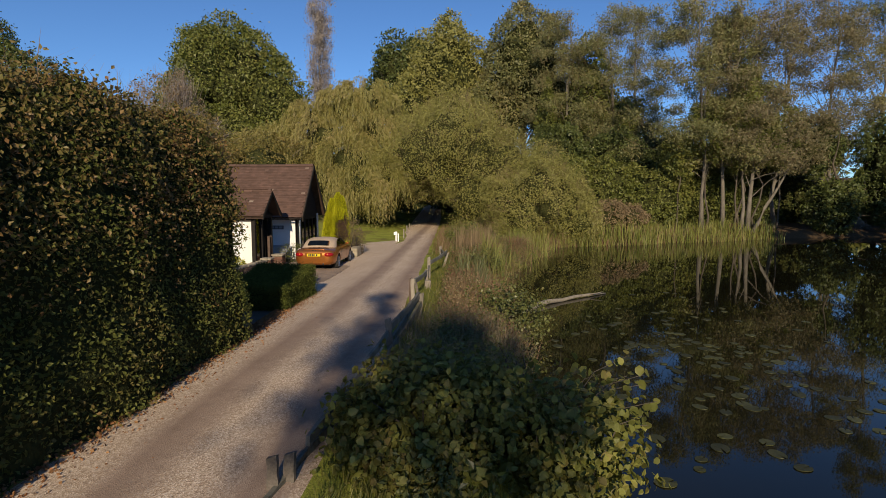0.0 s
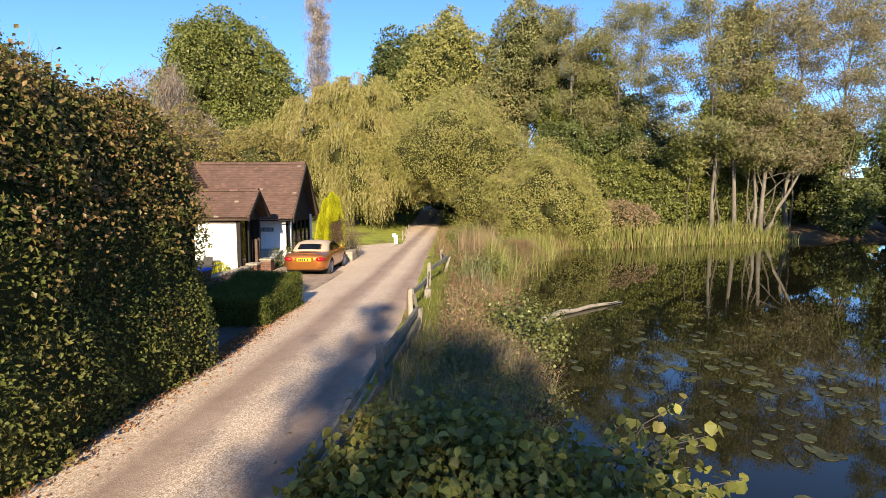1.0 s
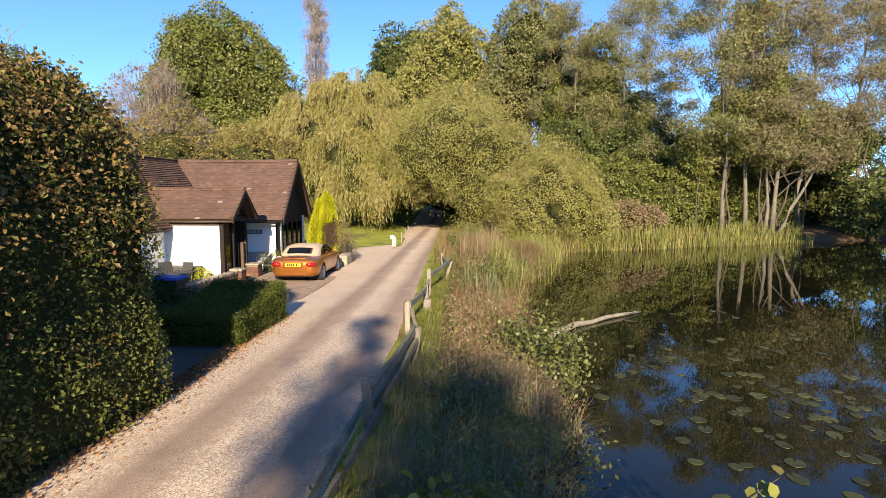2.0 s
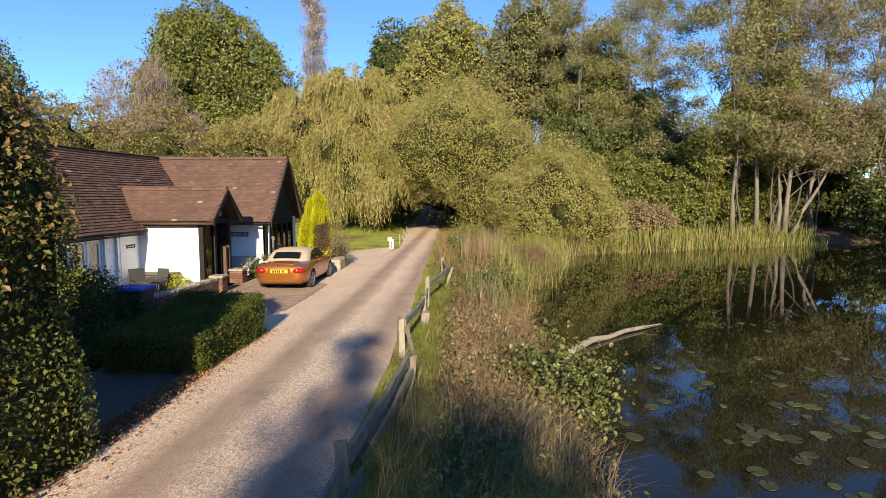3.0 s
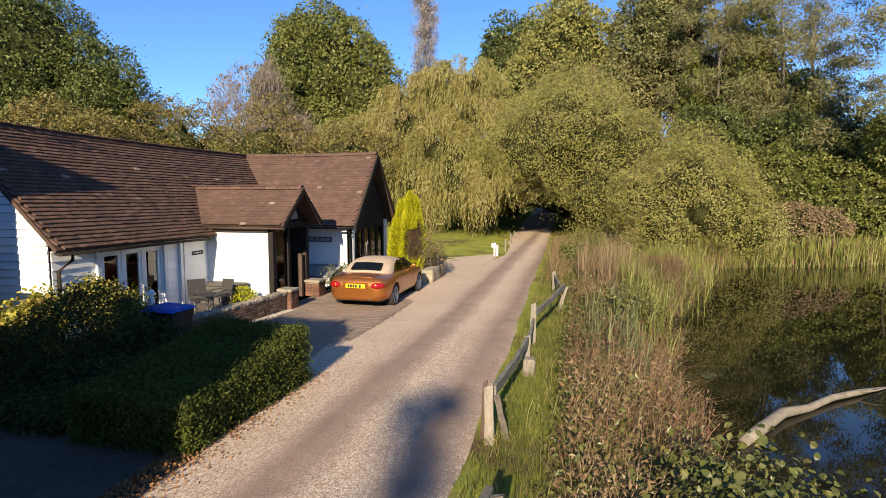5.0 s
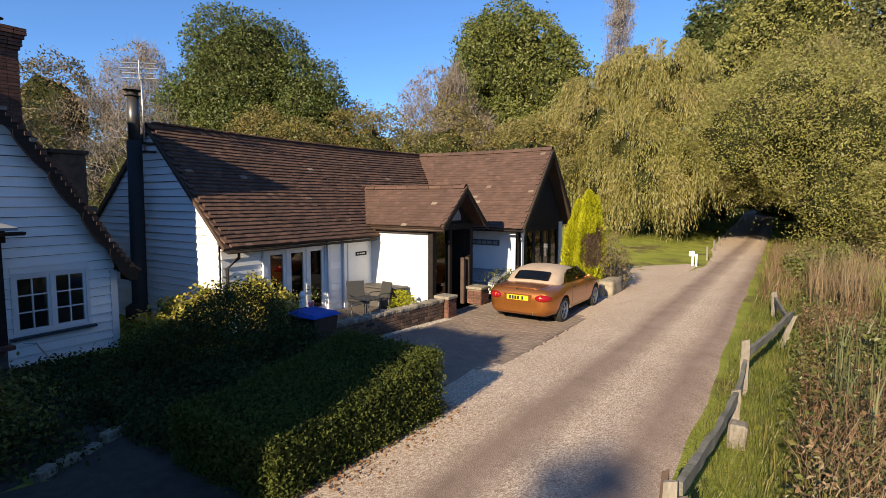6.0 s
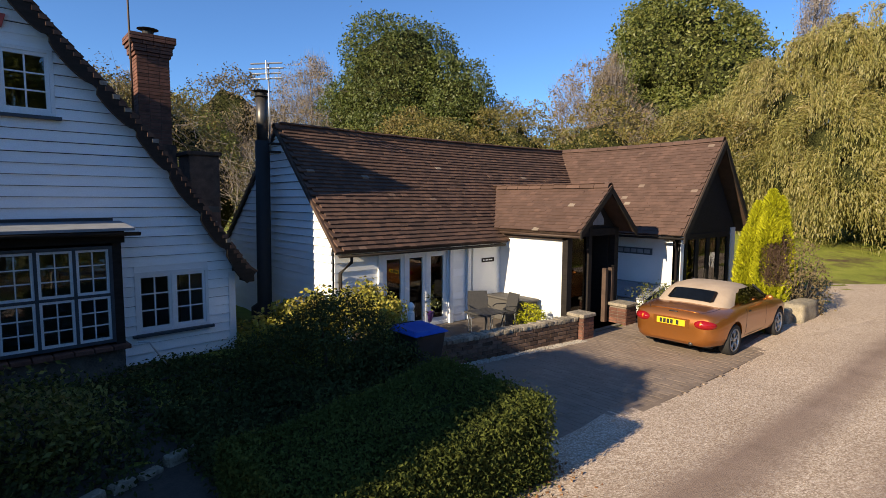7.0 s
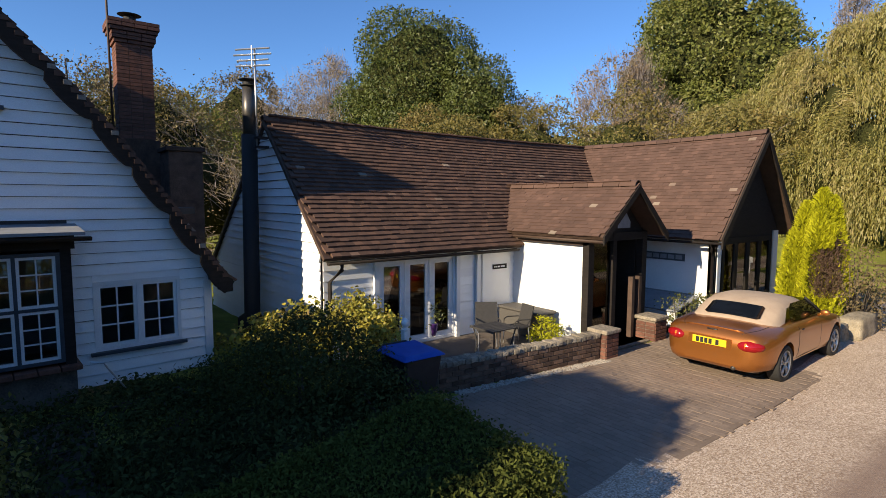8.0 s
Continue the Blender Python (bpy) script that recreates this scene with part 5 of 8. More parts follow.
# ---- hedges ----
def hedge(name, label, x0, x1, y0, y1, z1, n, size, leaf, seed, top_leaf=None, n_top=0, bulge=0.12, round_top=0.3, category="hedge", z0=None, batter=0.0, slope=0.0, ease=0.0):
    """A clipped hedge: an uneven dark inner mass for the shade within, and a skin of single leaves over its sides and
    top.
    """
    rng = np.random.default_rng(seed)
    root = thing(name, ((x0 + x1) / 2, (y0 + y1) / 2, float(land_z((x0 + x1) / 2, (y0 + y1) / 2))), label, category)
    base = root.location[2] - 0.05 if z0 is None else z0
    hx, hy, hz = (x1 - x0) / 2, (y1 - y0) / 2, (z1 - base)
    cx, cy = (x0 + x1) / 2, (y0 + y1) / 2

    def skin(k, lift):
        """k points on sides and top of the box, with a swelling that drifts along it."""
        areas = np.array([2 * hy * hz, 2 * hy * hz, 2 * hx * hz, 2 * hx * hz, 4 * hx * hy])
        w = rng.choice(5, size=k, p=areas / areas.sum())
        a, b = rng.random(k) * 2 - 1, rng.random(k)
        p = np.zeros((k, 3))
        nrm = np.zeros((k, 3))
        for i, (ax, s) in enumerate((("x", 1), ("x", -1), ("y", 1), ("y", -1))):
            q = w == i
            if ax == "x":
                p[q] = np.stack([np.full(q.sum(), s * hx), a[q] * hy, b[q] * hz], 1)
                nrm[q] = (s, 0, 0)
            else:
                p[q] = np.stack([a[q] * hx, np.full(q.sum(), s * hy), b[q] * hz], 1)
                nrm[q] = (0, s, 0)
        q = w == 4
        p[q] = np.stack([a[q] * hx, (b[q] * 2 - 1) * hy, np.full(q.sum(), hz)], 1)
        nrm[q] = (0, 0, 1)
        return round_off(p), nrm

    def round_off(p):
        t = np.clip((p[:, 2] - (hz - round_top)) / max(round_top, 1e-3), 0, 1)
        k = 1 - (1 - np.sqrt(np.maximum(0, 1 - 0.75 * t ** 2))) * round_top / np.minimum(hx, hy).clip(0.3)
        p = p.copy()
        p[:, 0] *= k
        p[:, 1] = np.sign(p[:, 1]) * np.minimum(np.abs(p[:, 1]), hy - (1 - k) * hx)
        sw = bulge * (np.sin(p[:, 1] * 2.1 + seed) + np.sin(p[:, 1] * 5.3 + p[:, 2] * 2.7) * 0.5 + np.sin(p[:, 2] * 3.9 + p[:, 0] * 3) * 0.5)
        p[:, 0] += np.sign(p[:, 0]) * sw * 0.7 * np.minimum(1, np.abs(p[:, 0]) / hx)
        p[:, 2] += sw * (p[:, 2] > hz * 0.7)
        p[:, 2] *= (1 - slope * (1 - p[:, 1] / hy) / 2) * (1 - ease * np.clip((p[:, 1] - hy + 3.2) / 3.2, 0, 1) ** 2)
        p[:, 0] -= batter * np.clip(p[:, 2] / hz, 0, 1) * np.clip(p[:, 0] / hx, 0, 1)
        return p + (cx, cy, base)

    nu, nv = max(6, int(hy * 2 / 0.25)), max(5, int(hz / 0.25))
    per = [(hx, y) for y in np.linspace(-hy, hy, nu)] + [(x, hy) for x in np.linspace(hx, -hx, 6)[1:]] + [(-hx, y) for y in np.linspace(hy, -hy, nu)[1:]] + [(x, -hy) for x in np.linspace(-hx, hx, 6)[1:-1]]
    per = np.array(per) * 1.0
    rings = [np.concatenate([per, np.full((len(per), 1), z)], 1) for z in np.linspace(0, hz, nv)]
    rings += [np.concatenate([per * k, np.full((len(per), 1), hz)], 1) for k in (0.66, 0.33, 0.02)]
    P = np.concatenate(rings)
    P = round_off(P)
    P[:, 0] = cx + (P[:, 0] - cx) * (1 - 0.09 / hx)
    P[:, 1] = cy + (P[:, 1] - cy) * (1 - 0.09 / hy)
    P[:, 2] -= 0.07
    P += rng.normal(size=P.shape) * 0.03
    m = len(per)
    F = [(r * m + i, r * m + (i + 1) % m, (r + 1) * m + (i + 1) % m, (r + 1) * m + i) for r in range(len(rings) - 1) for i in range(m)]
    mesh_np("inner_shade_hull", P, F, CORE, root, smooth=True)
    p, nr = skin(n, 0)
    p = p - nr * (rng.random((n, 1)) ** 2) * 0.14 + nr * rng.normal(size=(n, 1)) * 0.035
    v, f = leaf_arrays(rng, p, size, np.tile([0, 0, -1.0], (n, 1)), 0.25, 0.62, face=unit(nr + np.array([0, 0, 0.25])), face_w=0.4, form="diamond" if top_leaf else "chip")
    mesh_np("foliage", v, f, leaf, root)
    if top_leaf:
        p, nr = skin(n_top * 3, 0)
        hgt = (p[:, 2] - base) / hz
        keep = rng.random(len(p)) < np.clip((hgt - 0.42) * 1.9, 0, 1)
        p, nr = p[keep], nr[keep]
        p = p + nr * np.abs(rng.normal(size=(len(p), 1))) * 0.10
        v, f = leaf_arrays(rng, p, size * 1.15, None, 0, 0.65, face=unit(nr + np.array([0, 0, 0.3])), face_w=0.4)
        mesh_np("crown_growth", v, f, top_leaf, root)
        # ragged heads standing out from the face and top
        q, nr = skin(1700, 0)
        keep = rng.random(len(q)) < np.clip((q[:, 2] - base) / hz * 1.1 - 0.1, 0.12, 1)
        q, nr = q[keep], nr[keep]
        k = np.repeat(np.arange(len(q)), 24)
        rad = rng.uniform(0.08, 0.2, (len(q), 1))[k]
        off = np.clip(rng.normal(size=(len(k), 3)), -1.6, 1.6)
        p = q[k] + nr[k] * 0.06 + off * rad * 0.7
        v, f = leaf_arrays(rng, p, size, None, 0, 0.62, face=unit(unit(off) + nr[k]), face_w=0.5)
        half = len(v) // 2 - (len(v) // 2) % 4
        mesh_np("ragged_growth", v[:half], f[:half // 4], leaf, root)
        mesh_np("ragged_top_growth", v[half:], f[half // 4:] - half, top_leaf, root)
    return root


tall = hedge("tall_hedge", "tall overgrown mixed hedge turning brown along its top", -6.8, -4.0, 0.0, 9.9, 4.42, 95000, 0.054, L_HEDGE, 11, L_HEDGE_TOP, 28000, 0.11, 0.9, batter=0.42, slope=0.2, ease=0.10)
rngH = np.random.default_rng(77)
sp = np.stack([rngH.uniform(-6.2, -4.6, 420), rngH.uniform(-2, 8.9, 420), rngH.uniform(3.8, 4.15, 420)], 1)
v1, f1 = blades(rngH, sp, 0.6, 0.010, 0.7, 0.2)
lp = np.repeat(sp, 14, 0)
lp = lp + rngH.normal(size=lp.shape) * (0.11, 0.11, 0.0) + np.stack([np.zeros(len(lp)), np.zeros(len(lp)), rngH.uniform(0.0, 0.5, len(lp)) * np.repeat(rngH.uniform(0.3, 1.2, len(sp)), 14)], 1)
v2, f2 = leaf_arrays(rngH, lp, 0.065, None, 0, 0.7)
mesh_np("bramble_shoots", v1, f1, L_BROWN, tall, kind="stuff")
mesh_np("shoot_leaves", v2, f2, L_HEDGE_TOP, tall, kind="stuff")

hedge("box_hedge", "low clipped box hedge with a flat top beside the drive", -5.75, -4.2, 12.55, 15.15, 0.98, 64000, 0.034, L_BOX, 12, None, 0, 0.03, 0.08, slope=0.26)
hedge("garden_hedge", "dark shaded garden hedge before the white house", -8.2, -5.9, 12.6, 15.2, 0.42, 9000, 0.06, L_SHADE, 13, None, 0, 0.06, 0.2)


def shrub(name, label, at, r, n, size, leaf, seed, flat=0.8, per=18, spread=0.16, category="shrub", aspect=0.6, stems=8, blobs=None, group="", form="diamond"):
    rng = np.random.default_rng(seed)
    at = np.array([at[0], at[1], float(land_z(at[0], at[1])) if len(at) == 2 else at[2]])
    b = blobs or [(0, 0, r * flat * 0.75, r, r, r * flat), (r * 0.45, r * 0.3, r * flat * 0.6, r * 0.6, r * 0.6, r * flat * 0.7), (-r * 0.4, -r * 0.35, r * flat * 0.65, r * 0.65, r * 0.6, r * flat * 0.75)]
    b = np.asarray(b, float)
    b[:, :3] += at
    root = thing(name, tuple(at), label, category, group)
    (v, f), c = crown(rng, b, n, size, per, spread, 0.55, aspect, form=form)
    bm = bmesh.new()
    for p in c[rng.choice(len(c), size=min(stems, len(c)), replace=False)]:
        s = at + rng.normal(size=3) * (0.08, 0.08, 0)
        s[2] = at[2] - 0.05
        tube(bm, [s, s * 0.5 + p * 0.5 + rng.normal(size=3) * 0.05, p], [0.022, 0.015, 0.006], 5, False)
    part("stemwork", bm, BARK, root, smooth=True)
    mesh_np("foliage", v, f, leaf, root)
    return root


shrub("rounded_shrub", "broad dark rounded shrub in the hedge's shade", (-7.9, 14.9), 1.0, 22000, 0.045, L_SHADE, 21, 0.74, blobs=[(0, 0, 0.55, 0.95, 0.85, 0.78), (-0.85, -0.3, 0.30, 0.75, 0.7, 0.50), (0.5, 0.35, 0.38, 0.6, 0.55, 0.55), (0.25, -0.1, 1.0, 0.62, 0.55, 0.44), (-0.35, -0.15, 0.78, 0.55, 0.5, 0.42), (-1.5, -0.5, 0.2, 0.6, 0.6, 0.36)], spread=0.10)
shrub("hydrangea", "yellow-leaved hydrangea catching the sun before the cottage", (-10.0, 15.2), 0.64, 4200, 0.085, L_YELLOW, 22, 0.93, spread=0.10, form="round", aspect=0.8, blobs=[(0, 0, 0.42, 0.55, 0.5, 0.46), (0.30, 0.4, 0.62, 0.36, 0.36, 0.42), (-0.35, -0.1, 0.3, 0.4, 0.4, 0.36), (-0.8, -0.4, 0.2, 0.36, 0.36, 0.3)])
shrub("hydrangea", "yellow and brown twiggy shrub before the french doors", (-9.3, 16.25), 0.72, 4600, 0.06, L_YELLOW, 26, 0.9, spread=0.10, stems=90, form="round", aspect=0.7, blobs=[(0.0, 0, 0.80, 0.40, 0.38, 0.44), (0.4, 0.1, 0.68, 0.40, 0.38, 0.42), (0.75, 0.05, 0.60, 0.34, 0.32, 0.36)])
shrub("front_bush", "soft green leafy shrub in the shaded garden", (-7.6, 11.35), 0.72, 5200, 0.06, L_BANK, 23, 0.68)
shrub("patio_shrub", "small golden evergreen shrub on the patio", (-8.45, 19.85), 0.27, 2600, 0.04, L_CONIFER, 24, 1.35, spread=0.04, stems=4)
shrub("wall_shrub", "slender green shrub against the white wall", (-7.45, 23.2), 0.45, 900, 0.06, L_BRAMBLE, 25, 1.3, spread=0.12, stems=6)

# golden conifer with a dead brown flank
rngC = np.random.default_rng(31)
conifer = thing("golden_conifer", (-6.05, 26.2, 0.08), "conical golden conifer with a dead brown patch", "conifer")


def cone_points(rng, n, r, h):
    z = rng.random(n) ** 0.85
    a = rng.random(n) * math.tau
    rr = r * (1 - z ** 2.7) ** 0.62 * (0.84 + 0.13 * np.sin(a * 4 + z * 5) + 0.07 * np.sin(a * 9 - z * 16)) * (0.75 + 0.25 * rng.random(n)) * np.clip(0.72 + z * 1.6, 0, 1)
    p = np.stack([rr * np.cos(a), rr * np.sin(a), 0.1 + z * h], 1)
    u = unit(np.stack([np.cos(a), np.sin(a), np.full(n, 1.1)], 1))
    return p, u


spires = [(0, 0, 0.52, 2.95, 8000), (0.18, 0.08, 0.42, 2.78, 6500), (-0.28, -0.12, 0.42, 2.66, 6500), (0.05, -0.32, 0.42, 2.5, 6000), (-0.12, 0.34, 0.42, 2.45, 4500), (0.26, -0.26, 0.34, 2.15, 4500), (-0.44, -0.26, 0.36, 2.05, 4500), (0.28, 0.25, 0.32, 2.0, 3000), (-0.46, 0.15, 0.32, 1.7, 2500)]
made = [cone_points(rngC, n, r, h) for _, _, r, h, n in spires]
p = np.concatenate([q[0] + (dx, dy, 0) for q, (dx, dy, _, _, _) in zip(made, spires)])
u = np.concatenate([q[1] for q in made])
wave = 0.12 * np.sin(p[:, 2] * 9) + 0.10 * np.sin(p[:, 0] * 13)
dead = ((p[:, 0] - 0.38) ** 2 / 0.20 + (p[:, 1] + 0.52) ** 2 / 0.25 + (p[:, 2] - 1.22) ** 2 / 0.34) < 1 + wave
dead |= ((p[:, 0] - 0.58) ** 2 / 0.08 + (p[:, 1] + 0.22) ** 2 / 0.1 + (p[:, 2] - 1.75) ** 2 / 0.45) < 1 + wave
dead ^= rngC.random(len(p)) < 0.015
base = np.array(conifer.location)
v, f = leaf_arrays(rngC, p[~dead] + base, 0.10, u[~dead], 0.72, 0.36, form="chip")
mesh_np("live_sprays", v, f, L_CONIFER, conifer)
v, f = leaf_arrays(rngC, p[dead] * (0.93, 0.93, 1) + base, 0.06, u[dead], 0.6, 0.3)
mesh_np("dead_sprays", v, f, L_DEAD, conifer, "brown dead sprays")
bm = bmesh.new()
tube(bm, [tuple(base - (0, 0, 0.1)), tuple(base + (0, 0, 2.5))], [0.09, 0.02], 8)
part("trunk", bm, BARK, conifer)


# ---- trees ----
tree("oak_tree", (-25.5, 60, 0.3), [(0, 0, 15.5, 6.2, 6, 6.6), (-5, 1, 12, 4.2, 4, 4.6), (5, -1, 12.5, 4.3, 4, 5), (1, -2, 9, 6.8, 5.5, 4), (-2.5, 0, 18, 3.8, 3.6, 3.6)], 34000, 0.34, L_OAK, "large rounded oak with green autumn foliage", trunk=0.55, seed=101, spread=0.75, mass=0.56)
tree("oak_tree", (-34.3, 35.4, 0.2), [(-0.4, 0, 11.3, 4.9, 4.6, 5.4), (-4, -1, 9.2, 3.8, 3.4, 4.2), (3.6, 1.8, 8.6, 3.8, 3.4, 4.2), (5.4, 2.6, 6.0, 2.3, 2.3, 2.6), (0, 0, 7, 5.6, 4.8, 3.6)], 54000, 0.22, L_OAK_DEEP, "large dark green oak standing behind the cottage", trunk=0.5, seed=102, spread=0.6, mass=0.56)
tree("poplar_tree", (-23.0, 88, 0.5), [(0, 0, 17, 2.0, 2.0, 13), (0.2, 0, 29, 1.9, 1.9, 11)], 4200, 0.30, L_TWIG, "tall narrow poplar, nearly bare", trunk=0.35, seed=103, spread=0.5, limb=40, droop=-1.5, twigs=9000, lump=0, shell=0.9)
tree("pine_tree", (-9, 78, 0.5), [(0, 0, 18, 5.0, 5, 7), (-3.5, 0, 15, 3.2, 3.5, 4), (3.5, 0, 20, 3.5, 3.5, 5)], 14000, 0.45, L_DARK, "dark green pine above the lane", trunk=0.5, seed=104, spread=0.7, mass=0.56)
tree("autumn_tree", (-1.5, 68, 0.5), [(0, 0, 17, 5.6, 5.5, 7.2), (4, -1, 13, 4.6, 4.5, 5), (-3.5, 0, 14, 4, 4, 5)], 24000, 0.34, L_SALLOW, "yellow-green tree rising behind the lane", trunk=0.5, seed=105, spread=0.7, mass=0.56)
tree("autumn_tree", (7.5, 66, 0.5), [(0, 0, 18, 5.2, 5, 7.5), (3.5, -1, 12, 4.4, 4.5, 5.6), (-3, 0, 12.5, 4.2, 4, 6)], 24000, 0.34, L_ALDER, "golden brown autumn tree behind the pond", trunk=0.5, seed=106, spread=0.7, mass=0.56)
tree("ivy_tree", (13.5, 60, 0.4), [(0, 0, 11, 3.4, 3.4, 9), (2.4, -1, 8.5, 3.2, 3, 6), (-2.5, -1, 6.5, 3, 3, 5)], 15000, 0.36, L_OAK, "tree clad in bright green ivy", trunk=0.4, seed=107, spread=0.55, mass=0.56)
tree("ivy_tree", (8.8, 58, 0.4), [(0, 0, 8, 1.2, 1.2, 6.5), (0.9, 0, 5, 1.4, 1.2, 4)], 4500, 0.3, L_OAK, "slim trunk wrapped in bright green ivy", trunk=0.3, seed=109, spread=0.4, mass=0.56)
tree("dark_tree", (17, 62, 0.4), [(0, 0, 8, 4.5, 4, 6), (4, 0, 6, 4, 4, 5)], 9000, 0.42, L_DARK, "dark evergreen behind the pond", trunk=0.4, seed=108, spread=0.6, mass=0.56)

# willow: tiers of hanging tassels over dark hulls that stand for shade
rngW = np.random.default_rng(120)
wat = np.array([-10.6, 47.2, 0.5])
willow = thing("weeping_willow", tuple(wat), "weeping willow with long golden hanging branches in tiers", "willow")
TIERS = [(-8.4, 47.6, 11.0, 2.3, 2.3, 2.2, 0.7, 1.9), (-10.4, 47.4, 10.4, 2.0, 2.2, 1.9, 0.7, 1.9), (-13.3, 47.0, 9.5, 1.6, 1.8, 1.8, 0.8, 2.4),
         (-16.0, 46.6, 7.5, 2.4, 2.2, 1.8, 0.9, 2.8), (-18.5, 47.0, 6.4, 1.5, 1.8, 1.3, 1.2, 3.0), (-11.6, 45.9, 7.7, 3.2, 2.4, 2.3, 1.0, 2.8),
         (-7.2, 46.2, 8.3, 1.9, 2.2, 2.1, 1.0, 2.6), (-9.3, 44.7, 5.8, 3.3, 2.2, 2.3, 1.6, 4.0), (-6.3, 44.6, 4.8, 1.6, 2.0, 2.0, 1.6, 3.4),
         (-13.6, 45.0, 5.5, 2.6, 2.0, 2.0, 1.8, 3.8), (-17.0, 45.6, 4.9, 2.4, 2.0, 2.0, 1.8, 3.4),
         (-11.6, 43.4, 4.0, 2.2, 1.4, 1.7, 2.2, 4.2), (-8.4, 43.2, 3.9, 1.9, 1.3, 1.6, 1.8, 3.8), (-14.6, 43.8, 3.8, 2.0, 1.4, 1.6, 2.2, 4.0)]
strands, turns, drops = [], [], []
for x, y, z, rx, ry, rz, l0, l1 in TIERS:
    k = int(11 * (rx + ry))
    a, h = rngW.uniform(0, math.tau, k), rngW.uniform(-0.25, 1.0, k)
    r = np.sqrt(np.maximum(0, 1 - h * h))
    d = np.stack([np.cos(a) * r, np.sin(a) * r, h], 1)
    top = np.array([x, y, z]) + d * (rx, ry, rz) * rngW.uniform(0.86, 1.08, (k, 1))
    top, d = np.repeat(top, 13, 0), np.repeat(d, 13, 0)
    strands.append(top + rngW.normal(size=top.shape) * (0.26, 0.26, 0.16))
    turns.append(d)
    drops.append(np.repeat(rngW.uniform(l0, l1, k), 13) * rngW.uniform(0.55, 1.15, k * 13))
wc, wu, L = np.concatenate(strands), np.concatenate(turns), np.concatenate(drops)
K = 36
tt = np.linspace(0, 1, K)
sway = rngW.normal(size=(len(wc), 1)) * 0.12
px = wc[:, None, :] + np.stack([wu[:, None, 0] * 0.75 * np.sqrt(tt) + sway * tt, wu[:, None, 1] * 0.75 * np.sqrt(tt) + sway * tt, 0.22 * np.sin(tt * 3.0) - tt[None] ** 1.2 * L[:, None]], -1) + rngW.normal(size=(len(wc), K, 3)) * (0.06, 0.06, 0.05)
hang = np.tile(np.clip(tt * 1.6, 0.15, 0.85), len(wc))[:, None]
px, out = px.reshape(-1, 3), np.repeat(wu * (1, 1, 0.2), K, 0)
aim = unit(out * (1 - hang) + np.array([0, 0, -1.0]) * hang)
low = px[:, 2] > 0.60 + 0.35 * np.sin(px[:, 0] * 2.1)
v, f = leaf_arrays(rngW, px[low], 0.185, aim[low], 0.78, 0.26, 0.4, form="chip")
mesh_np("crown", v, f, L_WILLOW, willow)
limbs(rngW, willow, BARK, wat - (0, 0, 0.3), wat + (0.6, 0, 9.6), 0.5, wc, 26, 0.3)
inner_mass([t[:6] for t in TIERS], 0.46, willow)

# sallows hanging over the lane and the water
tree("sallow_bush", (0.6, 44.5, 0.2), [(-1.8, 0.4, 6.6, 4.0, 4.2, 4.6), (-4.4, 0.8, 6.2, 2.9, 3.4, 3.2), (0.6, -0.6, 5.4, 3.2, 3.4, 4.2), (2.8, -1.6, 4.6, 2.8, 3.0, 3.4), (-3.4, 4.5, 6.2, 4.4, 4, 2.6), (-3.9, -1.2, 5.4, 2.3, 2.0, 2.1), (0.2, -1.8, 2.9, 1.9, 2.2, 3.0), (4.4, -2.6, 3.6, 2.4, 2.6, 3.0), (2.4, -3.0, 2.0, 2.4, 2.0, 2.2), (-1.2, -1.6, 6.6, 2.6, 2.2, 2.4)], 78000, 0.15, L_SALLOW, "huge rounded sallow arching over the lane", "bush", 0.25, 130, stems=[(0, 0, 1), (0.8, 0.5, 2), (0.6, -0.6, -1)], aspect=0.5, mass=0.62, dome=1.0, twigs=3500, twig_mat=L_BROWN)
tree("sallow_bush", (6.0, 38.8, -0.2), [(-1.6, -1.0, 1.6, 2.4, 1.8, 1.9), (2.0, -0.4, 1.4, 2.0, 1.6, 1.7), (-0.6, 0, 3.2, 2.6, 2.4, 2.9), (1.2, 0.4, 2.6, 2.0, 2.2, 2.4), (-2.4, 0.6, 3.0, 2.2, 2.4, 2.5), (0.1, -1.2, 2.4, 1.7, 1.4, 1.8)], 44000, 0.14, L_SALLOW, "grey-green sallow leaning over the pond's edge", "bush", 0.15, 131, stems=[(0, 0, 0.5), (0.4, 0.2, -0.8)], aspect=0.5, mass=0.54, dome=0.8, twigs=2000, twig_mat=L_BROWN)
# trees that close over the lane where it leaves the pond
tree("lane_tree", (-8.4, 54, 0.4), [(0, -5, 3.4, 2.4, 4, 3.4), (0, 3, 3.8, 2.8, 5, 3.8), (0.4, 12, 4.2, 3, 6, 4.5), (3.8, -3.5, 6.2, 3.6, 4.5, 2.8), (4.2, 5, 6.6, 4.0, 5.5, 3.0), (4.4, 14, 6, 4, 6, 4)], 22000, 0.34, L_DARK, "dark tree arching over the lane", trunk=0.3, seed=132, spread=0.55, mass=0.30)
tree("lane_tree", (0.8, 55, 0.4), [(0, -3, 4, 2.2, 4, 4.0), (0, 4, 4.2, 2.4, 5, 4.2), (-0.4, 13, 5, 2.8, 6, 5), (-2.4, 20, 5, 3.5, 5, 5)], 18000, 0.34, L_DARK, "dark tree on the lane's pond side", trunk=0.3, seed=133, spread=0.55, mass=0.30)
tree("lane_tree", (-4.5, 84, 1.5), [(0, 0, 4, 6, 3, 4.5), (-4, 1, 6, 5, 3, 6)], 9000, 0.42, L_OAK, "tree where the lane bends out of sight", trunk=0.3, seed=134, spread=0.55, mass=0.30)

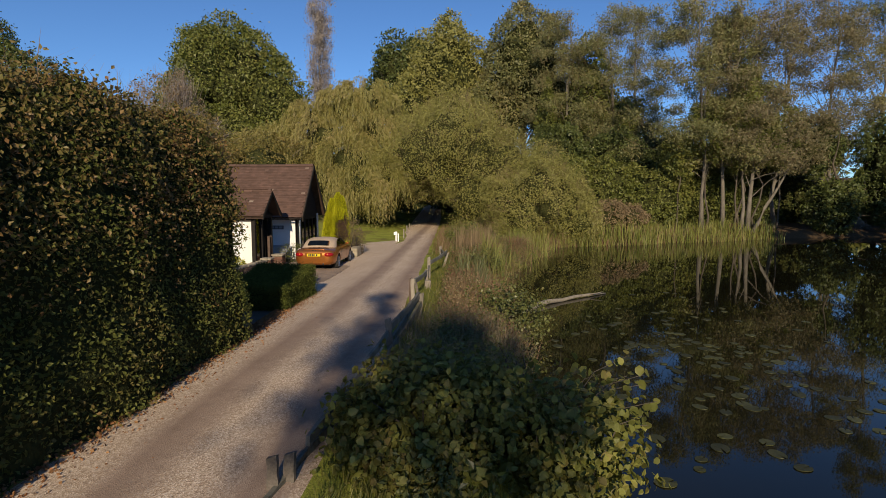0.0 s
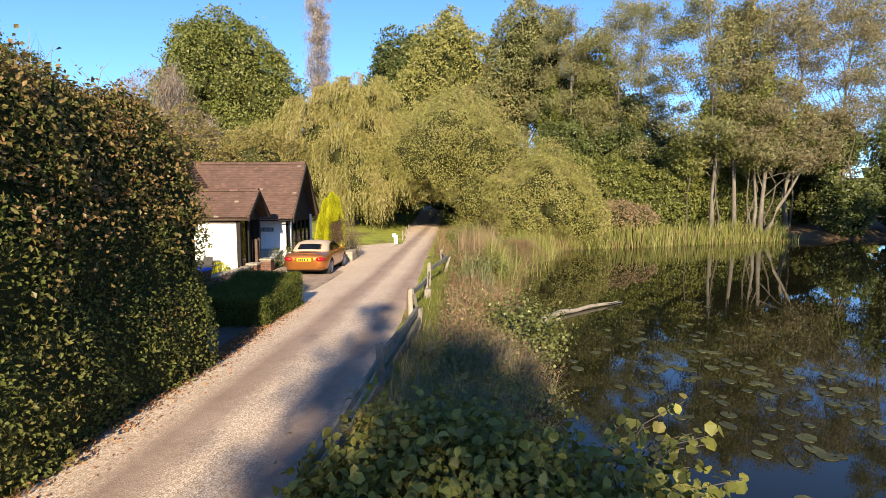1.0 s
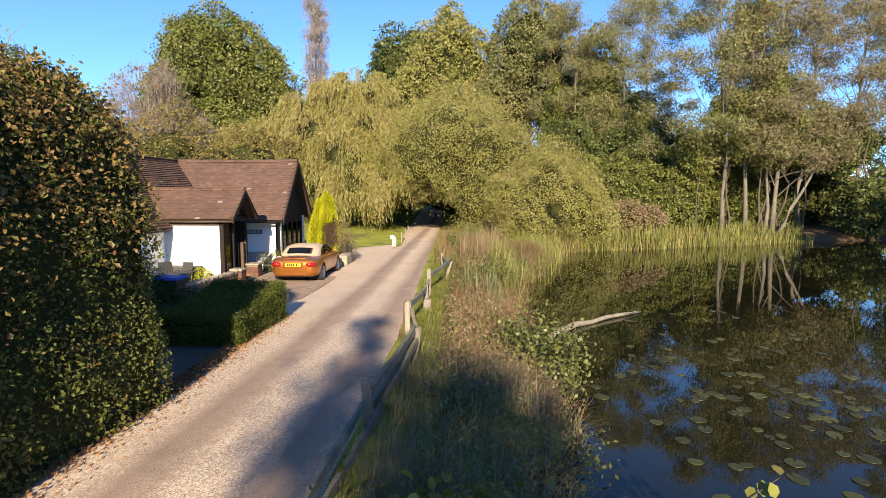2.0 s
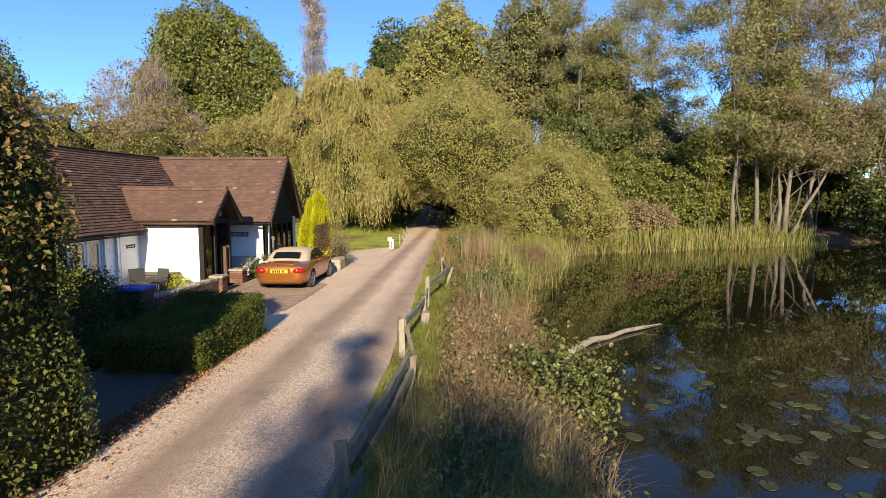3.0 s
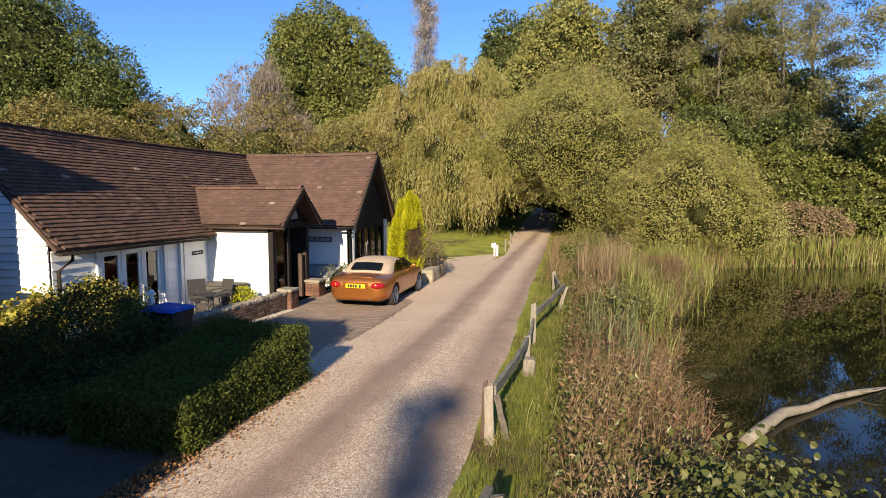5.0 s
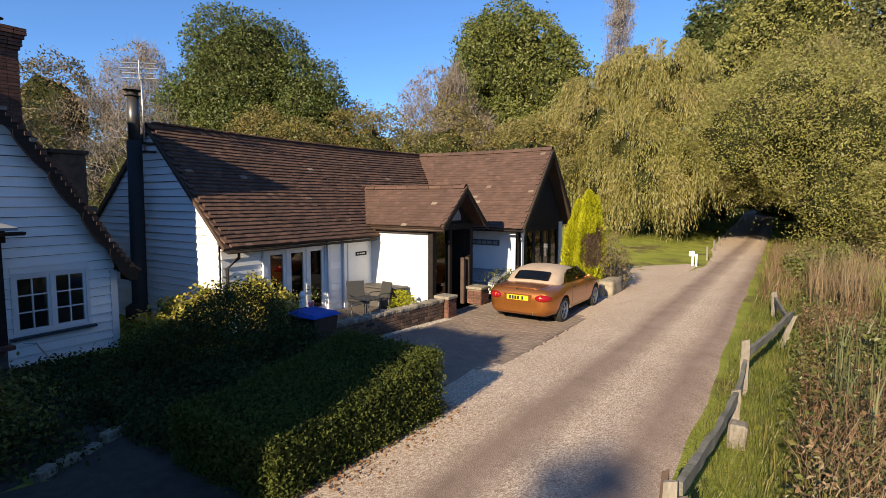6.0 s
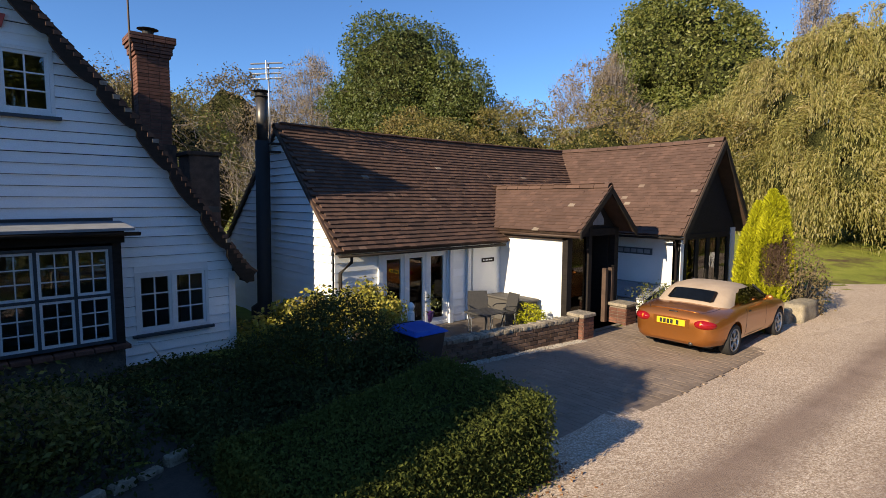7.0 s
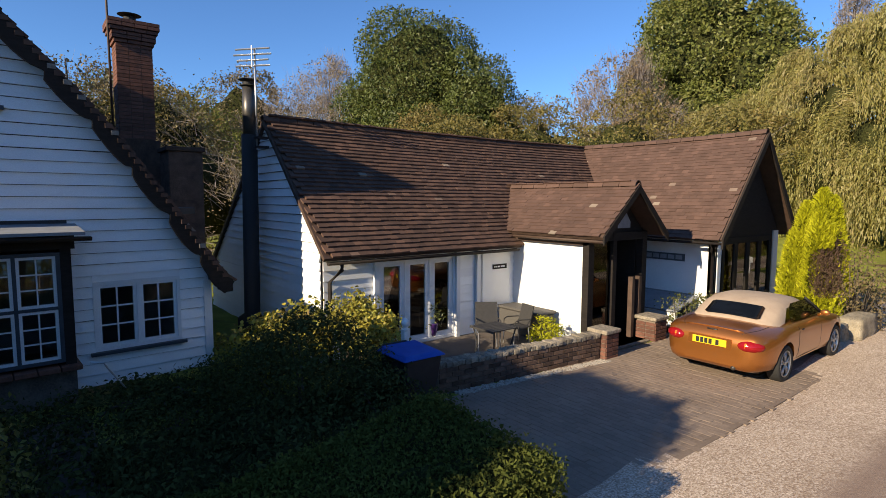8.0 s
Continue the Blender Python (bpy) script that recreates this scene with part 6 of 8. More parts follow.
# alders beyond the water: clothed with green below, open to the sky above
L_ALDER_RED = leaf_mat("alder_leaf_russet", [(0.14, 0.138, 0.062), (0.19, 0.175, 0.082), (0.22, 0.190, 0.102), (0.245, 0.192, 0.112)], 0.5, 0.4, 0.2, jitter=0.2)
ALDERS = [(19.4, 46.2, 18.5, 4.3, 142, [(0.8, 0, -1.1)], L_ALDER), (21.9, 46.0, 17.5, 2.6, 143, None, L_ALDER), (23.7, 45.6, 18.5, 3.2, 144, [(0, 0, 0.3), (-0.35, 0.2, -0.2), (0.35, 0.1, 3.4)], L_ALDER_RED),
          (27.6, 48.5, 19.5, 3.6, 145, None, L_ALDER_RED), (32.4, 49.5, 20, 3.6, 149, None, L_ALDER_RED), (15.4, 57.5, 21.5, 4.0, 141, None, L_ALDER), (11.2, 58.5, 21.5, 4.0, 146, None, L_ALDER), (38, 51, 23, 3.8, 147, None, L_ALDER), (18.6, 61, 23, 3.4, 148, None, L_ALDER)]
for x, y, h, r, s, st, lf in ALDERS:
    rg = np.random.default_rng(s)
    sprays = []
    for q in rg.uniform(0.30, 1.0, 62):
        a, w = rg.uniform(0, math.tau), r * (0.35 + 1.1 * math.sin(math.pi * min(1, q * 0.92)) ** 0.8) * rg.uniform(0.15, 1.0)
        k = rg.uniform(0.24, 0.44) * min(r, 3.2)
        sprays.append((w * math.cos(a), w * math.sin(a) * 0.8, h * q, k, k, k * rg.uniform(0.5, 0.95)))
    tree("alder_tree", (x, y, 0.0), sprays, 11500 if lf == L_ALDER else 8500, 0.20, lf, "tall open alder with thin brownish foliage", "alder", 0.18, s, 14, 0.30, 46, BARK_ALDER, 0.95, group="alders beyond the pond", top=0.97, stems=st, lump=0, twigs=700, twig_mat=L_BROWN)
for k, (x, y, z, rx, rz, n) in enumerate(((20.6, 46.2, 8.6, 1.7, 3.0, 4200), (22.6, 45.8, 8.2, 1.9, 3.4, 4600), (24.4, 45.6, 7.8, 1.7, 2.6, 3600), (18.2, 46.6, 6.4, 1.6, 2.0, 2600), (23.2, 45.9, 11.6, 1.3, 2.4, 2200), (27.2, 47.6, 8.2, 2.0, 3.0, 3200))):
    tree("ivied_trunk", (x, y, 0.0), [(0, 0, z, rx, 1.3, rz)], n, 0.23, L_OAK, "green leafy growth climbing an alder trunk", "climber", 0.09, 150 + 20 * k, spread=0.4, lump=14, group="climbers on the alders")
tree("undergrowth", (17.0, 48.0, 0.0), [(0, 0, 2.8, 3.4, 1.8, 3.0), (-4, 0.5, 3.2, 3, 2, 3.4), (4, 1.6, 3.4, 3.2, 2, 3.4), (-7.5, 0, 3.4, 3, 2, 3.6), (7.0, 3, 3.4, 2.2, 1.6, 3.2)], 26000, 0.24, L_OAK, "mixed green undergrowth below the alders", "bush", 0.12, 151, spread=0.32, mass=0.56)
tree("undergrowth", (15.0, 52.5, 0.0), [(0, 0, 5.5, 4, 2.6, 4.0), (6, 0.5, 5.0, 4, 3, 3.6), (-6, 0, 6.0, 3.6, 2.4, 4.4), (12, 2, 5.5, 4, 3, 4)], 24000, 0.28, L_DARK, "dark trees closing the view behind the alders", "tree", 0.15, 153, spread=0.4, mass=0.56)
tree("bank_bush", (32.0, 47.5, 0.0), [(0, 0, 2.2, 2.4, 2, 2.6), (-1.6, 1.8, 7.2, 3.4, 2.4, 2.6), (5, 0, 5.0, 3.5, 3, 5.6), (11, 1, 5, 5, 4, 6)], 26000, 0.28, L_DARK, "dark evergreen growth at the pond's far corner", "bush", 0.15, 152, spread=0.34, mass=0.56)
# Dark growth added to stand for a shaded hollow behind the alders.
tree("undergrowth", (27.5, 54.5, 0.0), [(0, 0, 2.4, 4.5, 1.6, 3.2), (-5, 0.5, 2.6, 3.5, 1.6, 3.4), (5, 0.5, 3, 3.5, 1.6, 3.6)], 8000, 0.28, L_DARK, "dark thicket added for the shaded hollow behind the trunks", "bush", 0.12, 155, spread=0.34, mass=0.6)
tree("red_bush", (11.2, 41.2, 0.0), [(0, 0, 1.4, 1.6, 1.2, 1.5), (1.6, 0.6, 1.3, 1.4, 1.2, 1.3)], 4000, 0.16, L_BROWN, "brownish shrub behind the reeds", "bush", 0.06, 154, spread=0.25, mass=0.56)

# behind the cottage
tree("hedgerow_tree", (-20.5, 40, 0.2), [(0, 0, 5.0, 4.2, 3.4, 4.2), (5, 2, 4.6, 4, 3.4, 3.6), (-5, -2, 5.0, 4, 3.4, 4.4), (-10, 1, 5.4, 4, 3.4, 4.8)], 24000, 0.19, L_GOLD, "golden hedgerow trees behind the cottage", "tree", 0.18, 161, spread=0.4, limb=24, mass=0.42, twigs=1500)
tree("hedgerow_tree", (-26, 31, 0.2), [(0, 0, 4.2, 4.2, 3.4, 3.8), (-4, -3, 3.6, 3.6, 3.4, 3.2)], 16000, 0.18, L_GOLD, "golden brown hedge trees behind the cottage", "tree", 0.15, 162, spread=0.4, limb=24, mass=0.45)
tree("bare_tree", (-27.6, 50, 0.3), [(0, 0, 9.6, 3.6, 3.4, 5.2), (2.4, 0, 7.6, 3.0, 3, 4.0)], 3600, 0.24, L_BROWN, "half-bare greyish tree beside the oak", "tree", 0.25, 163, spread=0.6, limb=60, droop=-0.8, twigs=5000, shell=0.9)
tree("bare_tree", (-33, 25.5, 0.2), [(0, 0, 6.0, 3.4, 3.4, 3.8), (-3, -4, 5, 3, 3, 3.4)], 3600, 0.13, L_BROWN, "tangle of half-bare twiggy trees", "tree", 0.2, 164, spread=0.5, limb=60, droop=-0.8, twigs=3500, shell=0.9)
tree("birch_tree", (-38, 24, 0.2), [(0, 0, 7.4, 3.4, 3.2, 3.8), (-4, -4, 6.8, 3.2, 3, 3.6)], 9000, 0.18, L_TANGLE, "brownish birch behind the tall house", "tree", 0.22, 165, spread=0.45, mass=0.5)
tree("birch_tree", (-34, 20, 0.2), [(0, 0, 4, 3.6, 3.2, 4.0), (-3, -3, 6, 3, 3, 4)], 11000, 0.18, L_OAK, "green tree behind the tall house", "tree", 0.22, 166, spread=0.45)
tree("oak_tree", (-24, 16, 0.2), [(0, 0, 4.2, 3, 3, 3.2)], 8000, 0.13, L_GOLD, "twiggy autumn tree behind the chimneys", "tree", 0.2, 167, spread=0.35, limb=40, mass=0.56)
tree("oak_tree", (-32, 70, 0.3), [(0, 0, 9, 6, 5, 7), (8, 2, 7, 5, 4, 5), (-9, -4, 7, 5, 5, 5)], 16000, 0.42, L_OAK, "far wooded edge of green trees", "tree", 0.3, 168, spread=0.6, mass=0.56)
# unseen trees, added and shaped so that their shade falls on lane, bank and far shore
tree("lane_shade_tree", (1.4, -20, 0.2), [(-1.3, 0, 15.0, 0.42, 0.4, 0.20), (-1.0, 0, 14.4, 0.36, 0.4, 0.30)], 46, 0.26, L_OAK, "unseen tree behind the lane's start that shades the lane", "tree", 0.2, 171, spread=0.22, lump=0, limb=5, shell=1.0)
tree("bank_shade_tree", (2.4, -20, 0.2), [(-2.16, 0, 13.46, 0.45, 0.6, 0.32), (-1.4, 0, 13.55, 0.6, 0.6, 0.34), (-0.53, 0, 13.33, 0.7, 0.6, 0.36), (0.21, 0, 12.98, 0.6, 0.6, 0.32), (-2.06, 0, 12.85, 0.55, 0.6, 0.34), (-1.03, 0, 12.72, 0.9, 0.6, 0.42), (0.22, 0, 12.42, 0.8, 0.6, 0.4), (-2.16, 0, 12.24, 0.6, 0.6, 0.36), (-0.94, 0, 12.02, 0.9, 0.6, 0.42), (0.42, 0, 11.81, 0.8, 0.6, 0.4), (-2.26, 0, 11.59, 0.55, 0.6, 0.34), (-1.56, 0, 11.29, 0.6, 0.6, 0.3), (-0.27, 0, 11.24, 0.7, 0.6, 0.3)], 760, 0.32, L_OAK, "unseen tree on the near bank that shades it", "tree", 0.25, 172, per=8, spread=0.34, lump=0, shell=1.0)
tree("bank_shade_tree", (34, 18, 0.2), [(0, 0, 9, 5, 4.5, 6), (6, 1, 10, 5, 4.5, 6.5), (-4.5, 0, 11, 3, 3, 4.5)], 5200, 0.6, L_OAK, "unseen tree on the eastern shore that shades the far corner", "tree", 0.45, 175, spread=0.6, shell=0.8)
tree("hedgerow_tree", (-18.6, 19.2, 0.1), [(0, 0, 2.6, 2.4, 2.6, 2.6), (-2.4, -2.6, 2.8, 2.4, 2.4, 2.8), (-3.2, 1.6, 3.0, 2.6, 2.4, 3.0), (-6, 3, 3.4, 3, 3, 3.4)], 9000, 0.10, L_TANGLE, "tangled autumn hedge between the two houses", "tree", 0.1, 173, spread=0.35, limb=90, mass=0.5, twigs=5000, bark=BARK_PALE)
tree("hedgerow_tree", (-22.5, 13.5, 0.1), [(0, 0, 4.0, 3.0, 3, 3.4), (-3.5, 2.5, 4.6, 3.2, 3, 3.6), (-1, -4, 5.0, 3, 3, 3.8)], 13000, 0.13, L_TANGLE, "green and brown trees behind the tall house", "tree", 0.12, 174, spread=0.4, limb=70, mass=0.45, twigs=1800)

tree("bare_tree", (-60, 41, 0.5), [(0, 0, 12, 4.2, 4.2, 8)], 3000, 0.26, L_BROWN, "tall grey leafless tree behind the oak", "tree", 0.3, 176, spread=0.6, limb=90, droop=-0.9, twigs=7000, shell=0.9)
tree("hedgerow_tree", (-33, 35, 0.3), [(0, 0, 4.2, 5, 2, 4.0), (-7, 0, 4.6, 4.5, 2, 4.2), (6, 1, 3.8, 4, 2, 3.6)], 14000, 0.2, L_GOLD, "russet and golden hedge behind the cottage roof", "tree", 0.15, 177, spread=0.4, limb=50, mass=0.5, twigs=1200)

# Unseen tree added to shade the front garden and its rounded shrub.
tree("garden_shade_tree", (-8.5, 7.4, 0.1), [(0, 0, 1.9, 1.7, 1.4, 1.9), (1.15, 0.0, 3.6, 0.72, 0.8, 1.45), (1.1, 0.2, 2.1, 1.2, 1.2, 1.8), (-1.3, 0, 1.6, 1.3, 1.2, 1.7)], 5000, 0.16, L_DARK, "unseen dense tree behind the tall hedge that shades the garden", "tree", 0.12, 178, spread=0.2, mass=0.95)

# distant woods that close the horizon
rngF = np.random.default_rng(200)
ang = rngF.random(420) * math.tau
rad = 105 + 90 * rngF.random(420)
fb = np.stack([-4 + rad * np.cos(ang), 15 + rad * np.sin(ang), 5 + 3 * rngF.random(420) + np.clip((rad - 75) / 150, 0, 1) * 6, rngF.uniform(5, 9, 420), rngF.uniform(5, 9, 420), rngF.uniform(5, 9, 420)], 1)
(v, f), c = crown(rngF, fb, 30000, 2.4, 20, 1.5, form="chip")
ang = np.concatenate([rngF.uniform(radians(-30), radians(215), 150)])
rad = rngF.uniform(72, 98, 150)
nb = np.stack([-4 + rad * np.cos(ang), 12 + rad * np.sin(ang), rngF.uniform(1.5, 5.5, 150), rngF.uniform(4, 6.5, 150), rngF.uniform(4, 6.5, 150), rngF.uniform(3.5, 6, 150)], 1)
(v2, f2), c = crown(rngF, lumps(rngF, nb, 6), 45000, 0.95, 20, 0.8, form="chip")
v, f = join_np((v, f), (v2, f2))
tagged(mesh_np("far_woods", v, f, L_OAK, kind="stuff"), "distant mixed autumn woodland", "woods")


# ---- the pond's bank ----
def scatter(rng, n, x0, x1, y0, y1, dens=None):
    p = np.stack([rng.uniform(x0, x1, n), rng.uniform(y0, y1, n)], 1)
    if dens is not None:
        p = p[rng.random(n) < dens(p[:, 0], p[:, 1])]
    return np.concatenate([p, land_z(p[:, 0], p[:, 1])[:, None] - 0.02], 1)


rngB = np.random.default_rng(300)
L_DRY = leaf_mat("dry_grass", [(0.09, 0.075, 0.045), (0.16, 0.13, 0.08), (0.24, 0.20, 0.13), (0.13, 0.13, 0.05)], 0.7, 0.25, 1.2)
g1 = scatter(rngB, 30000, -1.5, 0.3, 2, 32, lambda x, y: np.clip((x - lerp_table(y, LANE_R) + 0.05) * 4, 0, 1) * np.clip(1.15 - (x + 0.4) * 1.2, 0.1, 1))
g2 = scatter(rngB, 12000, -0.9, 5.0, 2, 36, lambda x, y: (pond_depth(x, y) < 0.1) * 0.6)
v, f = blades(rngB, g1, 0.17, 0.008, 1.1, 0.5)
tagged(mesh_np("verge_grass", v, f, L_GRASS, kind="stuff"), "green verge grass along the lane", "grass")
v, f = blades(rngB, g2, 0.42, 0.010, 0.6, 0.4)
tagged(mesh_np("bank_grass", v, f, L_GRASS, kind="stuff"), "rough grass on the bank", "grass")


def patchy(x, y, k, cut):
    """1 inside drifting patches, 0 between them."""
    q = np.sin(x * 2.3 * k + 1.3 * np.sin(y * 0.9 * k)) + np.sin(y * 1.7 * k + 1.1 * np.sin(x * 1.9 * k)) + 0.6 * np.sin(y * 4.1 * k + x * 3.7 * k)
    return np.clip((q - cut) * 2, 0, 1)


g3 = scatter(rngB, 30000, -0.45, 4.5, 10.5, 33, lambda x, y: (x - lerp_table(y, LANE_R) > 0.85) * (pond_depth(x, y) > -2.6) * np.where(y < 18, 0.75, 0.10 + 0.90 * patchy(x, y, 1.0, 0.0)) * (pond_depth(x, y) < -0.05))
v, f = blades(rngB, g3, 0.6, 0.011, 1.1, 0.3)
tagged(mesh_np("dead_stems", v, f, L_STRAW, kind="stuff"), "brown dead dock and willowherb stems", "dead plants")
lp = np.repeat(g3[::3], 6, 0)
lp = lp + rngB.normal(size=lp.shape) * (0.09, 0.09, 0.0) + np.stack([np.zeros(len(lp)), np.zeros(len(lp)), rngB.uniform(0.05, 0.6, len(lp))], 1)
v, f = leaf_arrays(rngB, lp, 0.055, None, 0, 0.45, 0.6)
tagged(mesh_np("dead_leaves", v, f, L_STRAW, kind="stuff"), "withered brown leaves on the bank", "dead plants")


g4 = scatter(rngB, 19000, -0.5, 4.6, 3, 34, lambda x, y: (x - lerp_table(y, LANE_R) > 0.5) * (pond_depth(x, y) < 0.0) * (0.22 + 0.78 * patchy(x + 7, y + 3, 1.3, -0.1)))
lp = np.repeat(g4, 7, 0)
lp = lp + rngB.normal(size=lp.shape) * (0.10, 0.10, 0.0) + np.stack([np.zeros(len(lp)), np.zeros(len(lp)), rngB.uniform(0.03, 0.5, len(lp)) * np.repeat(rngB.uniform(0.4, 1.2, len(g4)), 7)], 1)
v, f = leaf_arrays(rngB, lp, 0.065, None, 0, 0.55, 0.5, face=np.tile([0, -0.3, 1.0], (len(lp), 1)), face_w=0.5)
tagged(mesh_np("bank_weeds", v, f, L_BRAMBLE, kind="stuff"), "low green weeds and nettles on the bank", "weeds")


def reed_bed(name, label, pts, h, w, rng, leaf=None, straw=0.25):
    q = rng.random(len(pts)) < straw
    root = thing(name, tuple(pts.mean(0)), label, "reeds", kind="stuff")
    v, f = blades(rng, pts[~q], h, w, 0.32, 0.35)
    mesh_np("reed_blades", v, f, leaf or L_REED, root, kind="stuff")
    v, f = blades(rng, pts[q], h * 0.75, w, 0.5, 0.5)
    mesh_np("dry_blades", v, f, L_STRAW, root, kind="stuff")
    return root


reed_bed("reed_clump", "tall green reeds at the water's edge", scatter(rngB, 2000, 0.9, 6.5, 19.5, 36, lambda x, y: (np.abs(pond_depth(x, y) + 0.15) < 0.6) * (0.15 + 0.6 * (np.sin(y * 1.9) > 0.1)) * (y > 21)), 1.15, 0.024, rngB)
reed_bed("reed_clump", "thick green reeds below the sallow", scatter(rngB, 6500, 2.0, 9.5, 30.5, 40, lambda x, y: (pond_depth(x, y) > -2.2) * (pond_depth(x, y) < 0.35) * 0.8), 0.8, 0.026, rngB, straw=0.35)
tg = scatter(rngB, 6500, -1.2, 1.8, 6.2, 11.8, lambda x, y: (x - lerp_table(y, LANE_R) > 0.35) * (pond_depth(x, y) < 0.0) * (0.25 + 0.75 * patchy(x + 2, y + 9, 1.2, -0.3)))
v, f = blades(rngB, tg, 0.62, 0.007, 1.0, 0.5)
tagged(mesh_np("dry_grass", v, f, L_DRY, kind="stuff"), "grey-brown tangled dry grass on the shaded bank", "dry grass")
reed_bed("reed_clump", "straggling grey-green sedge on the bank", scatter(rngB, 560, -0.1, 0.95, 16.6, 20.6, lambda x, y: 0.35 + 0.65 * patchy(x, y + 1, 1.4, 0.0)), 0.95, 0.024, rngB, L_SEDGE, straw=0.3)
reed_bed("reed_clump", "tall green reeds leaning over the water", scatter(rngB, 420, 0.95, 1.7, 19.0, 26.0, lambda x, y: (pond_depth(x, y) < 0.25) * 0.9), 1.2, 0.024, rngB, straw=0.25)
reed_bed("reed_bed", "long bed of green and straw reeds along the far bank", scatter(rngB, 16000, 8, 26, 35, 48, lambda x, y: (np.abs(pond_depth(x, y) + 0.5) < 1.2) * 0.9), 1.08, 0.045, rngB, straw=0.3)
v, f = blades(rngB, scatter(rngB, 1500, -0.3, 1.6, 25, 33), 1.2, 0.016, 0.35, 0.2)
tagged(mesh_np("willowherb", v, f, L_BROWN, kind="stuff"), "tall reddish seeding willowherb", "dead plants")

far_v = scatter(rngB, 5200, -1.9, 0.6, 26, 42, lambda x, y: np.clip((x - lerp_table(y, LANE_R) - 0.15) * 3, 0, 1))
q = rngB.random(len(far_v)) < 0.5
v, f = blades(rngB, far_v[q], 0.75, 0.016, 0.6, 0.3)
tagged(mesh_np("dead_stems", v, f, L_STRAW, kind="stuff"), "brown dead stems beside the far lane", "dead plants")
v, f = blades(rngB, far_v[~q], 0.5, 0.016, 0.8, 0.4)
tagged(mesh_np("bank_grass", v, f, L_GRASS, kind="stuff"), "rough tall grass beside the far lane", "grass")
shrub("bramble_bush", "leafy green bramble leaning over the water", (1.12, 12.3, -0.35), 0.74, 5200, 0.066, L_BRAMBLE, 41, 1.0, spread=0.25, stems=26, aspect=0.72, form="round")
shrub("bramble_bush", "leafy green bramble on the bank", (0.8, 13.6, -0.25), 0.36, 1500, 0.066, L_BRAMBLE, 42, 0.9, spread=0.14, stems=14, aspect=0.72, form="round")
shrub("bank_shrub", "broad-leaved shaded shrub on the bank by the fence", (-0.2, 5.6, 0.0), 1.05, 9500, 0.078, L_BANK, 43, 0.66, spread=0.18, stems=22, aspect=0.8, form="round")
shrub("bank_shrub", "broad-leaved shrub overhanging the pond", (1.1, 5.6, -0.3), 0.75, 3800, 0.085, L_BANK, 44, 0.95, spread=0.2, stems=18, aspect=0.85, form="round")
shrub("bank_shrub", "tangled low shrub on the bank", (0.75, 8.7, -0.1), 0.55, 900, 0.055, L_BANK, 45, 0.6, spread=0.16, stems=26)
shrub("bank_shrub", "mixed scrub on the bank", (0.6, 20.2, 0.0), 0.85, 3600, 0.08, L_BRAMBLE, 46, 0.7, spread=0.16, stems=14)
shrub("bank_shrub", "green scrub beside the lane", (0.1, 30, 0.0), 1.0, 3600, 0.10, L_OAK, 47, 0.9, spread=0.18, stems=14)

# long leafy shoots reaching out over the water
shoots = thing("overhanging_shoots", (1.2, 5.8, -0.2), "slender shoots with large yellow-green leaves over the water", "shoots")
tips = []
for k in range(13):
    a = np.array([rngB.uniform(0.9, 1.4), rngB.uniform(5.2, 6.9), 0.1])
    b = a + (rngB.uniform(0.35, 1.0), rngB.uniform(-0.1, 0.5), rngB.uniform(0.35, 0.75))
    m = (a + b) / 2 + (0, 0, 0.22)
    bm = bmesh.new()
    tube(bm, [a, m, b], [0.009, 0.006, 0.003], 5, False)
    part("stem", bm, BARK, shoots)
    for t in np.linspace(0.25, 1.0, 9):
        tips.append((1 - t) ** 2 * a + 2 * t * (1 - t) * m + t * t * b + rngB.normal(size=3) * 0.035)
v, f = leaf_arrays(rngB, np.array(tips), 0.105, None, 0, 0.9, 0.3, 0.05, face=np.tile([0.1, -0.7, 0.6], (len(tips), 1)), face_w=0.55, form="round")
mesh_np("foliage", v, f, L_BANK, shoots)

# fallen log, lily pads
log = thing("fallen_log", (3.5, 17.4, WATER_Z), "pale fallen branch lying in the water", "log")
bm = bmesh.new()
tube(bm, [(1.9, 15.8, -0.42), (2.2, 16.2, -0.39), (2.75, 16.95, -0.37), (3.25, 17.35, -0.40), (3.8, 17.9, -0.38), (4.4, 18.35, -0.39), (5.06, 18.87, -0.43)], [0.07, 0.085, 0.08, 0.06, 0.055, 0.05, 0.02], 9)
part("branch", bm, BARK_PALE, log, smooth=True)
bm = bmesh.new()
tube(bm, [(4.35, 18.3, -0.38), (4.6, 18.3, -0.33), (4.85, 18.42, -0.30)], [0.022, 0.015, 0.006], 6)
part("side_branch", bm, BARK_PALE, log, smooth=True)

L_LILY = surface("lily_pad", (0.030, 0.034, 0.011), (0.068, 0.068, 0.022), 5, 0.5, 0.15, 0.003, vary=0.4, spec=0.3)
pad_me = bpy.data.meshes.new("lily_pad")
bm = bmesh.new()
c0, c1 = bm.verts.new((0, 0, 0.004)), bm.verts.new((0, 0, -0.004))
ring = [(math.cos(a), math.sin(a)) for a in np.linspace(0.16, math.tau - 0.16, 15)]
up_r = [bm.verts.new((x * (1 + 0.04 * math.sin(i * 2.3)), y, 0.005 + 0.004 * (i % 4 == 1))) for i, (x, y) in enumerate(ring)]
lo_r = [bm.verts.new((x, y, -0.004)) for x, y in ring]
for k in range(14):
    bm.faces.new((c0, up_r[k], up_r[k + 1]))
    bm.faces.new((c1, lo_r[k + 1], lo_r[k]))
    bm.faces.new((up_r[k], lo_r[k], lo_r[k + 1], up_r[k + 1]))
bm.to_mesh(pad_me)
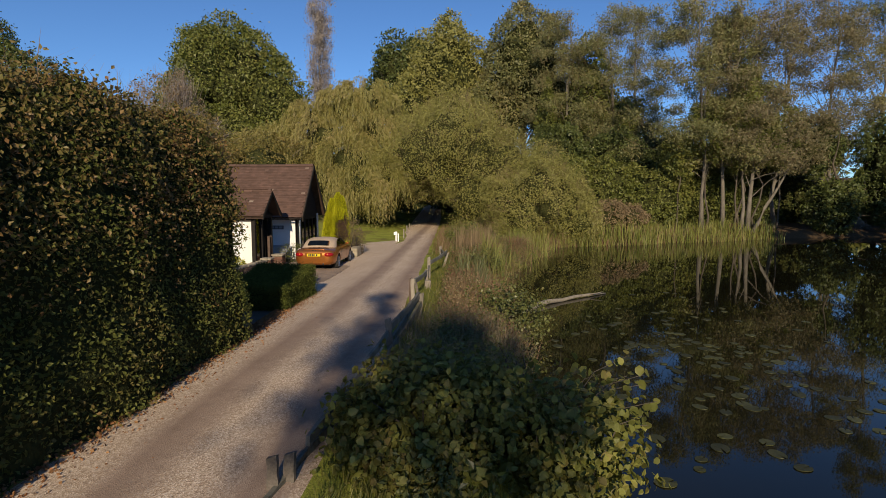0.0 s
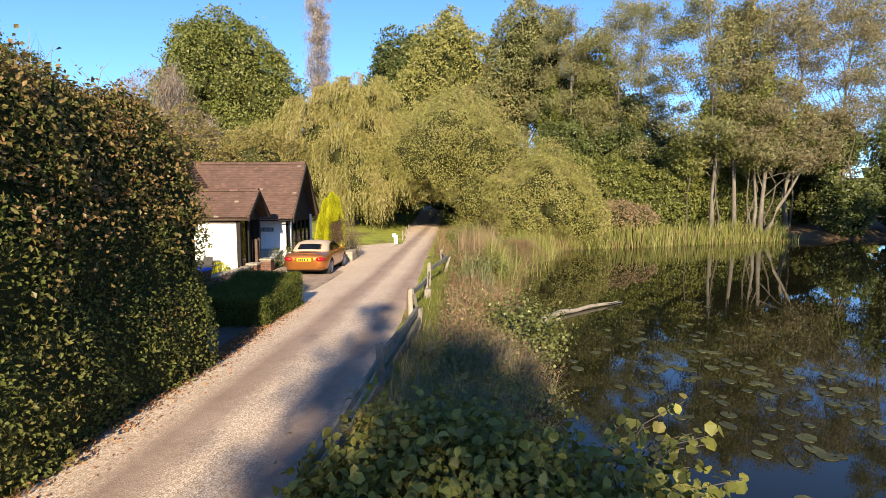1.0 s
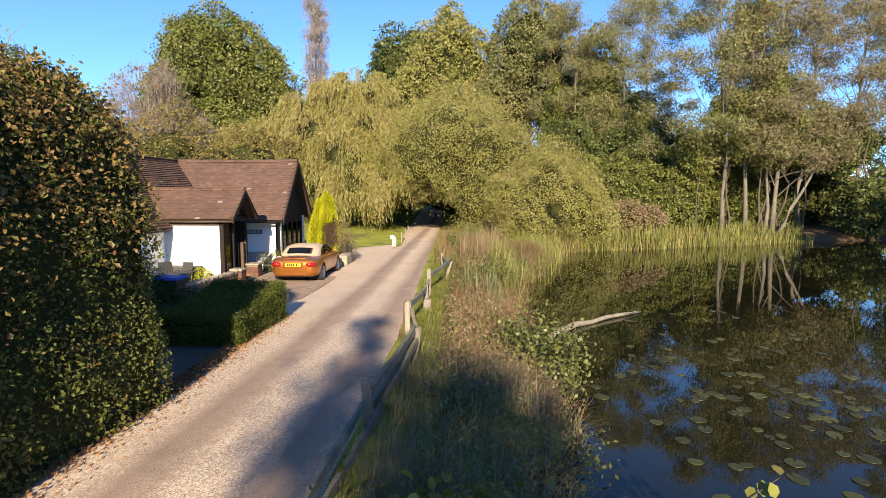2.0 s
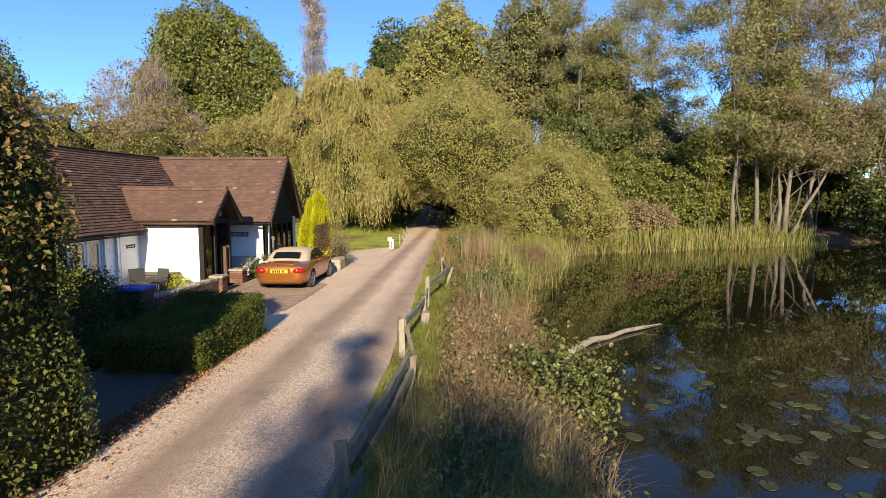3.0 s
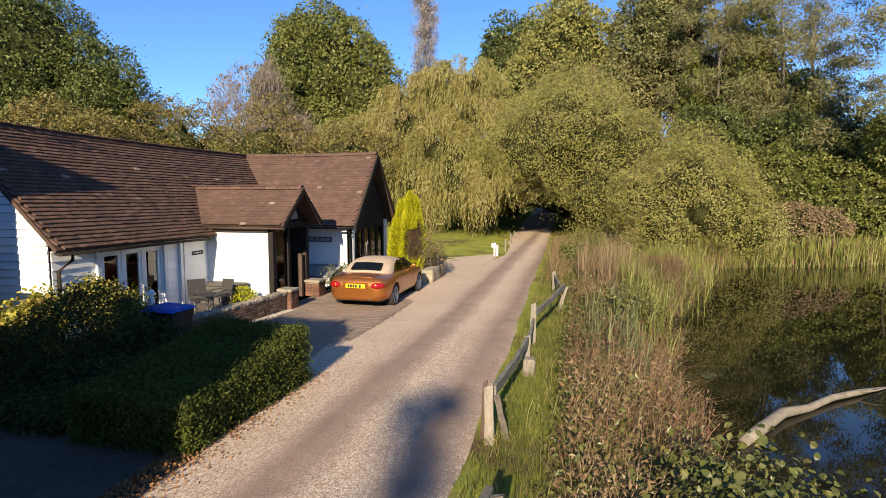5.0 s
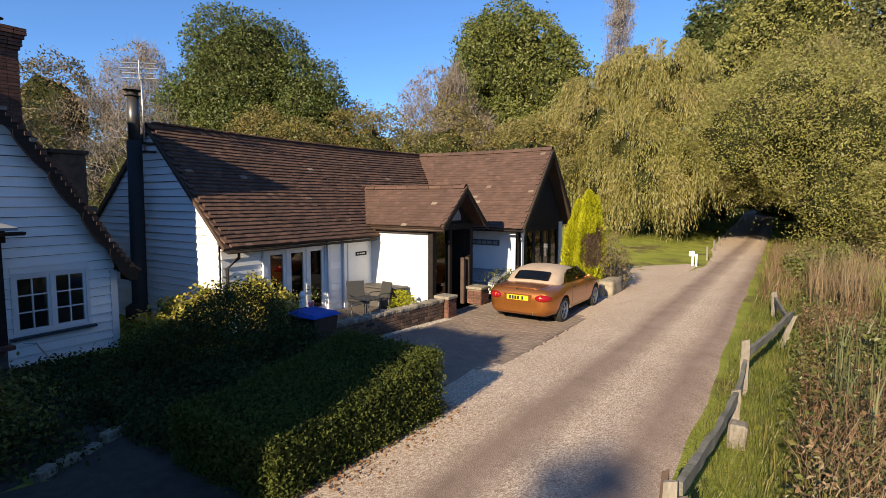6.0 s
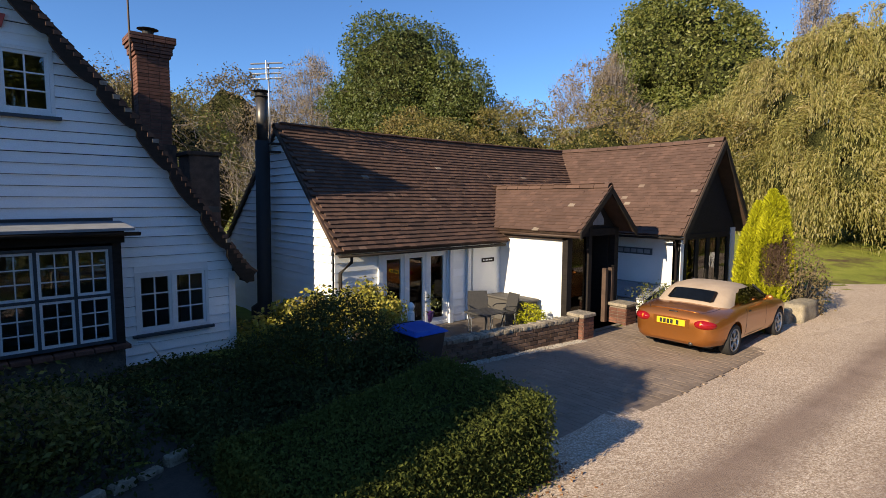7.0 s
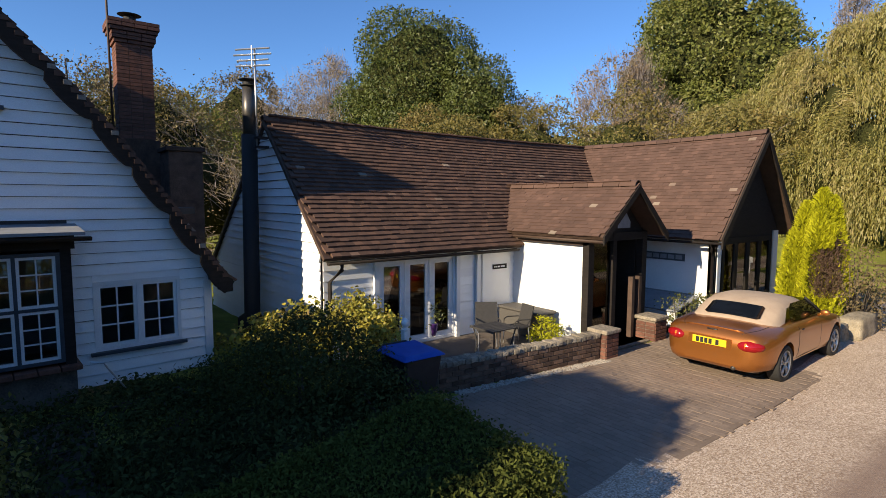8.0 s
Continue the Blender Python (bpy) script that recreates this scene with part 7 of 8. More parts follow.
bm.free()
pad_me.materials.append(L_LILY)
rngL = random.Random(9)
placed = 0
while placed < 165:
    x, y = rngL.uniform(1.8, 9.5), rngL.uniform(5.5, 20)
    keep = math.exp(-(((x - 5.2) / 2.4) ** 2 + ((y - 10.8) / 3.0) ** 2)) + 0.07
    if pond_depth(x, y) < 0.35 or rngL.random() > keep:
        continue
    ob = new("lily_pad", pad_me)
    r = rngL.uniform(0.07, 0.14)
    ob.matrix_basis = pose(x, y, WATER_Z + 0.006, rngL.uniform(-2, 2), rngL.uniform(-2, 2), rngL.uniform(0, 360)) @ Matrix.Diagonal((r, r * rngL.uniform(0.75, 1), 1, 1))
    tagged(ob, "round green lily pad floating on the pond", "lily pad", "lily pads on the pond")
    placed += 1


# ---- post and rail fence, leaning and broken ----
def post(bm, x, y, h, lean_x=0.0, lean_y=0.0, w=0.065, foot=None):
    z = float(land_z(x, y)) - 0.15 if foot is None else foot
    hexa(bm, [(x - w, y - w * 0.6, z), (x + w, y - w * 0.6, z), (x + w, y + w * 0.6, z), (x - w, y + w * 0.6, z)] +
         [(x - w * 0.9 + lean_x, y - w * 0.5 + lean_y, z + h + 0.13), (x + w * 0.9 + lean_x, y - w * 0.5 + lean_y, z + h + 0.17), (x + w * 0.9 + lean_x, y + w * 0.5 + lean_y, z + h + 0.15), (x - w * 0.9 + lean_x, y + w * 0.5 + lean_y, z + h + 0.13)])


def rail(bm, a, b, w=0.05, t=0.02):
    a, b = Vector(a), Vector(b)
    d = (b - a).normalized()
    s = d.cross(Vector((0, 0, 1))).normalized() * t
    q = Vector((0, 0, w))
    mid = a.lerp(b, 0.5) + Vector((0.01, 0, -0.02))
    rings = []
    for p in (a, mid, b):
        rings.append([bm.verts.new(v) for v in (p - s - q, p + s - q, p + s + q, p - s + q)])
    for r0, r1 in zip(rings, rings[1:]):
        for k in range(4):
            bm.faces.new((r0[k], r0[(k + 1) % 4], r1[(k + 1) % 4], r1[k]))
    bm.faces.new(rings[0][::-1])
    bm.faces.new(rings[-1])


fence = thing("lane_fence", (-1.15, 15, 0.15), "weathered leaning post and rail fence beside the lane", "fence")
POSTS = [(-1.70, 4.6, 0.34, 0, 0), (-1.60, 4.74, 0.30, 0.02, 0), (-1.2, 9.0, 0.62, -0.05, 0), (-0.98, 11.75, 0.66, 0.12, -0.25), (-1.25, 13.72, 0.66, -0.02, 0.02), (-1.1, 16.5, 0.58, 0.02, 0.02), (-1.12, 18.3, 0.80, 0, 0), (-0.78, 21.6, 0.62, 0.22, 0.05), (-0.95, 24.6, 0.6, -0.03, 0), (-0.80, 30.2, 0.65, 0, 0), (-0.6, 34.4, 0.65, 0.12, 0), (-0.75, 35.2, 0.65, -0.04, 0)]
rngFn = random.Random(21)


def weather(bm, amount=0.006):
    """Split, worn timber: cuts along it and an uneven surface."""
    bmesh.ops.subdivide_edges(bm, edges=[e for e in bm.edges if e.calc_length() > 0.25], cuts=5)
    off = Vector((rngFn.uniform(0, 50), 0, 0))
    for v in bm.verts:
        v.co += Vector((noise.noise(v.co * 9 + off), noise.noise(v.co * 9 - off), noise.noise(v.co * 5 + off))) * amount * 1.6
    return bm


for x, y, h, lx, ly in POSTS:
    bm = bmesh.new()
    post(bm, x, y, h, lx, ly, 0.052 if y < 8 else 0.056)
    part("post", weather(bm, 0.009), OAK if y > 8 else OAK_DARK, fence)
RAILS = [((-1.86, 3.1, 0.27), (-1.44, 6.4, 0.33)), ((-1.55, 5.2, 0.45), (-1.25, 8.9, 0.62)), ((-1.45, 6.6, 0.28), (-1.12, 9.3, 0.42)), ((-1.2, 9.0, 0.72), (-0.92, 11.6, 0.8)), ((-1.36, 9.6, 0.2), (-0.94, 11.65, 0.74)), ((-1.28, 9.75, 0.12), (-0.86, 11.7, 0.66)), ((-1.22, 13.8, 0.74), (-1.08, 16.5, 0.62)), ((-1.1, 16.5, 0.5), (-1.12, 18.3, 0.55)), ((-1.12, 18.3, 0.66), (-0.6, 21.6, 0.72)), ((-0.62, 21.6, 0.55), (-0.95, 24.6, 0.5)), ((-0.8, 30.2, 0.6), (-0.6, 34.4, 0.62))]
for a, b in RAILS:
    bm = bmesh.new()
    rail(bm, a, b, 0.05 if a[1] < 8 else 0.058, 0.022 if a[1] < 8 else 0.026)
    part("rail", weather(bm, 0.010), OAK_MOSS, fence)
bm = bmesh.new()
post(bm, -1.06, 13.95, 0.55, -0.13, -0.16, 0.035)
part("prop", weather(bm, 0.008), OAK_DARK, fence)
bm = bmesh.new()
post(bm, -1.36, 13.86, 0.66, 0.03, 0.02, 0.028)
part("stake", weather(bm, 0.006), BROWN, fence, "slim dark brown stake")
bm = bmesh.new()
box(bm, -1.12, -0.94, 16.25, 16.45, 0.05, 0.38)
part("post_stump", weather(bevelled(bm, 0.02), 0.012), OAK, fence)

# low planting added to deepen the shade of the front garden
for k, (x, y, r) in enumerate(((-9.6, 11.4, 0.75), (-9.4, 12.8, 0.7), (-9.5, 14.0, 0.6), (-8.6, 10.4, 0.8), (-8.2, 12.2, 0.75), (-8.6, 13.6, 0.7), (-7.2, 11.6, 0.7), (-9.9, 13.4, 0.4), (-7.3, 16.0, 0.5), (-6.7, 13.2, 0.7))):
    shrub("border_plant", "low border shrub, darkened for deep shade", (x, y), r, 2600, 0.06, L_SHADE, 600 + k, 0.15, spread=0.12, stems=8, group="plants of the shaded border")


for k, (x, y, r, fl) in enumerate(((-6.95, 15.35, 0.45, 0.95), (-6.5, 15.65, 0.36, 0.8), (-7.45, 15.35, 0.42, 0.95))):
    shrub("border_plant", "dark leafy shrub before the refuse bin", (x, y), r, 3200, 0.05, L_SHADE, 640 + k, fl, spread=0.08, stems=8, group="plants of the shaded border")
for k in range(8):
    t = k / 7
    x, y = -7.32 + 0.86 * t, 13.5 - 1.8 * t
    bm = bmesh.new()
    box(bm, x - 0.06, x + 0.06, y - 0.11, y + 0.11, 0.05, 0.27 + 0.03 * math.sin(k * 2.1))
    bmesh.ops.rotate(bm, cent=(x, y, 0), matrix=Matrix.Rotation(radians(25 + 6 * math.sin(k * 3)), 3, "Z"), verts=bm.verts)
    bevelled(bm, 0.025, 2)
    tagged(part("edging_stone", bm, STONE, None), "pale rough stone edging the garden path", "stone", "stones edging the garden path")

# ---- the orange roadster ----
def car_paint():
    m, n, l, b = nodes_of("copper_paint")
    g = n.new("ShaderNodeNewGeometry").outputs["Position"]
    c = ramp(n, l, noise_tex(n, l, 900, 2, 0.5, g), [(0.3, (0.36, 0.125, 0.024)), (0.7, (0.50, 0.19, 0.04))])
    c = mix(n, l, ramp(n, l, noise_tex(n, l, 5, 5, 0.7, g), [(0.55, (0, 0, 0)), (0.8, (0.25, 0.25, 0.25))]), c, (0.28, 0.15, 0.07))
    l.new(c, b.inputs["Base Color"])
    b.inputs["Metallic"].default_value, b.inputs["Roughness"].default_value = 0.75, 0.30
    b.inputs["Coat Weight"].default_value, b.inputs["Coat Roughness"].default_value = 0.8, 0.06
    return m


PAINT = car_paint()
FABRIC = surface("tan_soft_top", (0.34, 0.255, 0.185), (0.47, 0.365, 0.27), 3, 0.9, 0.3, 0.003, fine=300)
TYRE = surface("tyre_rubber", (0.012, 0.012, 0.012), (0.028, 0.027, 0.026), 12, 0.85, 0.3, 0.003)
RIM = surface("alloy_rim", (0.38, 0.38, 0.38), (0.58, 0.58, 0.58), 6, 0.35, 0.05, 0.001, metal=0.7)
RED_LAMP = surface("red_lamp", (0.22, 0.005, 0.008), (0.33, 0.010, 0.013), 20, 0.12, 0.0, 0.001)
AMBER_LAMP = surface("amber_lamp", (0.72, 0.20, 0.02), (0.85, 0.30, 0.04), 20, 0.12, 0.0, 0.001)
PLATE = surface("yellow_plate", (0.75, 0.52, 0.015), (0.85, 0.62, 0.03), 8, 0.35, 0.0, 0.001)
CAR_GLASS = glass_mat("car_glass", (0.25, 0.28, 0.30))
TRIM_BLACK = surface("black_trim", (0.01, 0.01, 0.01), (0.022, 0.022, 0.022), 9, 0.5, 0.1, 0.001)

CAR_AT = pose(-5.72, 21.28, 0.06, 0, 0, 0.5) @ Matrix.Scale(1.0, 4)


def car_mesh(name, bm, mat, parent, label="", smooth=True):
    bmesh.ops.transform(bm, matrix=CAR_AT, verts=bm.verts)
    ob = part(name, bm, mat, parent, label, smooth)
    return ob


def loft(bm, rings, close_ends=True):
    vs = [[bm.verts.new(p) for p in r] for r in rings]
    n = len(vs[0])
    for a, b in zip(vs, vs[1:]):
        for k in range(n):
            bm.faces.new((a[k], a[(k + 1) % n], b[(k + 1) % n], b[k]))
    if close_ends:
        bm.faces.new(vs[0][::-1])
        bm.faces.new(vs[-1])


car = thing("convertible_car", tuple(CAR_AT.translation), "copper orange two-seat convertible with raised tan soft top", "car")
# stations from tail to nose: y, half width, underside, shoulder, crown
W_T = [(-0.80, 0.42), (-0.79, 0.56), (-0.75, 0.66), (-0.66, 0.735), (-0.45, 0.79), (-0.1, 0.825), (0.3, 0.815), (0.8, 0.80), (1.5, 0.80), (2.1, 0.825), (2.5, 0.805), (2.85, 0.73), (3.05, 0.60), (3.14, 0.42)]
B_T = [(-0.80, 0.30), (-0.74, 0.24), (-0.5, 0.21), (0.0, 0.20), (2.4, 0.19), (2.9, 0.22), (3.14, 0.32)]
S_T = [(-0.80, 0.60), (-0.77, 0.70), (-0.70, 0.765), (-0.4, 0.80), (0.0, 0.83), (0.5, 0.83), (1.4, 0.82), (2.0, 0.80), (2.6, 0.72), (3.0, 0.60), (3.14, 0.52)]
C_T = [(-0.80, 0.62), (-0.77, 0.74), (-0.70, 0.815), (-0.6, 0.845), (-0.2, 0.885), (0.3, 0.90), (1.5, 0.90), (1.9, 0.885), (2.4, 0.80), (2.9, 0.66), (3.14, 0.54)]
ST = [-0.80, -0.79, -0.775, -0.74, -0.70, -0.64, -0.55, -0.45, -0.3, -0.1, 0.1, 0.3, 0.5, 0.8, 1.1, 1.4, 1.7, 1.95, 2.15, 2.35, 2.55, 2.75, 2.9, 3.02, 3.1, 3.14]
rings = []
for y in ST:
    w, zb, zs, zc = (float(lerp_table(y, t)) for t in (W_T, B_T, S_T, C_T))
    mid = zb + (zs - zb) * 0.55
    half = [(0.0, zb), (w * 0.80, zb), (w * 0.93, zb + 0.05), (w * 0.985, zb + 0.14 * (zs - zb) / 0.5), (w, mid), (w * 0.995, zs - 0.09), (w * 0.965, zs - 0.03), (w * 0.90, zs + 0.004), (w * 0.75, zs + (zc - zs) * 0.55), (w * 0.4, zc - 0.008), (0.0, zc)]
    rings.append([(x, y, z) for x, z in half] + [(-x, y, z) for x, z in half[-2:0:-1]])
bm = bmesh.new()
loft(bm, rings)
bmesh.ops.recalc_face_normals(bm, faces=bm.faces)
body_me = bpy.data.meshes.new("body")
bm.to_mesh(body_me)
bm.free()
body_ob = new("body", body_me)
cutters = []
for s in (-1, 1):
    for y in (0.0, 2.265):
        bm = bmesh.new()
        tube(bm, [(s * 0.56, y, 0.30), (s * 1.0, y, 0.30)], [0.335, 0.335], 28)
        bmesh.ops.recalc_face_normals(bm, faces=bm.faces)
        cm = bpy.data.meshes.new("cut")
        bm.to_mesh(cm)
        bm.free()
        co = new("cut", cm)
        mod = body_ob.modifiers.new("arch", "BOOLEAN")
        mod.operation, mod.object, mod.solver = "DIFFERENCE", co, "EXACT"
        cutters.append((co, cm))
dg = bpy.context.evaluated_depsgraph_get()
cut_me = bpy.data.meshes.new_from_object(body_ob.evaluated_get(dg))
bm = bmesh.new()
bm.from_mesh(cut_me)
bpy.data.objects.remove(body_ob)
for co, cm in cutters:
    bpy.data.objects.remove(co)
body = car_mesh("body", bm, PAINT, car, smooth=True)
body.data.set_sharp_from_angle(angle=radians(38))


def ellipsoid(bm, c, r, rot=0.0, seg=16):
    m = pose(*c, 0, 0, rot) @ Matrix.Diagonal((*r, 1))
    bmesh.ops.create_uvsphere(bm, u_segments=seg, v_segments=seg // 2, radius=1, matrix=m)


def side_x(y, z):
    """Half width of the body at a station and height."""
    w, zb, zs = (float(lerp_table(y, t)) for t in (W_T, B_T, S_T))
    return float(np.interp(z, [zb, zb + 0.05, zb + 0.14 * (zs - zb) / 0.5, zb + (zs - zb) * 0.55, zs - 0.09, zs - 0.03, zs + 0.004], [w * 0.80, w * 0.93, w * 0.985, w, w * 0.995, w * 0.965, w * 0.90]))


def deck_z(x, y):
    """Height of the body's upper surface."""
    w, zs, zc = (float(lerp_table(y, t)) for t in (W_T, S_T, C_T))
    return float(np.interp(abs(x), [0, w * 0.4, w * 0.75, w * 0.9], [zc, zc - 0.008, zs + (zc - zs) * 0.55, zs + 0.004]))


# seams, lamps, plate
for s in (-1, 1):
    bm = bmesh.new()
    ellipsoid(bm, (s * 0.568, -0.700, 0.630), (0.19, 0.120, 0.094), s * 27)
    car_mesh("tail_lamp", bm, RED_LAMP, body, "red tail lamp with an amber centre")
    bm = bmesh.new()
    ellipsoid(bm, (s * 0.530, -0.775, 0.634), (0.062, 0.058, 0.062), s * 20)
    car_mesh("indicator", bm, AMBER_LAMP, body, "amber indicator")
bm = bmesh.new()
box(bm, -0.26, 0.26, -0.822, -0.806, 0.565, 0.675)
bevelled(bm, 0.006)
plate = car_mesh("number_plate", bm, PLATE, body, "yellow rear number plate", False)
for u, w in ((-0.20, 0.05), (-0.135, 0.05), (-0.07, 0.05), (-0.005, 0.05), (0.10, 0.05)):
    bm = bmesh.new()
    box(bm, u, u + w, -0.8245, -0.8215, 0.580, 0.660)
    car_mesh("plate_bar", bm, TRIM_BLACK, plate, smooth=False)
bm = bmesh.new()
box(bm, -0.33, 0.33, -0.806, -0.795, 0.54, 0.70)
bevelled(bm, 0.01)
car_mesh("plate_recess", bm, PAINT, body, smooth=False)
bm = bmesh.new()
box(bm, -0.08, 0.08, -0.735, -0.71, 0.785, 0.805)
bevelled(bm, 0.006)
car_mesh("brake_light", bm, TRIM_BLACK, body, "dark high-level brake light")
bm = bmesh.new()
tube(bm, [(0.36, -0.80, 0.27), (0.36, -0.55, 0.27)], [0.032, 0.032], 12)
car_mesh("exhaust", bm, METAL_FLUE, body)
bm = bmesh.new()
box(bm, -0.58, 0.58, -0.45, 2.9, 0.16, 0.25)
car_mesh("underside", bm, TRIM_BLACK, body, smooth=False)
for s in (-1, 1):
    # the door's shut line, let into the body's side
    bm = bmesh.new()
    zs = np.linspace(0.30, 0.80, 8)
    line = [(0.50, z) for z in zs[::-1]] + [(0.56, 0.285), (1.45, 0.285)] + [(1.52, z) for z in zs]
    tube(bm, [(s * (side_x(y, z) + 0.0005), y, z) for y, z in line], [0.0045] * len(line), 5)
    car_mesh("door_seam", bm, TRIM_BLACK, body)
    bm = bmesh.new()
    ellipsoid(bm, (s * (side_x(0.66, 0.74) + 0.002), 0.66, 0.74), (0.010, 0.06, 0.014))
    car_mesh("door_handle", bm, TRIM_BLACK, body)
    bm = bmesh.new()
    ellipsoid(bm, (s * 0.85, 1.48, 0.91), (0.075, 0.035, 0.05))
    tube(bm, [(s * 0.74, 1.50, 0.85), (s * 0.82, 1.50, 0.89)], [0.025, 0.02], 8)
    car_mesh("door_mirror", bm, PAINT, body)
# trunk seam, in the lid
bm = bmesh.new()
for s in (-1, 1):
    tube(bm, [(s * x, y, deck_z(x, y)) for x, y in ((0.60, -0.17), (0.59, -0.32), (0.565, -0.46), (0.52, -0.57), (0.47, -0.66), (0.44, -0.71))], [0.0045] * 6, 5)
car_mesh("boot_seam", bm, TRIM_BLACK, body)

# raised lip along the boot's edge
bm = bmesh.new()
xs_lip = np.linspace(-0.44, 0.44, 9)
tube(bm, [(x, -0.672 + 0.07 * x * x, deck_z(x, -0.66) + 0.004) for x in xs_lip], [0.012] * 9, 6)
car_mesh("boot_lip", bm, PAINT, body)

# soft top
top_st = [(-0.16, 0.875, 0.64), (-0.12, 0.915, 0.65), (0.0, 0.99, 0.655), (0.14, 1.075, 0.645), (0.28, 1.14, 0.63), (0.45, 1.185, 0.615), (0.70, 1.21, 0.60), (1.0, 1.205, 0.59), (1.28, 1.165, 0.575), (1.36, 1.14, 0.57)]
rings = []
for y, zt, w in top_st:
    side = 0.835 if y < 0.36 else 1.075
    half = [(0, zt), (w * 0.4, zt - 0.006), (w * 0.72, zt - 0.025), (w * 0.90, zt - 0.065), (w * 0.985, max(zt - 0.13, side)), (w + 0.03 * (1.07 - max(side, 0.87)) / 0.2, side)]
    inner = [(x * 0.95, z - 0.03) for x, z in half]
    full = [(x, z) for x, z in half[::-1]] + [(-x, z) for x, z in half[1:]]
    back = [(x, z) for x, z in inner[::-1]] + [(-x, z) for x, z in inner[1:]]
    rings.append([(x, y, z) for x, z in full] + [(x, y, z) for x, z in back[::-1]])
bm = bmesh.new()
loft(bm, rings)
roof = car_mesh("soft_top", bm, FABRIC, car, "tan fabric soft top")
roof.data.set_sharp_from_angle(angle=radians(50))
# rear window set in the fabric, slightly proud
bm = bmesh.new()
rows = []
for y, z, w in ((-0.095, 0.928, 0.38), (-0.07, 0.944, 0.43), (0.165, 1.084, 0.41), (0.195, 1.100, 0.37)):
    rows.append([bm.verts.new((x * w, y - 0.012, z + 0.012 - 0.012 * x * x)) for x in np.linspace(-1, 1, 9)])
for a, b in zip(rows, rows[1:]):
    for k in range(8):
        bm.faces.new((a[k], a[k + 1], b[k + 1], b[k]))
bmesh.ops.solidify(bm, geom=list(bm.faces), thickness=0.006)
SMOKED = surface("smoked_window", (0.008, 0.010, 0.014), (0.016, 0.02, 0.026), 4, 0.06, 0.0, 0.001)
car_mesh("rear_window", bm, SMOKED, roof, "dark plastic rear window")
for s in (-1, 1):
    bm = bmesh.new()
    q = [(0.40, 0.868, 0.70), (1.72, 0.868, 0.705), (1.38, 1.12, 0.575), (0.62, 1.13, 0.60), (0.46, 1.05, 0.64)]
    vs = [bm.verts.new((s * x, y, z)) for y, z, x in q]
    f = bm.faces.new(vs)
    bmesh.ops.solidify(bm, geom=[f], thickness=0.008)
    car_mesh("side_window", bm, CAR_GLASS, car, smooth=False)
    bm = bmesh.new()
    tube(bm, [(s * 0.705, 1.78, 0.86), (s * 0.575, 1.37, 1.14)], [0.024, 0.02], 8)
    car_mesh("windscreen_pillar", bm, TRIM_BLACK, car)
bm = bmesh.new()
vs = [bm.verts.new(p) for p in ((-0.69, 1.80, 0.87), (0.69, 1.80, 0.87), (0.56, 1.37, 1.135), (-0.56, 1.37, 1.135))]
f = bm.faces.new(vs)
bmesh.ops.solidify(bm, geom=[f], thickness=0.008)
car_mesh("windscreen", bm, CAR_GLASS, car, smooth=False)
for s in (-1, 1):
    bm = bmesh.new()
    box(bm, s * 0.34 - 0.2, s * 0.34 + 0.2, 0.42, 0.56, 0.80, 1.05)
    bevelled(bm, 0.04, 2)
    car_mesh("seat", bm, TRIM_BLACK, car)


def wheel(x, y, s):
    """Tyre, rim with five twin spokes, hub."""
    bm = bmesh.new()
    prof = [(0.205, -0.085), (0.27, -0.095), (0.288, -0.075), (0.292, 0.0), (0.288, 0.075), (0.27, 0.095), (0.205, 0.085)]
    n = 28
    rg = [[bm.verts.new((x + s * d, y + r * math.cos(a), 0.292 + r * math.sin(a))) for r, d in prof] for a in (math.tau * k / n for k in range(n))]
    for k in range(n):
        a, b = rg[k], rg[(k + 1) % n]
        for i in range(len(prof)):
            j = (i + 1) % len(prof)
            bm.faces.new((a[i], a[j], b[j], b[i]))
    root = car_mesh("wheel", bm, TYRE, car, "black tyre on a pale alloy wheel")
    bm = bmesh.new()
    prof = [(0.208, 0.088), (0.190, 0.090), (0.186, 0.03), (0.205, 0.02)]
    rg = [[bm.verts.new((x + s * d, y + r * math.cos(a), 0.292 + r * math.sin(a))) for r, d in prof] for a in (math.tau * k / n for k in range(n))]
    for k in range(n):
        a, b = rg[k], rg[(k + 1) % n]
        for i in range(len(prof)):
            j = (i + 1) % len(prof)
            bm.faces.new((a[i], a[j], b[j], b[i]))
    for k in range(5):
        a = math.tau * k / 5 + 0.3
        for da in (-0.17, 0.17):
            d = Vector((0, math.cos(a + da), math.sin(a + da)))
            e = Vector((0, math.cos(a + da * 0.35), math.sin(a + da * 0.35)))
            o = Vector((x + s * 0.07, y, 0.292))
            tube(bm, [o + e * 0.03, o + d * 0.192], [0.018, 0.014], 6)
    tube(bm, [(x + s * 0.05, y, 0.292), (x + s * 0.085, y, 0.292)], [0.045, 0.035], 12)
    car_mesh("rim", bm, RIM, root)
    bm = bmesh.new()
    tube(bm, [(x - s * 0.02, y, 0.292), (x + s * 0.02, y, 0.292)], [0.185, 0.185], 20)
    car_mesh("brake_disc", bm, TRIM_BLACK, root)


for s in (-1, 1):
    for y in (0.0, 2.265):
        wheel(s * 0.715, y, s)

# ---- patio, low brick wall, piers ----
pave = lambda y: float(lerp_table(y, LANE_Z))
bm = bmesh.new()
box(bm, -9.98, -7.75, 16.9, 20.45, 0.0, 0.125)
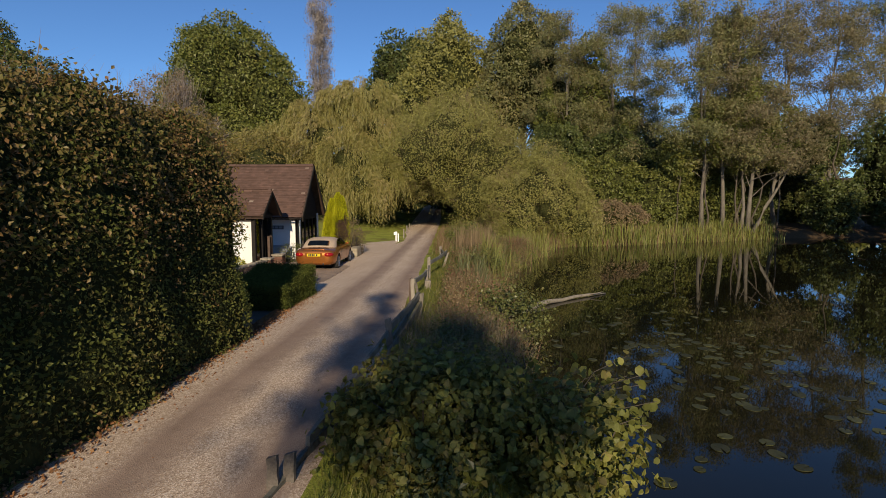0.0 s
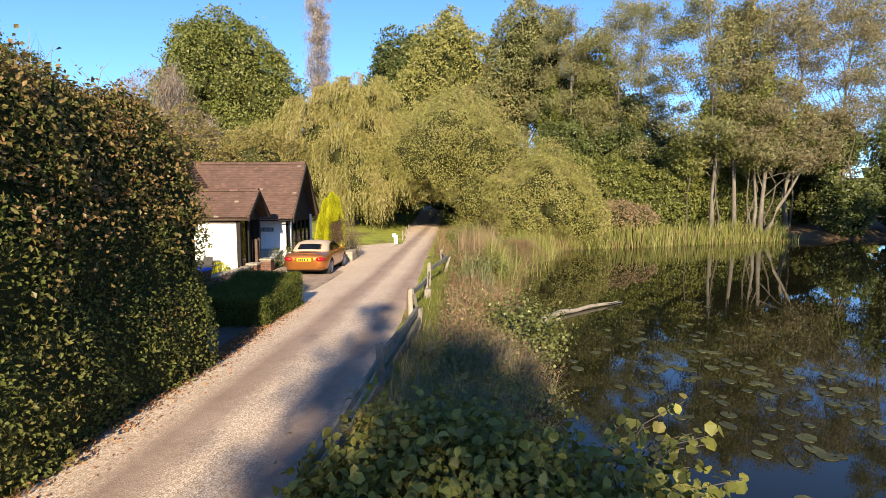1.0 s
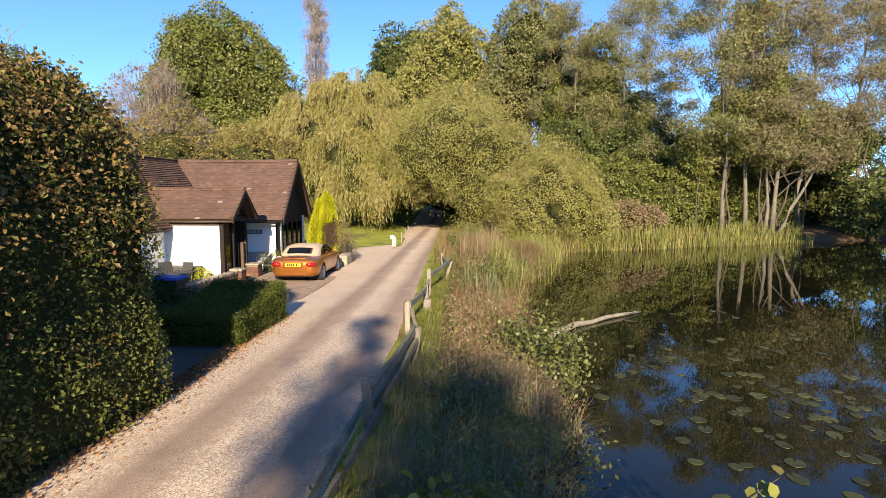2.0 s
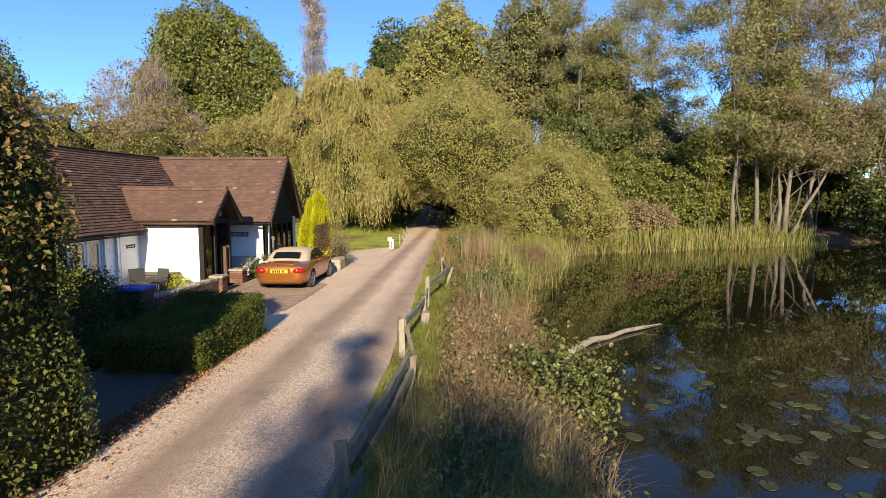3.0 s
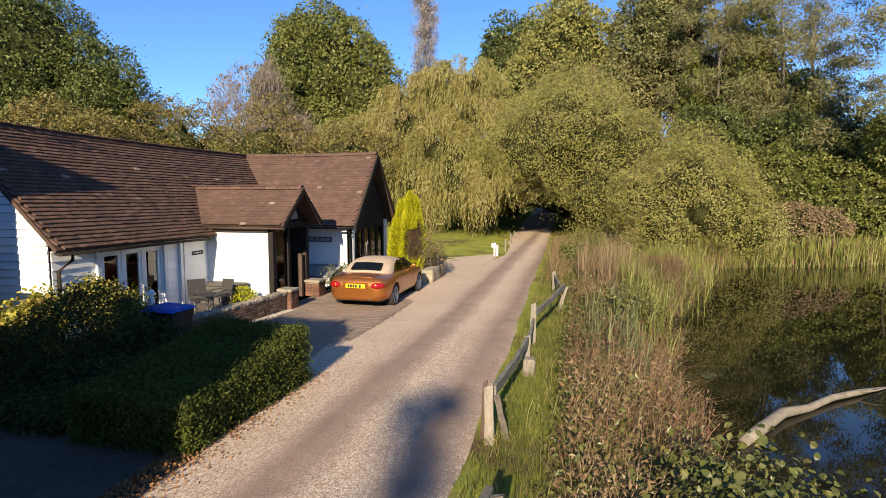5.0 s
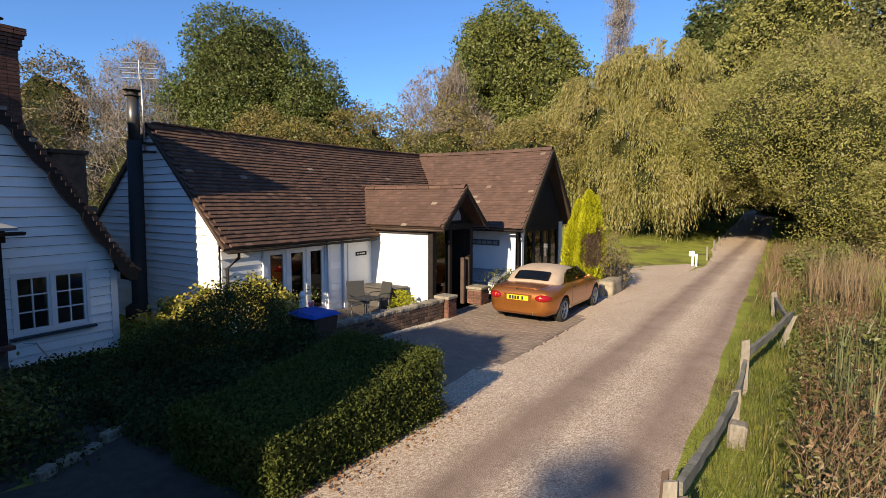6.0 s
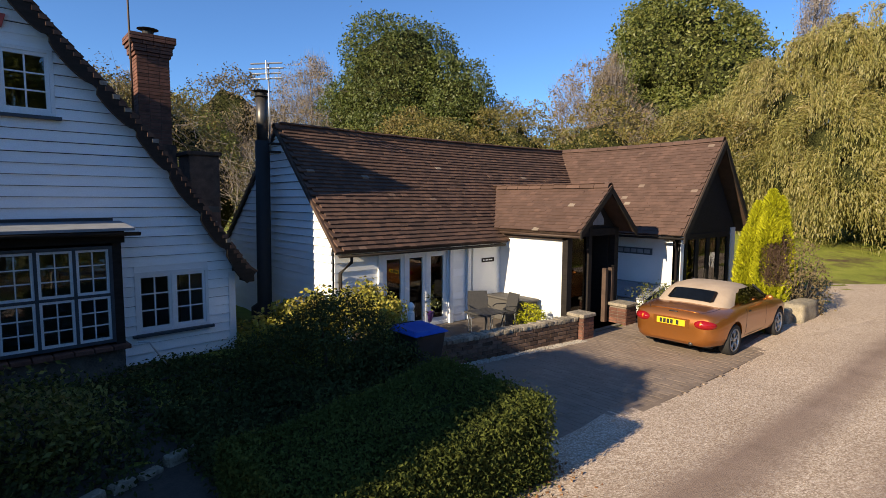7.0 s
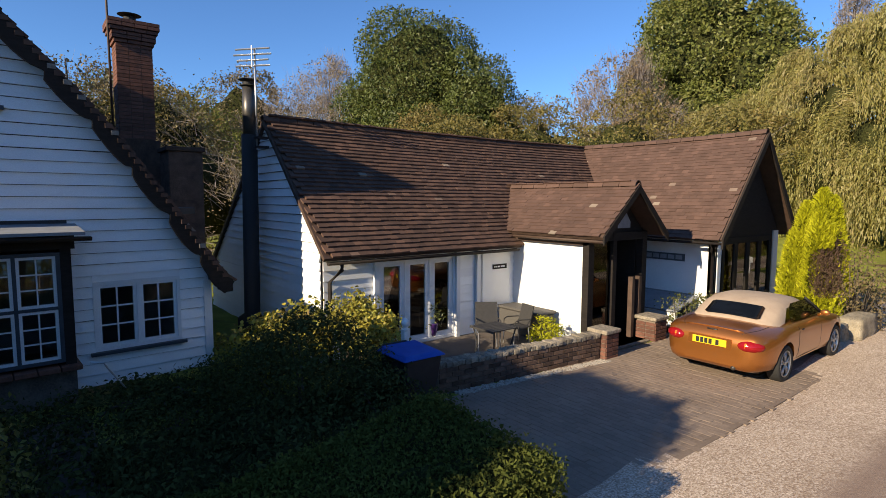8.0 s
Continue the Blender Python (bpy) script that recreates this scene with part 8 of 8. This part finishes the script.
tagged(part("patio", bm, surface("patio_slab", (0.085, 0.068, 0.055), (0.15, 0.12, 0.098), 3, 0.8, 0.4, 0.004), None, kind="structure"), "grey paved patio before the french doors", "patio")
bm = bmesh.new()
box(bm, -9.9, -7.5, 20.6, 24.1, 0.0, 0.10)
tagged(part("doorstep", bm, COPING, None, kind="structure"), "pale paved step before the porch", "step")


def brick_wall(name, label, p, q, h, thick=0.22, z0=0.02, coping=True):
    root = thing(name, ((p[0] + q[0]) / 2, (p[1] + q[1]) / 2, z0), label, "wall")
    a, b = Vector((*p, z0)), Vector((*q, z0))
    d = (b - a).normalized()
    ang = math.degrees(math.atan2(d.y, d.x))
    length = (b - a).length
    bm = bmesh.new()
    hexa(bm, [(0, -thick / 2 + 0.012, -0.1), (length, -thick / 2 + 0.012, -0.1), (length, thick / 2 - 0.012, -0.1), (0, thick / 2 - 0.012, -0.1), (0, -thick / 2 + 0.012, h), (length, -thick / 2 + 0.012, h), (length, thick / 2 - 0.012, h), (0, thick / 2 - 0.012, h)])
    base = pose(*a, 0, 0, ang)
    bmesh.ops.transform(bm, matrix=base, verts=bm.verts)
    core = part("core", bm, MORTAR, root)
    me = bpy.data.meshes.new("brick")
    bm = bmesh.new()
    box(bm, -0.104, 0.104, -0.02, 0.02, 0, 0.062)
    bevelled(bm, 0.004)
    bm.to_mesh(me)
    bm.free()
    me.materials.append(BRICK_OLD)
    rng = random.Random(7)
    z, j = 0.0, 0
    while z + 0.06 <= h:
        for s in (-1, 1):
            u = 0.11 - (j % 2) * 0.11
            while u < length + 0.02:
                ob = new("brick", me)
                ob.parent = core
                c = min(max(u, 0.06), length - 0.06)
                sc = 0.5 if (u < 0.05 or u > length - 0.05) else 1
                ob.matrix_basis = base @ pose(c, s * (thick / 2 - 0.012 + rng.uniform(-0.003, 0.003)), z, 0, 0, rng.uniform(-0.8, 0.8)) @ Matrix.Diagonal((sc, 1, 1, 1))
                u += 0.22
        z += 0.075
        j += 1
    if coping:
        n = max(1, int(length / 0.11))
        me2 = bpy.data.meshes.new("coping_brick")
        bm = bmesh.new()
        box(bm, -0.058, 0.058, -thick / 2 - 0.015, thick / 2 + 0.015, -0.01, 0.072)
        bevelled(bm, 0.020, 2)
        weather(bm, 0.007)
        bm.to_mesh(me2)
        bm.free()
        me2.materials.append(COPING)
        for k in range(n):
            ob = new("coping_brick", me2)
            ob.parent = core
            ob.matrix_basis = base @ pose((k + 0.5) * length / n, 0, h + rng.uniform(-0.008, 0.004), rng.uniform(-2, 2), rng.uniform(-3, 3), rng.uniform(-2, 2) + 180 * (k % 2)) @ Matrix.Diagonal((rng.uniform(0.9, 1.08), rng.uniform(0.94, 1.05), rng.uniform(0.85, 1.1), 1))
    return root


def pier(label, x, y, h, w=0.36):
    root = thing("brick_pier", (x, y, 0.03), label, "pier", "piers beside the porch path")
    bm = bmesh.new()
    box(bm, x - w / 2 + 0.01, x + w / 2 - 0.01, y - w / 2 + 0.01, y + w / 2 - 0.01, -0.1, h)
    core = part("core", bm, MORTAR, root)
    me = bpy.data.meshes.new("brick")
    bm = bmesh.new()
    box(bm, -w / 4 + 0.006, w / 4 - 0.006, -0.02, 0.02, 0, 0.062)
    bevelled(bm, 0.004)
    bm.to_mesh(me)
    bm.free()
    me.materials.append(BRICK)
    z, j = 0.0, 0
    while z + 0.06 <= h:
        for k in range(4):
            for c in (-w / 4, w / 4):
                ob = new("brick", me)
                ob.parent = core
                ob.matrix_basis = pose(x, y, z, 0, 0, 90 * k) @ pose(c, -(w / 2 - 0.012), 0)
        z += 0.075
    bm = bmesh.new()
    box(bm, x - w / 2 - 0.03, x + w / 2 + 0.03, y - w / 2 - 0.03, y + w / 2 + 0.03, h, h + 0.07)
    bevelled(bm, 0.012)
    part("cap", bm, COPING, root, "pale stone cap")
    return root


brick_wall("brick_wall", "low weathered brick garden wall with a brick coping", (-7.78, 16.7), (-7.46, 19.98), 0.45)
pier("brick pier ending the garden wall", -7.42, 20.18, 0.53)
pier("short brick pier with a stone cap beside the porch", -7.62, 22.05, 0.48, 0.42)
bm = bmesh.new()
box(bm, -9.6, -7.75, 23.2, 23.32, 0.05, 0.425)
bevelled(bm, 0.02)
tagged(part("white_planter_wall", bm, RENDER, None), "low white rendered planter wall below the wing", "planter wall")

bm = bmesh.new()
hexa(bm, [(-9.7, 23.16, 0.43), (-7.7, 23.16, 0.43), (-7.7, 24.1, 0.66), (-9.7, 24.1, 0.66), (-9.7, 23.16, 0.47), (-7.7, 23.16, 0.47), (-7.7, 24.1, 0.70), (-9.7, 24.1, 0.70)])
bevelled(bm, 0.012)
tagged(part("cold_frame_lid", bm, LEAD, None), "sloping grey cover resting on the white planter wall", "cover")

# ---- paved drive ----
bm = bmesh.new()
hexa(bm, [(-7.45, 15.6, -0.05), (-4.55, 15.3, -0.05), (-4.62, 24.6, -0.05), (-7.45, 24.1, -0.05), (-7.45, 15.6, 0.125), (-4.55, 15.3, 0.13), (-4.62, 24.6, 0.06), (-7.45, 24.1, 0.06)])
drive = tagged(part("drive", bm, PAVE_BED, None, kind="structure"), "brown block-paved parking place", "drive")
blk = bpy.data.meshes.new("paver")
bm = bmesh.new()
box(bm, 0.002, 0.198, 0.002, 0.098, 0, 0.02)
for v in bm.verts:
    if v.co.z > 0.01:
        v.co.x += 0.002 if v.co.x < 0.1 else -0.002
        v.co.y += 0.002 if v.co.y < 0.05 else -0.002
bm.to_mesh(blk)
bm.free()
blk.materials.append(PAVER)
rngP = np.random.default_rng(55)
rest = []
singles = 0
for j in range(86):
    y = 15.55 + j * 0.1
    for i in range(15):
        x = -7.44 + i * 0.2 + (j % 2) * 0.1
        if x > -4.75 - 0.03 * math.sin(j):
            continue
        zt = float(np.interp(y, (15.3, 24.6), (0.128, 0.060))) - 0.0165 + rngP.normal() * 0.001
        m = pose(x, y, zt, rngP.normal() * 0.2, rngP.normal() * 0.2, rngP.normal() * 0.5)
        if singles < 300 and 16.8 < y < 20.2 and x > -6.7:
            ob = new("paver", blk)
            ob.parent = drive
            ob.matrix_basis = m
            singles += 1
        else:
            rest.append(m)
base = np.array([v.co[:] for v in blk.vertices])
M = np.array([[list(r) for r in m] for m in rest])
pts = np.einsum("nij,kj->nki", M[:, :3, :3], base) + M[:, None, :3, 3]
pq = np.array([p.vertices[:] for p in blk.polygons])
PAVER_J = surface("paver_rest", (0.195, 0.143, 0.106), (0.31, 0.236, 0.178), 1.6, 0.9, 0.4, 0.005)
mesh_np("paver_field", pts.reshape(-1, 3), (pq[None] + (np.arange(len(rest)) * 8)[:, None, None]).reshape(-1, 4), PAVER_J, drive, kind="stuff")

# ---- wheeled bin, garden table and chairs ----
BLUE_LID = surface("blue_plastic", (0.014, 0.065, 0.34), (0.022, 0.095, 0.44), 6, 0.6, 0.1, 0.001, spec=0.2)
BIN_BLACK = surface("black_plastic", (0.012, 0.012, 0.013), (0.03, 0.03, 0.032), 6, 0.55, 0.1, 0.002)
wbin = thing("wheeled_bin", (-7.33, 15.98, 0.13), "black wheeled refuse bin with a bright blue lid", "bin")
bm = bmesh.new()
hexa(bm, [(-7.58, 15.78, 0.16), (-7.12, 15.78, 0.16), (-7.12, 16.18, 0.16), (-7.58, 16.18, 0.16), (-7.64, 15.70, 0.90), (-7.04, 15.70, 0.90), (-7.04, 16.26, 0.90), (-7.64, 16.26, 0.90)])
bevelled(bm, 0.02)
part("body", bm, BIN_BLACK, wbin)
bm = bmesh.new()
hexa(bm, [(-7.68, 15.66, 0.902), (-7.00, 15.66, 0.902), (-7.00, 16.30, 0.902), (-7.68, 16.30, 0.902), (-7.61, 15.73, 0.975), (-7.07, 15.73, 0.955), (-7.07, 16.23, 0.955), (-7.61, 16.23, 0.975)])
bevelled(bm, 0.018, 2)
part("lid", bm, BLUE_LID, wbin, "bright blue lid")
bm = bmesh.new()
tube(bm, [(-7.66, 15.76, 0.93), (-7.74, 15.80, 0.94), (-7.74, 16.16, 0.94), (-7.66, 16.20, 0.93)], [0.014] * 4, 8)
part("handle", bm, BIN_BLACK, wbin)
for s in (15.82, 16.14):
    bm = bmesh.new()
    tube(bm, [(-7.60, s - 0.03, 0.23), (-7.60, s + 0.03, 0.23)], [0.10, 0.10], 14)
    part("wheel", bm, TYRE, wbin)
finial = thing("garden_post", (-8.09, 16.4, 0.1), "white turned wooden post with a ball finial", "post")
bm = bmesh.new()
box(bm, -8.135, -8.045, 16.355, 16.445, 0.05, 0.98)
bevelled(bm, 0.008)
part("shaft", bm, UPVC, finial)
bm = bmesh.new()
tube(bm, [(-8.09, 16.4, z) for z in (0.98, 1.0, 1.02, 1.04, 1.08, 1.12, 1.15, 1.165)], [0.055, 0.055, 0.03, 0.045, 0.06, 0.055, 0.03, 0.008], 12)
part("ball", bm, UPVC, finial, smooth=True)
GREY_WEAVE = surface("grey_weave", (0.022, 0.021, 0.021), (0.05, 0.047, 0.045), 30, 0.7, 0.5, 0.004, fine=120)
table = thing("garden_table", (-8.3, 18.35, 0.125), "small grey slatted metal garden table", "table")
for k in range(7):
    bm = bmesh.new()
    x = -8.58 + k * 0.08
    box(bm, x, x + 0.07, 18.08, 18.64, 0.70, 0.716)
    part("slat", bm, GREY_WEAVE, table)
for a in (18.06, 18.64):
    bm = bmesh.new()
    box(bm, -8.60, -8.01, a, a + 0.02, 0.685, 0.718)
    part("rim", bm, GREY_WEAVE, table)
for sx in (-8.56, -8.05):
    for sy in (18.11, 18.60):
        bm = bmesh.new()
        tube(bm, [(sx, sy, 0.12), (sx * 0.8 - 8.3 * 0.2, sy * 0.8 + 18.35 * 0.2, 0.42), (sx, sy, 0.69)], [0.012] * 3, 6)
        part("leg", bm, GREY_WEAVE, table)


def garden_chair():
    root = thing("garden_chair", (0, 0, 0), "grey woven metal garden chair beside the table", "chair", "chairs round the garden table")
    bm = bmesh.new()
    box(bm, -0.23, 0.23, -0.22, 0.22, 0.42, 0.445)
    part("seat", bm, GREY_WEAVE, root)
    bm = bmesh.new()
    hexa(bm, [(-0.24, -0.24, 0.46), (0.24, -0.24, 0.46), (0.24, -0.215, 0.46), (-0.24, -0.215, 0.46), (-0.23, -0.36, 0.94), (0.23, -0.36, 0.94), (0.23, -0.335, 0.94), (-0.23, -0.335, 0.94)])
    part("backrest", bm, GREY_WEAVE, root)
    for sx in (-0.22, 0.22):
        for sy in (-0.2, 0.2):
            bm = bmesh.new()
            tube(bm, [(sx, sy * 1.15, 0.0), (sx, sy, 0.43)], [0.013, 0.013], 6)
            part("leg", bm, ALU, root)
        bm = bmesh.new()
        tube(bm, [(sx * 1.08, -0.24, 0.62), (sx * 1.1, 0.1, 0.64), (sx * 1.08, 0.2, 0.60), (sx, 0.22, 0.42)], [0.013] * 4, 6)
        part("armrest", bm, GREY_WEAVE, root)
    return root


ch = garden_chair()
ch.matrix_basis = pose(-8.85, 18.72, 0.125, 0, 0, -125) @ Matrix.Scale(0.88, 4)
copy_thing(ch, pose(-8.85, 19.45, 0.125, 0, 0, 170) @ Matrix.Scale(0.88, 4))
BOX_WEAVE = surface("dark_wicker", (0.05, 0.045, 0.04), (0.12, 0.11, 0.10), 40, 0.7, 0.7, 0.006, fine=150)
chest = thing("storage_box", (-9.2, 20.1, 0.12), "dark grey wicker storage box against the white wall", "box")
bm = bmesh.new()
box(bm, -9.85, -8.72, 19.95, 20.4, 0.12, 0.60)
bevelled(bm, 0.02)
part("body", bm, BOX_WEAVE, chest)
bm = bmesh.new()
box(bm, -9.88, -8.69, 19.92, 20.43, 0.603, 0.66)
bevelled(bm, 0.02)
part("lid", bm, BOX_WEAVE, chest)
pot = thing("plant_pot", (-10.1, 18.35, 0.12), "purple glazed pot with a small green plant", "pot")
bm = bmesh.new()
tube(bm, [(-10.1, 18.35, 0.12), (-10.1, 18.35, 0.3), (-10.1, 18.35, 0.42), (-10.1, 18.35, 0.45)], [0.10, 0.14, 0.155, 0.165], 16)
part("jar", bm, surface("purple_glaze", (0.06, 0.02, 0.12), (0.10, 0.04, 0.18), 6, 0.25, 0.1, 0.002), pot, smooth=True)
rngQ = np.random.default_rng(91)
v, f = leaf_arrays(rngQ, np.array([-10.1, 18.35, 0.62]) + rngQ.normal(size=(420, 3)) * (0.11, 0.11, 0.11), 0.07, None, 0, 0.5)
mesh_np("greenery", v, f, L_BRAMBLE, pot, kind="stuff")

# ---- stones beside the conifer, sign post, small things along the lane ----
def block(label, x0, x1, y0, y1, z0, z1, seed):
    """A rough squared stone with worn edges."""
    rng = np.random.default_rng(seed)
    bm = bmesh.new()
    box(bm, x0, x1, y0, y1, z0, z1)
    bmesh.ops.subdivide_edges(bm, edges=list(bm.edges), cuts=5, use_grid_fill=True)
    c = Vector(((x0 + x1) / 2, (y0 + y1) / 2, (z0 + z1) / 2))
    h = Vector(((x1 - x0) / 2, (y1 - y0) / 2, (z1 - z0) / 2))
    for v in bm.verts:
        d = v.co - c
        e = sorted((abs(d.x) / h.x, abs(d.y) / h.y, abs(d.z) / h.z))
        k = 1 - 0.10 * max(0, e[1] - 0.5) / 0.5 + 0.10 * noise.noise(v.co * 4 + Vector((seed, 0, 0))) + 0.10 * noise.noise(v.co * 12)
        v.co = c + d * k
    bmesh.ops.recalc_face_normals(bm, faces=bm.faces)
    return tagged(part("stone_block", bm, STONE, None, smooth=True), label, "stone", "stones edging the drive")


for k, (x0, x1, y0, y1, z1) in enumerate(((-5.62, -5.10, 24.70, 25.02, 0.44), (-5.36, -4.92, 25.02, 26.25, 0.53), (-5.40, -4.98, 26.28, 26.9, 0.44))):
    block("rough pale sandstone block edging the drive", x0, x1, y0, y1, 0.0, z1, 400 + k)
shrub("stone_shrub", "twiggy grey-brown shrub behind the stones", (-5.42, 26.35), 0.58, 4200, 0.06, L_TANGLE, 51, 1.75, spread=0.12, stems=90)
shrub("stone_shrub", "sprawling green shrub behind the stones", (-5.7, 27.2), 0.6, 1600, 0.07, L_BRAMBLE, 52, 0.9, spread=0.12, stems=12)
sign = thing("lane_post_sign", (-4.12, 33.9, 0.12), "small white board on leaning white posts", "sign")
bm = bmesh.new()
box(bm, -4.30, -4.08, 33.86, 33.89, 0.52, 0.72)
part("board", bm, UPVC, sign)
for x, h in ((-4.16, 0.74), (-4.02, 0.62)):
    bm = bmesh.new()
    box(bm, x - 0.04, x + 0.04, 33.9, 33.98, 0.0, h)
    part("post", bm, UPVC, sign)
for x, y in ((-3.95, 36.5), (-4.2, 41), (-4.3, 44)):
    bm = bmesh.new()
    box(bm, x - 0.04, x + 0.04, y, y + 0.08, 0.0, 0.75)
    tagged(part("marker_post", bm, OAK, None), "short weathered marker post beside the lane", "post", "marker posts")

# fallen leaves along the hedge foot and verge
rngLF = np.random.default_rng(88)
n = 13000
y = rngLF.uniform(-1, 15.5, n)
x = lerp_table(y, LANE_L) + rngLF.exponential(0.16, n) - 0.14
p = np.stack([x, y, lerp_table(y, LANE_Z) + 0.03 + rngLF.random(n) * 0.02], 1)
v, f = leaf_arrays(rngLF, p, 0.042, None, 0, 0.7)
tagged(mesh_np("fallen_leaves", v, f, L_LITTER, kind="stuff"), "brown fallen leaves along the hedge foot", "leaf litter")

# pebbles along the garden wall's foot
rngS = np.random.default_rng(95)
n = 900
y = rngS.uniform(16.9, 20.0, n)
x = -7.60 + (y - 16.7) * 0.0975 + rngS.uniform(0.0, 0.16, n)
p = np.stack([x, y, 0.13 - 0.0073 * (y - 15.3) + rngS.random(n) * 0.012], 1)
v, f = leaf_arrays(rngS, p, 0.04, None, 0, 0.9, face=np.tile([0, 0, 1.0], (n, 1)), face_w=0.8, form="round", fold=0.0)
v = v.reshape(n, 6, 3)
lo = v.copy()
lo[:, :, 2] -= 0.03
top = np.arange(n * 12).reshape(n, 12)
sides = np.concatenate([np.stack([top[:, k], top[:, (k + 1) % 6], top[:, 6 + (k + 1) % 6], top[:, 6 + k]], 1) for k in range(6)] + [top[:, [0, 1, 2, 3]], top[:, [3, 4, 5, 0]]])
tagged(mesh_np("pebbles", np.concatenate([v, lo], 1).reshape(-1, 3), sides, surface("pale_pebble", (0.30, 0.26, 0.21), (0.55, 0.50, 0.43), 30, 0.9, 0.2, 0.002), kind="stuff"), "pale pebbles along the foot of the brick wall", "pebbles")

# gravel entrance between the two hedges, its colour darkened for the shade there
yy, xx = np.meshgrid(np.linspace(10.0, 12.7, 8), np.linspace(-9.5, -4.1, 14), indexing="ij")
ii = np.arange(yy.size).reshape(yy.shape)
tagged(mesh_np("garden_path", np.stack([xx, yy, land_z(xx, yy) + 0.012], -1).reshape(-1, 3), np.stack([ii[:-1, :-1], ii[:-1, 1:], ii[1:, 1:], ii[1:, :-1]], -1).reshape(-1, 4), surface("shade_dark_soil", (0.045, 0.036, 0.027), (0.10, 0.078, 0.058), 6, 0.95, 0.5, 0.01), kind="structure"), "earth path into the garden, darkened for the shade", "path")
